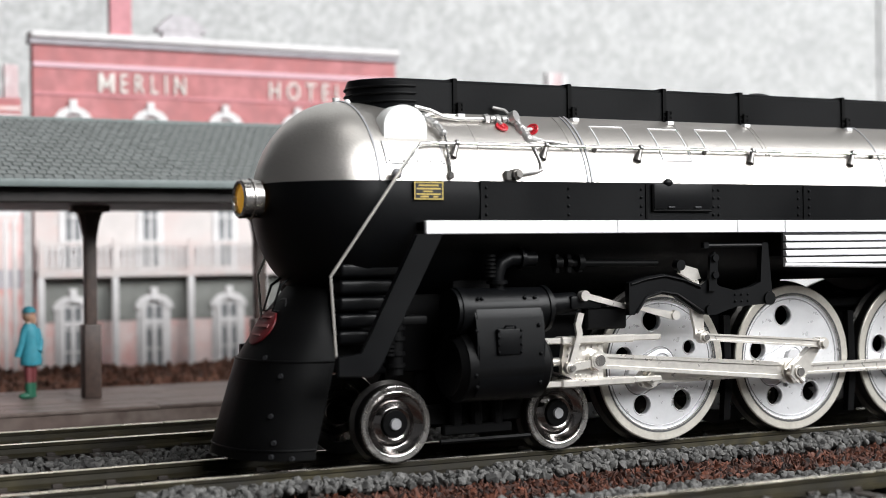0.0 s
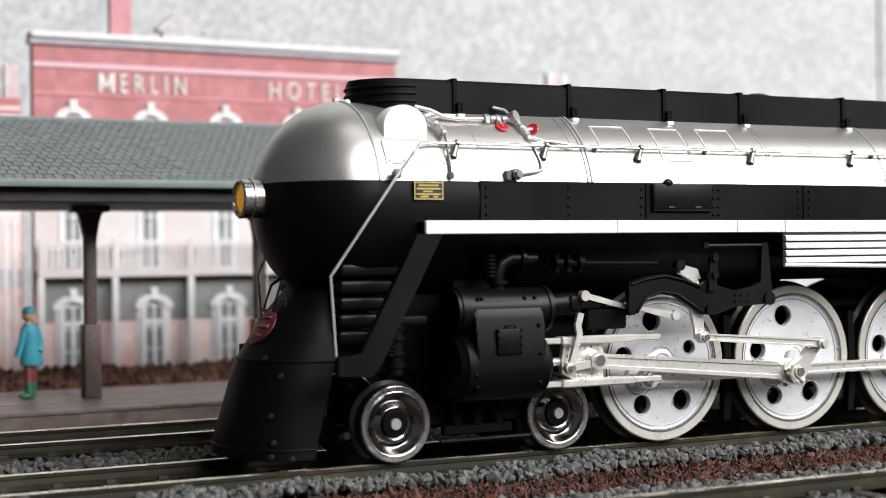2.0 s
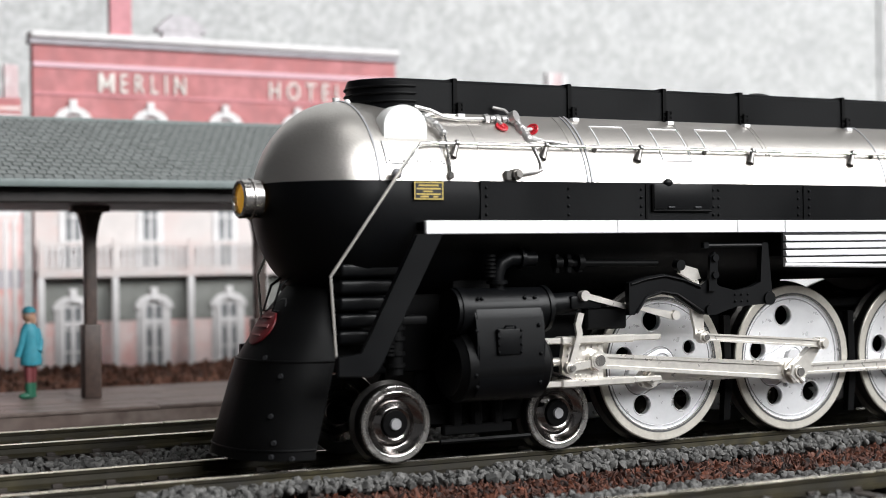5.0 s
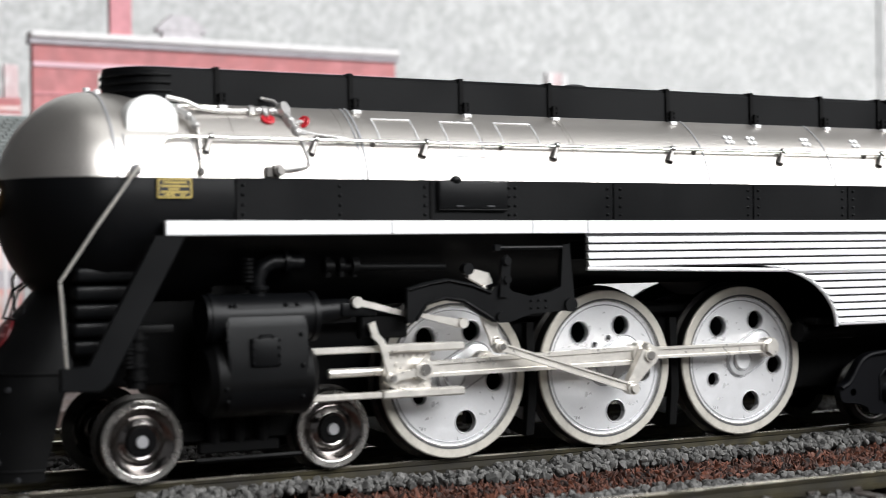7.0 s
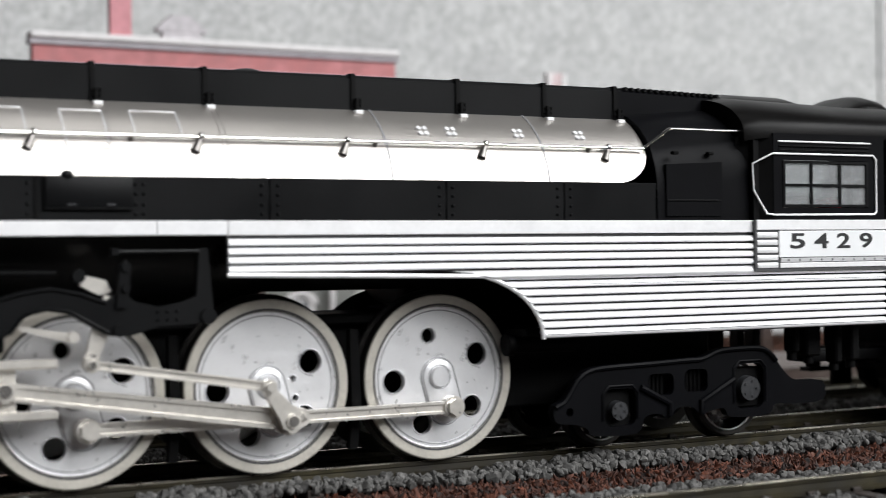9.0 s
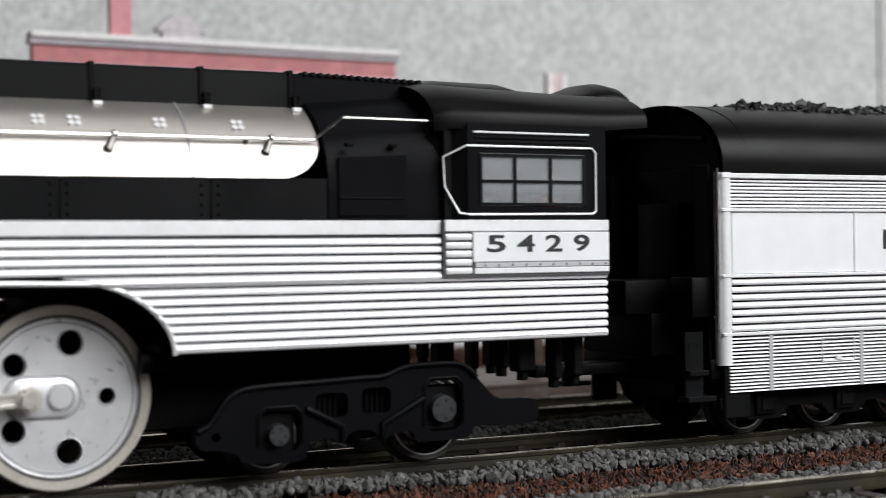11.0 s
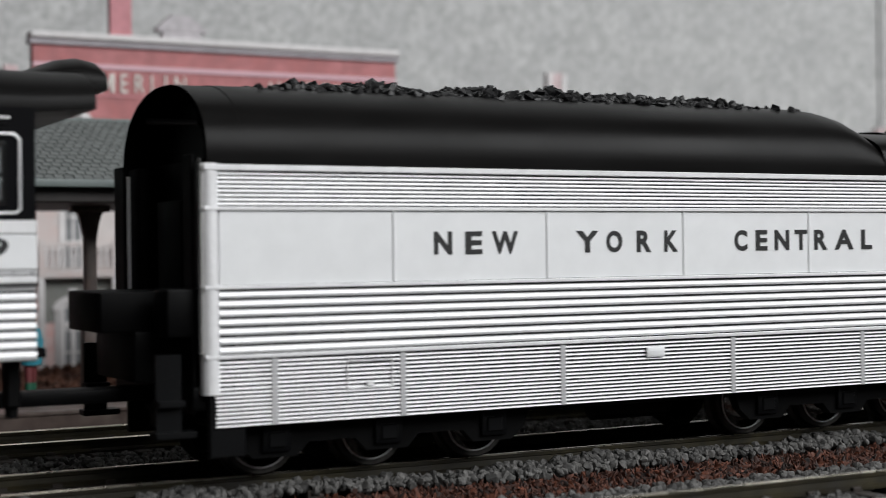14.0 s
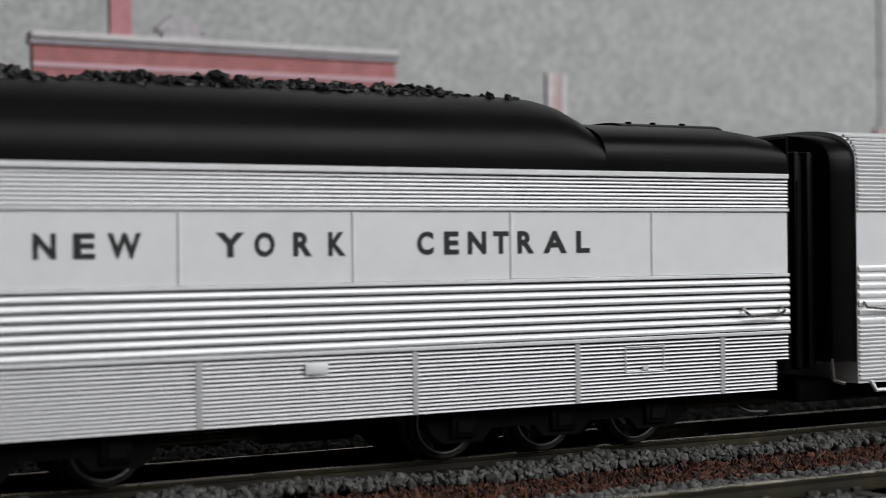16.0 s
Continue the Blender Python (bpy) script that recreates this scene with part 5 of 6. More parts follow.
tube(bm, [(97.4, -12.0, 44.8), (97.3, -13.0, 42.8), (97.3, -13.7, 40.8), (97.2, -14.2, 38.6)], 0.24, 8)
box(bm, 96.8, 97.6, -14.5, -13.9, 38.7, 39.6, 0.1, 1)
part("drain_pipe", bm, STEEL, loco)
# fittings on the black band
for x in (102.6, 116.0, 128.5, 141.6, 142.6, 158.0, 160.2, 183.6, 185.6, 202.4, 204.6, 219.6):
    for z in (33.8, 35.0, 36.3, 37.5):
        bm = bmesh.new()
        ball(bm, (x, -14.36, z), 0.24, 8)
        part("rivet", bm, BLACK, loco)
bm = bmesh.new()
box(bm, 130.6, 141.2, -14.72, -14.2, 34.6, 38.3, 0.12)
locker = part("locker", bm, BLACK, loco)
# dark bar draws the left gap and the shadow line below
bm = bmesh.new()
tube(bm, [(130.4, -14.6, 38.2), (130.4, -14.6, 34.4), (141.0, -14.6, 34.4)], 0.22, 6)
part("locker_edge", bm, CHASSIS, locker)
for x in (133.6, 138.4):
    bm = bmesh.new()
    box(bm, x - 0.6, x + 0.6, -14.95, -14.65, 34.75, 35.05, 0.08, 1)
    part("tab", bm, CAP, locker)
bm = bmesh.new()
ball(bm, (133.2, -14.5, 38.5), 0.75, 12, (1.1, 0.7, 0.8))
part("lug", bm, BLACK, locker)
bm = bmesh.new()
box(bm, 129.2, 129.7, -14.5, -14.2, 33.2, 38.3, 0.06, 1)
part("hinge_strip", bm, CHASSIS, locker)
bm = bmesh.new()
box(bm, 91.4, 95.8, -14.52, -13.7, 35.8, 38.2, 0.06, 1)
plate = part("builder_plate", bm, LETTER, loco, "black builder plate with brass edge and lettering")
bm = bmesh.new()
for x0, x1, z0, z1 in ((91.4, 95.8, 38.04, 38.2), (91.4, 95.8, 35.8, 35.96), (91.4, 91.56, 35.96, 38.04), (95.64, 95.8, 35.96, 38.04)):
    box(bm, x0, x1, -14.58, -14.5, z0, z1)
part("plate_edge", bm, BRASS, plate, "brass raised edge", smooth=0)
for x0, x1, z in ((92.1, 95.1, 37.72), (91.8, 95.4, 37.28), (92.8, 94.2, 36.9), (91.8, 95.4, 36.54), (92.3, 93.6, 36.2), (94.3, 95.0, 36.2)):
    bm = bmesh.new()
    box(bm, x0, x1, -14.57, -14.5, z - 0.1, z + 0.1)
    part("plate_line", bm, BRASS, plate, smooth=0)
# firebox side panel and cab roof details
bm = bmesh.new()
loft(bm, [[(x, y - 0.12, z) for x, y, z in ((220.8, -14.95, 33.6), (230.2, -15.85, 33.6), (230.2, -15.95, 41.6), (220.8, -14.95, 41.2))], [(x, y + 0.5, z) for x, y, z in ((220.8, -14.95, 33.6), (230.2, -15.85, 33.6), (230.2, -15.95, 41.6), (220.8, -14.95, 41.2))]])
panel = part("access_panel", bm, CAB_BLACK, loco)
for x in (222.0, 228.4):
    bm = bmesh.new()
    box(bm, x - 0.5, x + 0.5, -15.9, -15.0, 42.6, 43.1, 0.1, 1)
    part("panel_latch", bm, CHASSIS, panel)
bm = bmesh.new()
tube(bm, [(221.0, -15.15, 35.9), (230.0, -16.0, 35.9)], 0.12, 6)
part("panel_seam", bm, CHASSIS, panel, smooth=0)
bm = bmesh.new()
loft(bm, [roofline(x, 9.5, 50.4, z, 49.5, 14) for x, z in ((237.5, 52.6), (240, 53.4), (250, 53.3), (252.5, 52.5))])
part("roof_ventilator", bm, BLACK_ROOF, loco, smooth=40)
for i in range(16):
    bm = bmesh.new()
    box(bm, 219.6 + i * 1.15, 220.2 + i * 1.15, -6.5, 6.5, 52.7 - i * 0.03, 53.3 - i * 0.03, 0.1, 1)
    part("casing_slat", bm, BLACK, loco)
# things inside the cab
# plain red block standing in for the crew figure
bm = bmesh.new()
box(bm, 252.0, 255.5, -14.5, -11, 31, 36.6, 1.2)
part("crew_seat", bm, RED, loco, "plain red block for the crew figure")
bm = bmesh.new()
box(bm, 259.4, 260.3, -18.0, -17.0, 16.8, 46, 0.2, 1)
box(bm, 259.6, 260.2, -17.4, 17.4, 16.8, 31)
part("cab_rear", bm, CAB_BLACK, loco, smooth=0)

# ---- cylinders, brackets, frames ----
for sy in (-1, 1):
    bm = bmesh.new()
    cyl(bm, (97.2, sy * 13.2, 20.6), (111.8, sy * 13.2, 20.6), 3.1, seg=28)
    cyl(bm, (97.8, sy * 13.2, 20.6), (98.6, sy * 13.2, 20.6), 3.3, seg=28)
    cyl(bm, (111.6, sy * 13.2, 20.6), (112.3, sy * 13.2, 20.6), 3.3, seg=28)
    cyl(bm, (112.2, sy * 13.2, 21.0), (117.4, sy * 13.2, 21.4), 1.7, 1.4, seg=20)
    part("valve_chest", bm, BLACK, loco)
    bm = bmesh.new()
    box(bm, 115.8, 121.0, min(sy * 13.2, sy * 15), max(sy * 13.2, sy * 15), 20.4, 22.3, 0.3)
    part("valve_guide", bm, BLACK, loco)
    bm = bmesh.new()
    cyl(bm, (98.3, sy * 12.2, 12.9), (111.0, sy * 12.2, 12.9), 4.9, seg=32)
    cyl(bm, (97.4, sy * 12.2, 12.9), (98.5, sy * 12.2, 12.9), 4.0, 4.9, seg=32)
    cyl(bm, (111.0, sy * 12.2, 12.9), (112.2, sy * 12.2, 12.9), 4.9, 3.6, seg=32)
    # darker black here too, shade put into the colour
    part("cylinder", bm, CHASSIS, loco)
    # outer casing, bulging round the cylinder
    bm = bmesh.new()
    sec = [(13.8, 9.0), (15.3, 8.9), (16.7, 10.2), (17.1, 12.9), (17.0, 16.0), (16.6, 19.5), (16.0, 22.0), (14.8, 23.0), (13.0, 23.2)]
    loft(bm, [[(x, sy * y, z) for y, z in sec + [(9.0, 23.0), (9.0, 9.0)]] for x in (99.5, 110.2)])
    bmesh.ops.bevel(bm, geom=[e for e in bm.edges if abs(e.verts[0].co.x - e.verts[1].co.x) < 0.01], offset=0.25, segments=2, affect="EDGES")
    casing_ob = part("cylinder_casing", bm, BLACK, loco, smooth=40)
    bm = bmesh.new()
    box(bm, 102.4, 106.3, min(sy * 16.7, sy * 17.4), max(sy * 16.7, sy * 17.4), 14.6, 18.2, 0.2)
    hatch = part("inspection_cover", bm, BLACK, casing_ob)
    for x in (102.6, 106.1):
        for z in (15.0, 16.0, 17.0, 17.9):
            bm = bmesh.new()
            ball(bm, (x, sy * 17.4, z), 0.22, 8)
            part("bolt", bm, BLACK, hatch)
    bm = bmesh.new()
    tube(bm, [(103.4, sy * 17.4, 18.2), (103.6, sy * 17.6, 18.6), (105.0, sy * 17.6, 18.6), (105.2, sy * 17.4, 18.2)], 0.16, 6)
    part("cover_handle", bm, BLACK, hatch)
    for x, z, y in ((100.2, 22.3, 15.9), (100.8, 22.3, 15.9), (107.6, 22.3, 15.9), (109.2, 22.3, 15.9), (99.4, 18.0, 16.85), (109.3, 18.5, 16.8), (109.4, 14.6, 17.1), (99.2, 12.0, 17.0), (109.4, 10.6, 16.8), (99.4, 10.4, 16.8)):
        bm = bmesh.new()
        ball(bm, (x, sy * y, z), 0.3, 8)
        part("bolt", bm, BLACK, casing_ob)
    bm = bmesh.new()
    tube(bm, [(104.9, sy * 13, 22.8), (104.9, sy * 13, 25.6), (105.6, sy * 13, 27.0), (107.0, sy * 13, 27.7), (111.0, sy * 13, 27.6)], 1.05, 14)
    for p in (((104.9, sy * 13, 24.2), (104.9, sy * 13, 24.7)), ((108.4, sy * 13, 27.7), (109.0, sy * 13, 27.7)), ((104.9, sy * 13, 22.9), (104.9, sy * 13, 23.5))):
        cyl(bm, *p, 1.5, seg=16)
    part("exhaust_elbow", bm, BLACK, loco)
    bm = bmesh.new()
    cyl(bm, (117.2, sy * 13, 26.9), (132.0, sy * 13, 26.7), 0.55, seg=12)
    for x, r, h in ((114.2, 0.9, 1.2), (116.2, 0.8, 0.8), (118.0, 1.2, 0.9)):
        cyl(bm, (x, sy * 13, 27.0), (x + h, sy * 13, 27.0), r, seg=14)
        cyl(bm, (x + 0.4, sy * 13, 25.6), (x + 0.4, sy * 13, 28.2), 0.5, seg=10)
    part("reach_rod", bm, CHASSIS, loco)
    for x in (103.2, 87.6):
        bm = bmesh.new()
        for i in range(6):
            z = (25.2 if x > 100 else 15.0) + i * 0.55
            cyl(bm, (x, sy * 14.0, z), (x, sy * 14.0, z + 0.34), 0.85, seg=14)
        part("spring", bm, CHASSIS, loco)
    bm = bmesh.new()
    cyl(bm, (88.8, sy * 13.2, 12.4), (88.8, sy * 13.2, 19.4), 1.2, seg=14)
    box(bm, 87.5, 93.5, min(sy * 10, sy * 14), max(sy * 10, sy * 14), 19.0, 20.2, 0.3)
    for z in (13.4, 15.0, 17.0, 18.4):
        cyl(bm, (88.8, sy * 13.2, z), (88.8, sy * 13.2, z + 0.5), 1.5, seg=14)
    part("air_pump", bm, CHASSIS, loco)
    # crosshead guides
    for z, x0 in ((16.0, 111.0), (9.9, 111.4)):
        bm = bmesh.new()
        box(bm, x0, 131.6, sy * 13.9 - 0.75, sy * 13.9 + 0.75, z - 0.42, z + 0.42, 0.14, 1)
        part("guide_bar", bm, NICKEL, loco, "bright nickel guide bar")
    # link bracket
    bm = bmesh.new()
    prism(bm, [(124.4, 24.0), (127.5, 24.8), (130.6, 25.2), (134.0, 24.5), (137.2, 23.4), (138.8, 24.6), (140.6, 23.2), (143.5, 22.5), (146.5, 23.0), (148.3, 23.7), (148.7, 29.6), (149.8, 29.6),
               (150.6, 21.0), (149.8, 20.4), (143.5, 20.1), (139.8, 19.0), (137.6, 19.1), (134.6, 20.7), (132.6, 21.9), (130.0, 22.3), (127.1, 21.6), (125.3, 19.4), (124.4, 19.4)], sy * 16.4 - 0.5, sy * 16.4 + 0.5)
    bracket = part("link_bracket", bm, BLACK, loco, smooth=0)
    bm = bmesh.new()
    tube(bm, [(x, sy * 16.95, z) for x, z in ((124.7, 23.8), (127.6, 24.5), (130.6, 24.9), (134.0, 24.2), (137.0, 23.1))], 0.24, 6)
    tube(bm, [(x, sy * 16.95, z) for x, z in ((125.6, 19.7), (127.3, 21.9), (130.0, 22.6), (132.7, 22.2), (134.8, 21.0), (137.4, 19.5))], 0.24, 6)
    part("bracket_edge", bm, BLACK, bracket, smooth=60)
    for x in (143.4, 144.6, 145.8):
        for z in (20.9, 21.9):
            bm = bmesh.new()
            ball(bm, (x, sy * 16.95, z), 0.2, 8)
            part("rivet", bm, BLACK, bracket)
    bm = bmesh.new()
    box(bm, 118.6, 125.6, min(sy * 13.0, sy * 14.6), max(sy * 13.0, sy * 14.6), 17.4, 20.6, 0.3, 1)
    part("guide_yoke", bm, CHASSIS, bracket)
    bm = bmesh.new()
    tube(bm, [(138.0, sy * 16.6, 29.2), (149.4, sy * 16.6, 29.2)], 0.28, 8)
    box(bm, 137.7, 138.7, sy * 16.6 - 0.4, sy * 16.6 + 0.4, 28.7, 29.7, 0.1, 1)
    part("bracket_rail", bm, BLACK, bracket)
    bm = bmesh.new()
    prism(bm, [(138.2, 22.5), (139.6, 22.5), (140.0, 27.6), (139.4, 28.3), (138.6, 27.6)], sy * 17.1 - 0.3, sy * 17.1 + 0.3)
    for z in (24.9, 27.4):
        cyl(bm, (139.3, sy * 16.5, z), (139.3, sy * 17.8, z), 0.55, seg=12)
    cyl(bm, (138.6, sy * 16.5, 19.8), (138.6, sy * 17.4, 19.8), 0.8, seg=14)
    cyl(bm, (149.8, sy * 16.5, 21.2), (149.8, sy * 17.3, 21.2), 1.0, seg=14)
    part("reverse_arm", bm, BLACK, bracket)
    bm = bmesh.new()
    prism(bm, [(134.2, 25.2), (134.6, 26.5), (137.4, 25.8), (138.0, 24.4), (136.6, 24.0)], sy * 15.4 - 0.4, sy * 15.4 + 0.4)
    part("lifting_link", bm, NICKEL, loco)
    bm = bmesh.new()
    cyl(bm, (134.0, sy * 15.2, 26.4), (134.0, sy * 16.4, 26.4), 0.8, seg=14)
    part("pivot", bm, BLACK, loco)
    # radius rod pieces
    bm = bmesh.new()
    prism(bm, [(117.4, 22.5), (118.6, 22.6), (125.0, 20.9), (125.0, 20.2), (118.2, 21.8), (117.4, 21.9)], sy * 15.0 - 0.3, sy * 15.0 + 0.3)
    cyl(bm, (117.8, sy * 14.6, 22.3), (117.8, sy * 15.7, 22.3), 0.75, seg=14)
    prism(bm, [(126.8, 20.7), (127.2, 20.0), (132.8, 18.5), (134.0, 18.7), (134.0, 19.5), (133.0, 19.6)], sy * 15.3 - 0.3, sy * 15.3 + 0.3)
    cyl(bm, (133.4, sy * 15.0, 19.1), (133.4, sy * 15.9, 19.1), 0.7, seg=14)
    part("radius_rod", bm, NICKEL, loco, "bright nickel radius rod")
    # trailing truck side frame with its openings and raised edge
    rim = smooth_line([(202.4, 5.6), (202.7, 6.9), (204.0, 7.5), (205.1, 8.7), (205.9, 9.9), (207.0, 11.1), (208.8, 11.9), (212.0, 12.2), (218.0, 12.35), (225.3, 12.6), (228.4, 12.7), (231.0, 13.6), (233.6, 13.9), (239.0, 13.9), (241.2, 13.0), (242.9, 11.2),
                       (244.6, 9.4), (246.6, 8.4), (251.6, 8.1), (251.8, 5.2), (246.0, 4.8), (242.2, 5.0), (240.8, 3.5), (233.8, 3.5), (232.4, 4.9), (229.6, 4.6), (228.2, 4.0), (226.6, 5.4), (223.8, 5.4), (222.2, 4.0), (220.6, 4.8),
                       (218.0, 4.4), (216.6, 2.2), (209.2, 2.3), (208.0, 3.4), (205.9, 4.1), (203.2, 4.4)])
    bm = bmesh.new()
    cut_plate(bm, rim, [rounded(204.5, 205.7, 5.3, 6.5, 0.55), rounded(211.0, 216.4, 3.4, 8.8, 1.2), rounded(234.6, 240.0, 4.6, 11.4, 1.4), rounded(218.6, 223.2, 7.4, 10.6, 0.9), rounded(225.2, 229.4, 7.6, 11.0, 0.9)], sy * 14.2 - 0.7, sy * 14.2 + 0.7)
    frame_ob = part("trailing_truck_frame", bm, CAB_BLACK, loco, smooth=0)
    frame_ob.location.x = -1.45 * MM
    bm = bmesh.new()
    top = [(x, sy * 14.95, z - 0.25) for x, z in rim[3:45]]
    tube(bm, top, 0.42, 8)
    for x0, x1, z0, z1 in ((211.0, 216.4, 4.4, 8.8), (234.6, 240.0, 5.6, 11.4)):
        tube(bm, [(x0 - 0.3, sy * 14.95, z0), (x0 - 0.3, sy * 14.95, z1 - 0.6), (x0 + 0.7, sy * 14.95, z1 + 0.4), (x1 - 0.7, sy * 14.95, z1 + 0.4), (x1 + 0.3, sy * 14.95, z1 - 0.6), (x1 + 0.3, sy * 14.95, z0)], 0.22, 6)
    part("frame_bead", bm, CAB_BLACK, frame_ob)
    for pts in ([(217.2, 8.8), (222.4, 6.2), (222.4, 4.4)], [(234.2, 9.2), (228.2, 6.2), (228.2, 4.4)]):
        bm = bmesh.new()
        tube(bm, [(x, sy * 15.0, z) for x, z in pts], 0.5, 8)
        part("brake_arm", bm, CAB_BLACK, frame_ob)
    for x0, z0 in ((219.6, 8.9), (226.4, 9.2)):
        bm = bmesh.new()
        for i in range(4):
            cyl(bm, (x0 + i * 0.75, sy * 13.6, 7.2), (x0 + i * 0.75, sy * 13.6, 10.8), 0.28, seg=8)
        part("leaf_spring", bm, CHASSIS, frame_ob)
    for x, z, r in ((213.6, 5.6, 1.5), (237.4, 7.6, 2.0)):
        bm = bmesh.new()
        box(bm, x - 2.6, x + 2.6, sy * 13.2 - 0.6, sy * 13.2 + 0.6, z - 3.0, z + 3.2, 0.3, 1)
        axle = part("axle_box", bm, CHASSIS, frame_ob)
        bm = bmesh.new()
        cyl(bm, (x, sy * 13.4, z), (x, sy * 15.0, z), r, r * 0.9, seg=20)
        for k in range(5):
            a = 2 * math.pi * k / 5
            cyl(bm, (x + 0.6 * r * math.cos(a), sy * 14.9, z + 0.6 * r * math.sin(a)), (x + 0.6 * r * math.cos(a), sy * 15.15, z + 0.6 * r * math.sin(a)), 0.2, seg=8)
        part("axle_cap", bm, CAP, axle, "worn grey axle cap")
    bm = bmesh.new()
    tube(bm, [(195.2, sy * 11.9, 15.6), (199, sy * 12.2, 15.5), (206, sy * 12.2, 15.4)], 1.15, 14)
    cyl(bm, (195.0, sy * 11.9, 15.6), (196.0, sy * 11.95, 15.6), 1.6, seg=18)
    part("ash_pan_pipe", bm, CHASSIS, loco)
    # pipes and boxes under the cab
    for x, w, z0 in ((250.0, 3.0, 11.8), (255.2, 1.4, 10.5), (258.6, 1.8, 10.8), (246.6, 1.2, 12.5)):
        bm = bmesh.new()
        box(bm, x - w / 2, x + w / 2, sy * 12 - 1.4, sy * 12 + 1.4, z0, 17.0, 0.3, 1)
        cyl(bm, (x, sy * 12, z0 - 1.2), (x, sy * 12, z0 + 0.2), 0.8, seg=12)
        part("injector", bm, CHASSIS, loco)
    # lead truck frame
    bm = bmesh.new()
    box(bm, 93.5, 113.5, sy * 7.5 - 0.6, sy * 7.5 + 0.6, 4.6, 7.4, 0.2, 1)
    box(bm, 98.0, 109.0, sy * 9.2 - 0.6, sy * 9.2 + 0.6, 3.2, 4.6, 0.2, 1)
    for x in (100.2, 103.5, 106.8):
        cyl(bm, (x, sy * 9.0, 4.4), (x, sy * 9.0, 8.6), 0.9, seg=10)
    tube(bm, [(97.5, sy * 9.6, 2.4), (112.0, sy * 9.6, 2.4)], 0.35, 6)
    part("lead_truck_frame", bm, CHASSIS, loco)
    # brake gear between the drivers
    for x in (147.6, 172.8):
        bm = bmesh.new()
        prism(bm, [(x - 0.6, 18.5), (x + 0.6, 18.5), (x + 1.0, 8.0), (x + 0.4, 2.4), (x - 0.8, 2.4), (x - 0.4, 8.0)], sy * 9.0 - 0.6, sy * 9.0 + 0.6)
        part("brake_hanger", bm, CHASSIS, loco, smooth=0)
# dark box added to fill the see-through gap behind the louvres
bm = bmesh.new()
box(bm, 85, 100, -6.0, 6.0, 12, 28, 0.5)
part("front_bulkhead", bm, CHASSIS, loco)
bm = bmesh.new()
box(bm, 100, 108, -9, 9, 8, 30, 0.5)
part("saddle", bm, CHASSIS, loco)
bm = bmesh.new()
box(bm, 258, 282, -2.5, 2.5, 9.8, 11.6, 0.3)
part("drawbar", bm, CHASSIS, loco)

# ---- moving rods of the near side ----
MAIN_ROD, ECC_ROD, WRIST_Z, LINK_Z, LINK_X, LINK_PZ = 36.3, 22.8, 12.95, 15.8, 136.9, 20.6
gear = {}


def rod(bm, x0, x1, h0, h1, y0, y1, z=0.0):
    """A fluted rod along x, tapering in height, its middle sunk in."""
    loft(bm, [[(x, y0, z - h), (x, y0, z - h * 0.55), (x, y0 + 0.22, z - h * 0.5), (x, y0 + 0.22, z + h * 0.5), (x, y0, z + h * 0.55), (x, y0, z + h), (x, y1, z + h), (x, y1, z - h)] for x, h in ((x0, h0), (x1, h1))])


bm = bmesh.new()
for a, b in zip(HUB, HUB[1:]):
    rod(bm, a + 0.5, b - 0.5, 0.85, 0.85, -12.3, -11.3, DRIVER_R)
for x in HUB:
    cyl(bm, (x, -12.5, DRIVER_R), (x, -11.1, DRIVER_R), 1.55, seg=24)
    cyl(bm, (x, -13.1, DRIVER_R), (x, -12.4, DRIVER_R), 1.2, seg=6)
cyl(bm, (HUB[1] + 2.6, -12.6, DRIVER_R), (HUB[1] + 2.6, -11.1, DRIVER_R), 1.25, seg=20)
cyl(bm, (HUB[1] + 2.6, -12.9, DRIVER_R), (HUB[1] + 2.6, -12.5, DRIVER_R), 0.7, seg=16)
gear["side"] = part("side_rod", bm, NICKEL, loco, "bright nickel side rod")
bm = bmesh.new()
rod(bm, 0.6, MAIN_ROD - 1.0, 1.05, 1.35, -14.4, -13.3)
cyl(bm, (0, -14.6, 0), (0, -13.2, 0), 1.5, seg=24)
cyl(bm, (MAIN_ROD, -14.6, 0), (MAIN_ROD, -13.0, 0), 1.95, seg=24)
cyl(bm, (0, -15.4, 0), (0, -14.5, 0), 1.0, seg=20)
box(bm, -0.85, 0.85, -15.46, -15.38, -0.1, 0.1)
gear["main"] = part("main_rod", bm, NICKEL, loco, "bright fluted nickel main rod")
bm = bmesh.new()
prism(bm, [(-5.0, 2.6), (1.6, 2.5), (1.6, -2.6), (-3.4, -2.6), (-5.4, -1.6), (-5.4, 0.4)], -13.9, -13.1)
box(bm, -6.0, 6.4, -15.0, -12.8, 2.5, 3.6, 0.2, 1)
box(bm, -6.0, 6.4, -15.0, -12.8, -3.6, -2.5, 0.2, 1)
cyl(bm, (-13.0, -13.0, 0), (-3.0, -13.0, 0), 0.62, seg=14)
prism(bm, [(-5.7, -0.5), (-5.8, -1.0), (-5.1, -1.4), (-4.3, -1.3), (0.8, -0.5), (0.8, 0.6), (-4.1, -0.2), (-4.9, -0.05)], -15.1, -14.6)
cyl(bm, (0.1, -15.3, 0.1), (0.1, -14.5, 0.1), 1.5, seg=6)
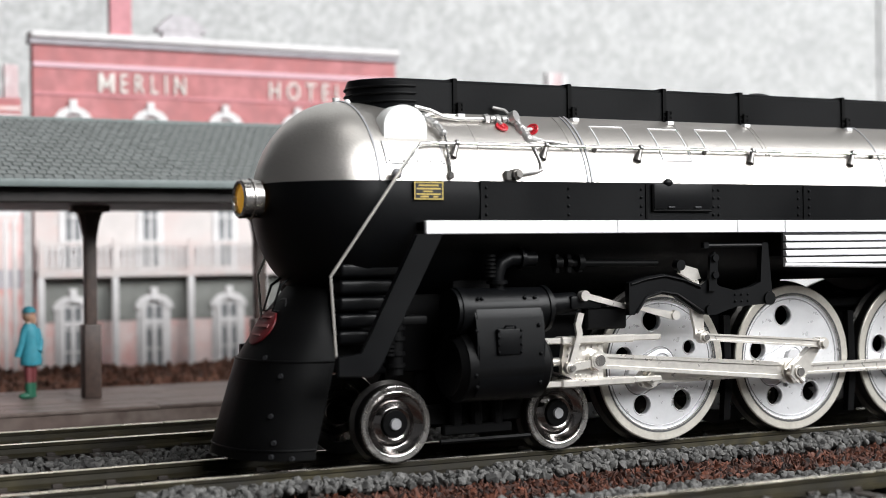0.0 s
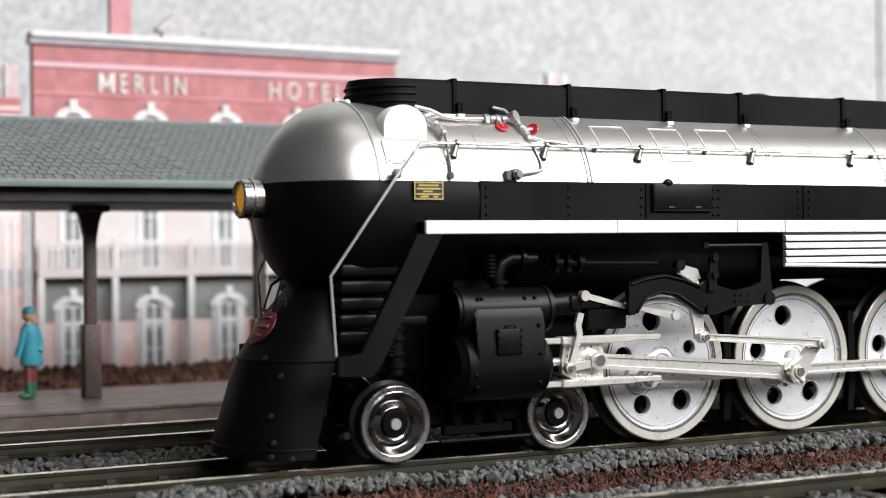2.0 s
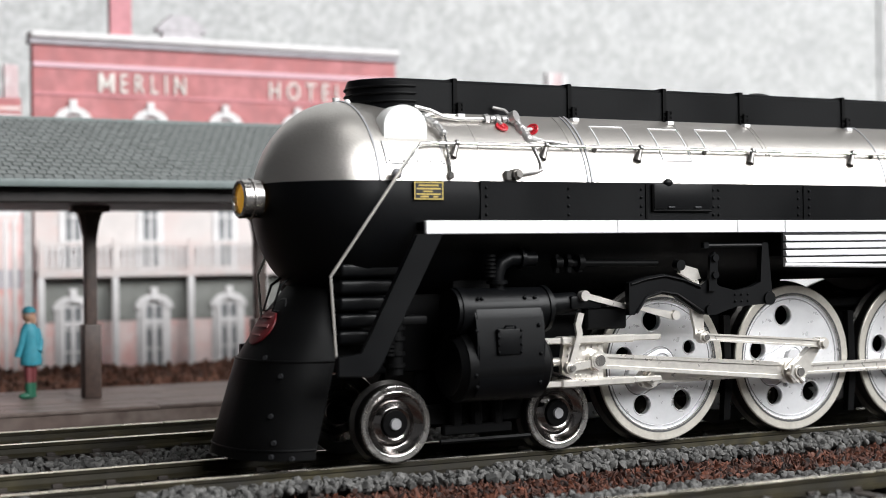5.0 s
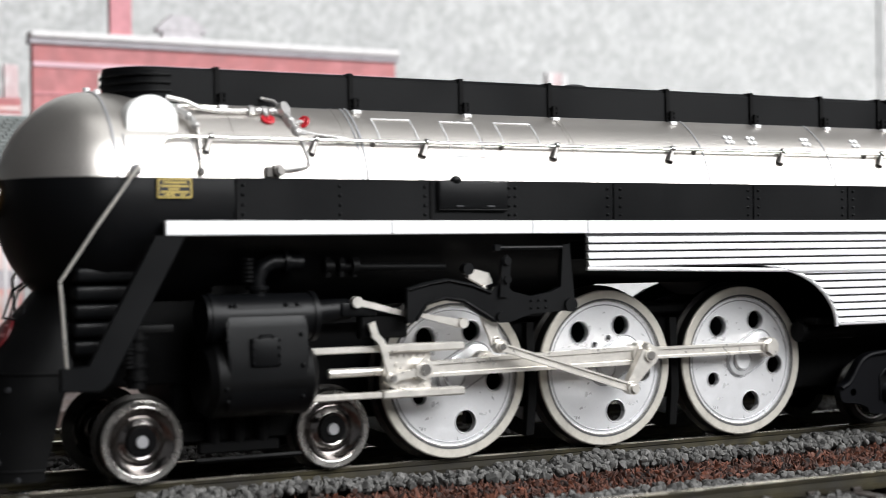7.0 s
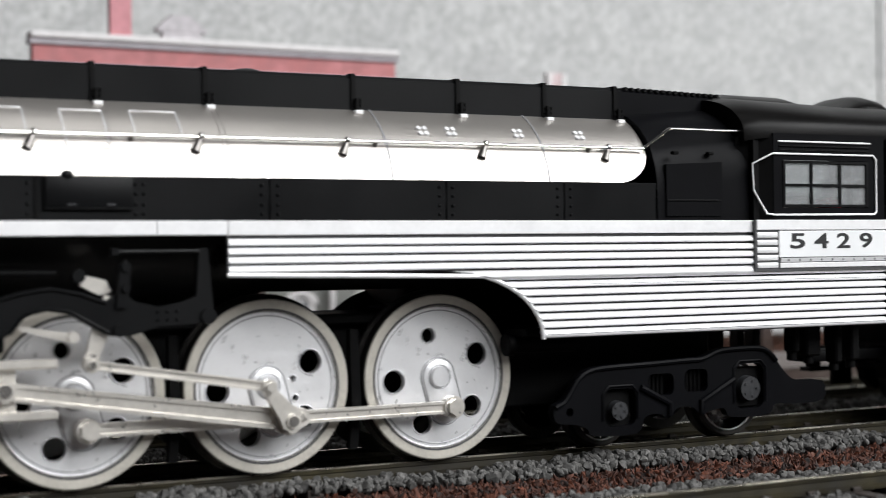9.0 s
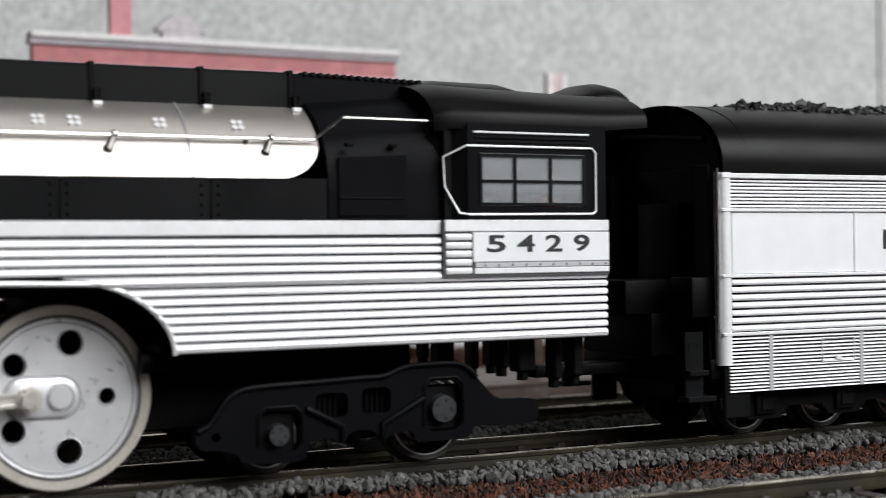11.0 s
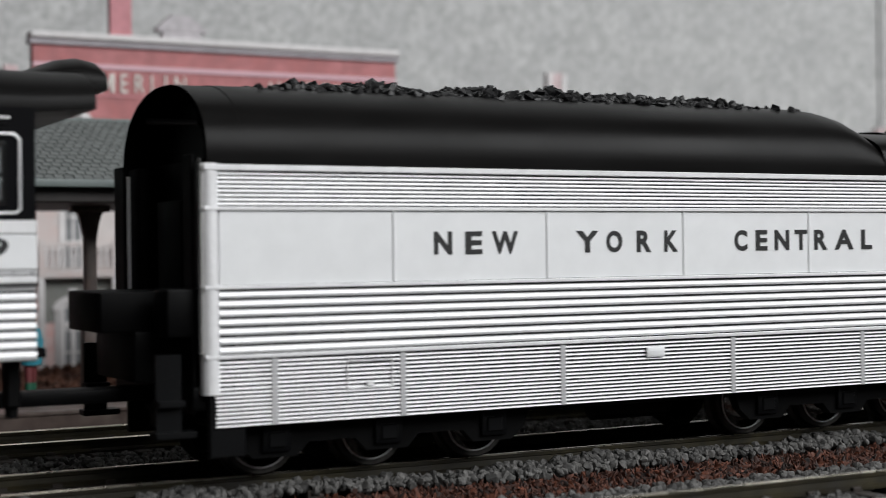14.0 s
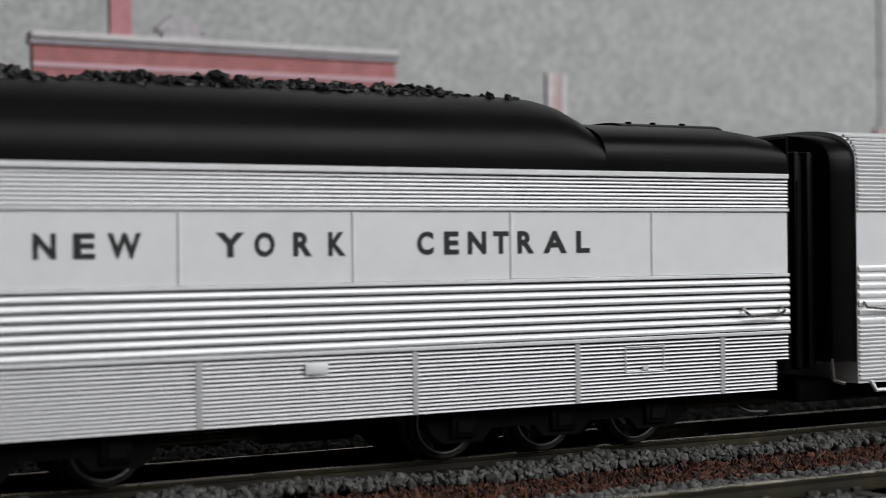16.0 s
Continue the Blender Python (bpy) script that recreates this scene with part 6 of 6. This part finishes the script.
for x, z in ((-4.2, 1.9), (-3.2, 2.0), (-2.2, 2.0), (-1.2, 2.0), (-0.2, 2.0), (0.8, 2.0), (-4.3, 0.9), (-3.5, 0.9), (-3.0, -2.1), (-2.2, -2.1), (-1.2, -2.1), (-0.2, -2.1), (0.8, -2.1)):
    cyl(bm, (x, -14.1, z), (x, -13.8, z), 0.25, seg=8)
gear["cross"] = part("crosshead", bm, NICKEL, loco, "bright nickel crosshead")
bm = bmesh.new()
loft(bm, [[(x, y, z) for y, z in ((-16.0, -h), (-16.0, h), (-14.8, h), (-14.8, -h))] for x, h in ((-1.4, 1.0), (0, 1.55), (1.4, 1.2), (5.0, 0.75), (6.4, 0.6))])
cyl(bm, (0, -16.3, 0), (0, -15.6, 0), 0.95, seg=20)
box(bm, -0.75, 0.75, -16.36, -16.28, -0.1, 0.1)
cyl(bm, (-0.6, -15.9, -1.6), (-0.6, -15.1, 1.6), 0.5, seg=10)
gear["crank"] = part("eccentric_crank", bm, NICKEL, loco)
bm = bmesh.new()
rod(bm, 0.3, ECC_ROD - 0.3, 0.55, 0.65, -16.9, -16.2)
cyl(bm, (0, -17.2, 0), (0, -16.0, 0), 0.95, seg=18)
cyl(bm, (ECC_ROD, -17.2, 0), (ECC_ROD, -15.9, 0), 0.95, seg=18)
cyl(bm, (0, -17.6, 0), (0, -17.1, 0), 0.6, seg=14)
cyl(bm, (ECC_ROD, -17.6, 0), (ECC_ROD, -17.1, 0), 0.6, seg=14)
gear["ecc"] = part("eccentric_rod", bm, NICKEL, loco)
bm = bmesh.new()
loft(bm, [[(x, y, z) for y, z in ((-16.1, -h), (-16.1, h), (-15.5, h), (-15.5, -h))] for x, h in ((-3.4, 0.9), (-1, 1.2), (2.0, 1.0), (3.6, 0.8), (5.0, 0.9))])
gear["link"] = part("expansion_link", bm, NICKEL, loco)
bm = bmesh.new()
loft(bm, [[(x, y, c + z) for y, z in ((-15.7, -h), (-15.7, h), (-15.15, h), (-15.15, -h))] for x, c, h in ((-0.5, 0, 0.5), (0.6, -0.05, 0.42), (4.4, -0.55, 0.45), (5.1, -0.55, 0.5), (6.1, -0.1, 0.5), (7.9, -0.3, 0.48))])
cyl(bm, (0, -15.8, 0), (0, -15.0, 0), 0.85, seg=20)
cyl(bm, (0, -16.1, 0), (0, -15.6, 0), 0.58, seg=18)
gear["lever"] = part("combination_lever", bm, NICKEL, loco)

# pins and nuts of darker steel
for key, x, z, y0, y1, r, seg in (("cross", 0.1, 0.1, -15.62, -15.35, 0.85, 18), ("lever", 0.0, 0.0, -16.3, -16.05, 0.5, 16), ("ecc", 0.0, 0.0, -17.75, -17.55, 0.48, 14), ("crank", 0.0, 0.0, -16.5, -16.32, 0.7, 16), ("link", 4.2, 0.0, -16.45, -16.1, 0.55, 6)):
    bm = bmesh.new()
    cyl(bm, (x, y0, z), (x, y1, z), r * 0.92, r, seg=seg)
    part("pin", bm, STEEL, gear[key], "steel pin")

# ---- tender: open front, trucks, fittings ----
for y0, y1 in ((13.0, 17.6), (-16.2, -13.0)):
    bm = bmesh.new()
    box(bm, 279.7, 280.2, y0, y1, 9.0, 41.2, 0.1, 1)
    part("end_sheet", bm, CHASSIS, tender)
bm = bmesh.new()
outer = [tender_roof(x, 51.2) for x in (281.2, 286.2)]
inner = [tender_roof(x, 50.2, 40.0, 17.0) for x in (286.2, 281.2)]
loft(bm, outer + inner, caps=False, closed=False)
part("front_hood", bm, BLACK_ROOF, tender, smooth=40)
bm = bmesh.new()
tube(bm, [(282.6, -12, 45.4), (282.6, 10, 47.4)], 0.5, 8)
part("hood_bar", bm, CHASSIS, tender)
# block from 274.5 to 282, z 12.6 up, is added to close a see-through gap
for x0, x1, y0, y1, z0, z1, nm in ((284.6, 286.4, -17.6, 17.6, 9, 41.5, "front_bulkhead"), (281.6, 285.0, -16.9, -11.5, 22, 41.0, "side_locker"), (281.6, 285.0, 11.5, 16.9, 22, 41.0, "side_locker"),
                                  (279.4, 284.8, -16.9, 16.9, 9.5, 12.5, "front_sill"), (276.4, 282, -16.5, -11.0, 18.6, 24.6, "footplate_box"), (270.5, 282, -8.0, 8.0, 19.0, 24.2, "drop_plate"), (274.5, 282, -9.0, 9.0, 12.6, 19.2, "stoker_housing"), (282.0, 284.6, -5, 5, 12, 36, "coal_gate")):
    bm = bmesh.new()
    box(bm, x0, x1, y0, y1, z0, z1, 0.35, 2)
    part(nm, bm, CHASSIS, tender)
for y in (-16.6, 16.6):
    bm = bmesh.new()
    holed_disc(bm, 1.0, [(0, 0, 0.62)], -0.3, 0.3, 20)
    box(bm, -1.6, 1.6, -0.25, 0.25, -8.0, 2.2)
    bmesh.ops.translate(bm, verts=bm.verts, vec=(276.4, y, 14.4))
    step = part("step_plate", bm, BLACK, tender, smooth=0)
    bm = bmesh.new()
    box(bm, 274.4, 279.6, y - 1.4, y + 1.4, 6.4, 7.2, 0.1, 1)
    box(bm, 274.8, 278.2, y - 1.4, y + 1.4, 10.2, 11.0, 0.1, 1)
    part("step_tread", bm, BLACK, step)
    bm = bmesh.new()
    sgn = -1 if y < 0 else 1
    cyl(bm, (280.2, sgn * 17.8, 16.6), (280.2, sgn * 17.8, 40.6), 0.28, seg=8)
    part("grab_rail", bm, WIRE, tender)
    bm = bmesh.new()
    box(bm, 281.2, 286.0, sgn * 17.3 - 0.5, sgn * 17.3 + 0.5, 3.6, 11.4, 0.2, 1)
    part("corner_plate", bm, BLACK, tender)
for xs in ((290.9, 306.7, 322.7), (370.5, 386.4, 402.4)):
    for sy in (-1, 1):
        truck = thing("tender_truck", "", "")
        truck.parent = tender
        bm = bmesh.new()
        a, b, c = xs
        out = [(a - 6, 7.4), (a - 5, 4.6), (a - 3.0, 2.9), (a + 3.0, 2.9), (a + 4.6, 4.6), (b - 4.6, 4.6), (b - 3.0, 2.9), (b + 3.0, 2.9), (b + 4.6, 4.6), (c - 4.6, 4.6), (c - 3.0, 2.9), (c + 3.0, 2.9), (c + 5, 4.6), (c + 6, 7.4)]
        prism(bm, out[::-1], sy * 14.2 - 0.9, sy * 14.2 + 0.9)
        part("truck_frame", bm, CHASSIS, truck, smooth=0)
        for x in xs:
            bm = bmesh.new()
            box(bm, x - 2.0, x + 2.0, sy * 15.2 - 0.5, sy * 15.2 + 0.5, 3.6, 7.2, 0.3)
            box(bm, x - 1.2, x + 1.2, sy * 15.7 - 0.25, sy * 15.7 + 0.25, 4.2, 6.2, 0.15, 1)
            part("axle_box", bm, BLACK, truck)
bm = bmesh.new()
cyl(bm, (345, -6, 5.6), (358, -6, 5.6), 2.2, seg=20)
box(bm, 338, 362, -11, 11, 6.0, 8.0, 0.3, 1)
part("brake_reservoir", bm, CHASSIS, tender)
for sy in (-1, 1):
    bm = bmesh.new()
    tube(bm, [(416.2, sy * 18.2, 20.0), (416.2, sy * 19.2, 19.3), (416.9, sy * 19.3, 18.7), (422.6, sy * 19.3, 18.9), (423.4, sy * 19.2, 19.4), (423.4, sy * 18.2, 20.0)], 0.24, 8)
    part("grab_handle", bm, WIRE, tender)
    bm = bmesh.new()
    box(bm, 346.2, 349.4, sy * 18.4 - 0.15, sy * 18.4 + 0.15, 13.4, 14.9, 0.2, 2)
    part("small_plate", bm, PANEL, tender)
    for x0, x1, z0, z1 in ((395.2, 401.8, 11.4, 15.0), (299.6, 306.0, 11.4, 14.9)):
        bm = bmesh.new()
        yy = sy * 18.28
        tube(bm, [(x0, yy, z0), (x1, yy, z0), (x1, yy, z1), (x0, yy, z1), (x0, yy, z0)], 0.12, 6)
        box(bm, (x0 + x1) / 2 - 0.5, (x0 + x1) / 2 + 0.5, yy - 0.2, yy + 0.2, z0 + 0.2, z0 + 0.8, 0.05, 1)
        part("access_hatch", bm, ALU, tender)
for x in (404.0, 408.5, 414.0):
    bm = bmesh.new()
    cyl(bm, (x, -7, 47.0), (x, -7, 48.0), 0.5, seg=10)
    part("deck_bolt", bm, BLACK_ROOF, tender)
bm = bmesh.new()
loft(bm, [tender_roof(x, 48.0, 44.5, 9.5, 0.5, 20, 0.6) for x in (401.5, 420.0)])
part("water_hatch", bm, BLACK_ROOF, tender, smooth=40)
bm = bmesh.new()
box(bm, TX1 - 0.1, TX1 + 0.6, -17.8, 17.8, 12.0, 45.5, 0.2, 1)
part("rear_plate", bm, CHASSIS, tender, smooth=0)
for i in range(7):
    bm = bmesh.new()
    box(bm, TX1 + 0.6, TX1 + 0.95, -14.0 + i * 4.4, -11.8 + i * 4.4, 13, 42, 0.1, 1)
    part("end_stiffener", bm, CHASSIS, tender)
bm = bmesh.new()
tube(bm, [(416.6, -14, 7.6), (417.2, -14, 6.2), (418.6, -14, 4.8), (420.6, -14, 4.0), (424, -14, 3.8)], 0.26, 8)
part("air_hose", bm, CAP, tender)

# ---- carriage: dark diaphragm, ribs, steps ----
bm = bmesh.new()
loft(bm, [[(x, y * k, 11.0 + (z - 11.0) * (0.96 + 0.04 * k)) for x2, y, z in [(0, yy, max(zz, 11.0)) for _, yy, zz in car_section(0, 17.6, 46.9)]] for x, k in ((434.6, 0.90), (434.9, 0.95), (436.0, 0.985), (438.6, 1.0), (439.2, 1.0))])
part("diaphragm", bm, BLACK_ROOF, carriage, "black curved end diaphragm", smooth=40)
for i in range(6):
    bm = bmesh.new()
    w = 14.5 - (0.9 if i % 2 else 0.0)
    box(bm, 427.2 + i * 1.25, 428.3 + i * 1.25, -w, w, 10.0, 43.6 - (0.5 if i % 2 else 0.0), 0.35, 2)
    part("bellows_fold", bm, CHASSIS, carriage)
bm = bmesh.new()
box(bm, 426.2, 427.2, -8.5, 8.5, 10, 41, 0.3)
part("end_door", bm, CHASSIS, carriage)
bm = bmesh.new()
tube(bm, [(429.5, -15.2, 15.0), (429.5, -15.2, 39.0)], 0.18, 6)
part("end_rail", bm, BLACK, carriage)
for sy in (-1, 1):
    z = 8.0
    while z < 46.5:
        if 26.0 < z < 34.0:
            z = 34.2
        h = 0.62 if z < 16.4 or z > 34 else 1.35
        half = 17.9 if z < 40 else 17.9 * abs(math.cos(math.asin(min(1, ((z - 40) / 7.6)) ** (1 / 0.6)))) ** 0.6
        bm = bmesh.new()
        loft(bm, [[(x, sy * (half + y), zz) for y, zz in ((-0.2, z), (0.25, z + h * 0.15), (0.35, z + h * 0.5), (0.2, z + h * 0.75), (-0.2, z + h * 0.82))] for x in (439.2, 560)])
        part("rib", bm, ALU, carriage, smooth=50)
        z += h
    bm = bmesh.new()
    tube(bm, [(440, sy * 18.2, 20.2), (440, sy * 19.0, 19.4), (446, sy * 19.0, 18.9), (446.5, sy * 18.2, 18.9)], 0.24, 8)
    part("grab_handle", bm, WIRE, carriage)
    bm = bmesh.new()
    tube(bm, [(439.6, sy * 17.6, 8.2), (441.5, sy * 17.8, 8.0), (442.6, sy * 18.0, 6.4), (448.0, sy * 18.0, 6.4), (449, sy * 18.0, 8.2)], 0.35, 8)
    part("boarding_step", bm, ALU, carriage)
    bm = bmesh.new()
    tube(bm, [(435.0, sy * 16.5, 11.5), (435.0, sy * 16.8, 8.2), (437.2, sy * 16.8, 7.6)], 0.3, 8)
    part("uncoupling_lever", bm, WIRE, carriage)
bm = bmesh.new()
box(bm, 432, 618, -12, 12, 4.5, 8.0, 0.4, 1)
box(bm, 424, 434, -2, 2, 6.4, 8.6, 0.3, 1)
part("car_underframe", bm, CHASSIS, carriage, smooth=0)
# ---- how the train runs ----
RUN = ((0.0, 0.0), (5.1, 0.0), (5.2, -0.02), (5.3, -0.21), (5.5, -1.36), (6.0, -9.47), (6.5, -22.23), (7.0, -35.39), (7.5, -48.79), (8.0, -62.19), (8.5, -75.24), (9.0, -88.25),
       (9.5, -101.3), (10.0, -114.4), (10.5, -127.5), (11.0, -140.6), (11.5, -153.85), (12.0, -167.32), (12.5, -181.3), (13.0, -194.4), (13.5, -207.25), (14.0, -220.0), (14.5, -233.5),
       (15.0, -246.65), (15.5, -259.9), (16.0, -272.5), (16.5, -285.4))


def gone(t):
    """Millimetres that the train has moved at t seconds (Hermite between the known places)."""
    for i in range(len(RUN) - 1):
        if RUN[i][0] <= t <= RUN[i + 1][0]:
            break
    (ta, a), (tb, b) = RUN[i], RUN[i + 1]
    def slope(j):
        if j <= 0 or j >= len(RUN) - 1:
            return 0.0 if j <= 0 else (RUN[j][1] - RUN[j - 1][1]) / (RUN[j][0] - RUN[j - 1][0])
        return (RUN[j + 1][1] - RUN[j - 1][1]) / (RUN[j + 1][0] - RUN[j - 1][0])
    h = tb - ta
    u = (t - ta) / h
    m0, m1 = slope(i) * h, slope(i + 1) * h
    if b == a:
        return a
    return (2 * u ** 3 - 3 * u * u + 1) * a + (u ** 3 - 2 * u * u + u) * m0 + (3 * u * u - 2 * u ** 3) * b + (u ** 3 - u * u) * m1


def crank_angle(t):
    slip = 12.0 * min(1.0, max(0.0, (t - 5.2) / 1.4))
    return radians(-156.0 + slip) - gone(t) / 11.8


TIMES = [0.0, 2.5, 5.0] + [round(5.1 + 0.1 * i, 1) for i in range(110)]


def motions():
    for ob in (loco, tender, carriage):
        walk(ob, [(t, pose(gone(t) * MM, 0, 0)) for t in TIMES])
    for e, x in zip(drivers, HUB):
        walk(e, [(t, pose(x * MM, 0, DRIVER_R * MM, 0, -math.degrees(crank_angle(t)), 0)) for t in TIMES])
    for e, x, r in carrying + twheels:
        walk(e, [(t, pose(x * MM, 0, r * MM, 0, math.degrees(gone(t) / r), 0)) for t in TIMES])

    # crossheads, rods and valve gear of the near side
    def at(t):
        a = crank_angle(t)
        px, pz = CRANK * math.cos(a), CRANK * math.sin(a)
        wx = HUB[1] + px - math.sqrt(MAIN_ROD ** 2 - (DRIVER_R + pz - WRIST_Z) ** 2)
        ex, ez = HUB[1] + px + 5.8 * math.cos(a + radians(203)), DRIVER_R + pz + 5.8 * math.sin(a + radians(203))
        lx = ex - math.sqrt(ECC_ROD ** 2 - (ez - LINK_Z) ** 2)
        return a, px, pz, wx, ex, ez, lx

    def turn(x, y, z, dx, dz):
        """Pose at a joint, turned so that the part's own x axis points along (dx, dz)."""
        return pose(x * MM, y * MM, z * MM, 0, -math.degrees(math.atan2(dz, dx)), 0)

    rows = {k: [] for k in ("side", "main", "cross", "crank", "ecc", "link", "lever")}
    for t in TIMES:
        a, px, pz, wx, ex, ez, lx = at(t)
        rows["side"].append((t, pose(px * MM, 0, pz * MM)))
        rows["cross"].append((t, pose(wx * MM, 0, WRIST_Z * MM)))
        rows["main"].append((t, turn(wx, 0, WRIST_Z, HUB[1] + px - wx, DRIVER_R + pz - WRIST_Z)))
        rows["crank"].append((t, turn(HUB[1] + px, 0, DRIVER_R + pz, ex - HUB[1] - px, ez - DRIVER_R - pz)))
        rows["ecc"].append((t, turn(lx, 0, LINK_Z, ex - lx, ez - LINK_Z)))
        rows["link"].append((t, turn(LINK_X, 0, LINK_PZ, lx - LINK_X, LINK_Z - LINK_PZ)))
        rows["lever"].append((t, turn(wx - 5.0, 0, 12.2, 117.9 + 0.25 * (wx - 124) - wx + 5.0, 21.0 - 12.2)))
    for key, ob in gear.items():
        walk(ob, rows[key])


motions()
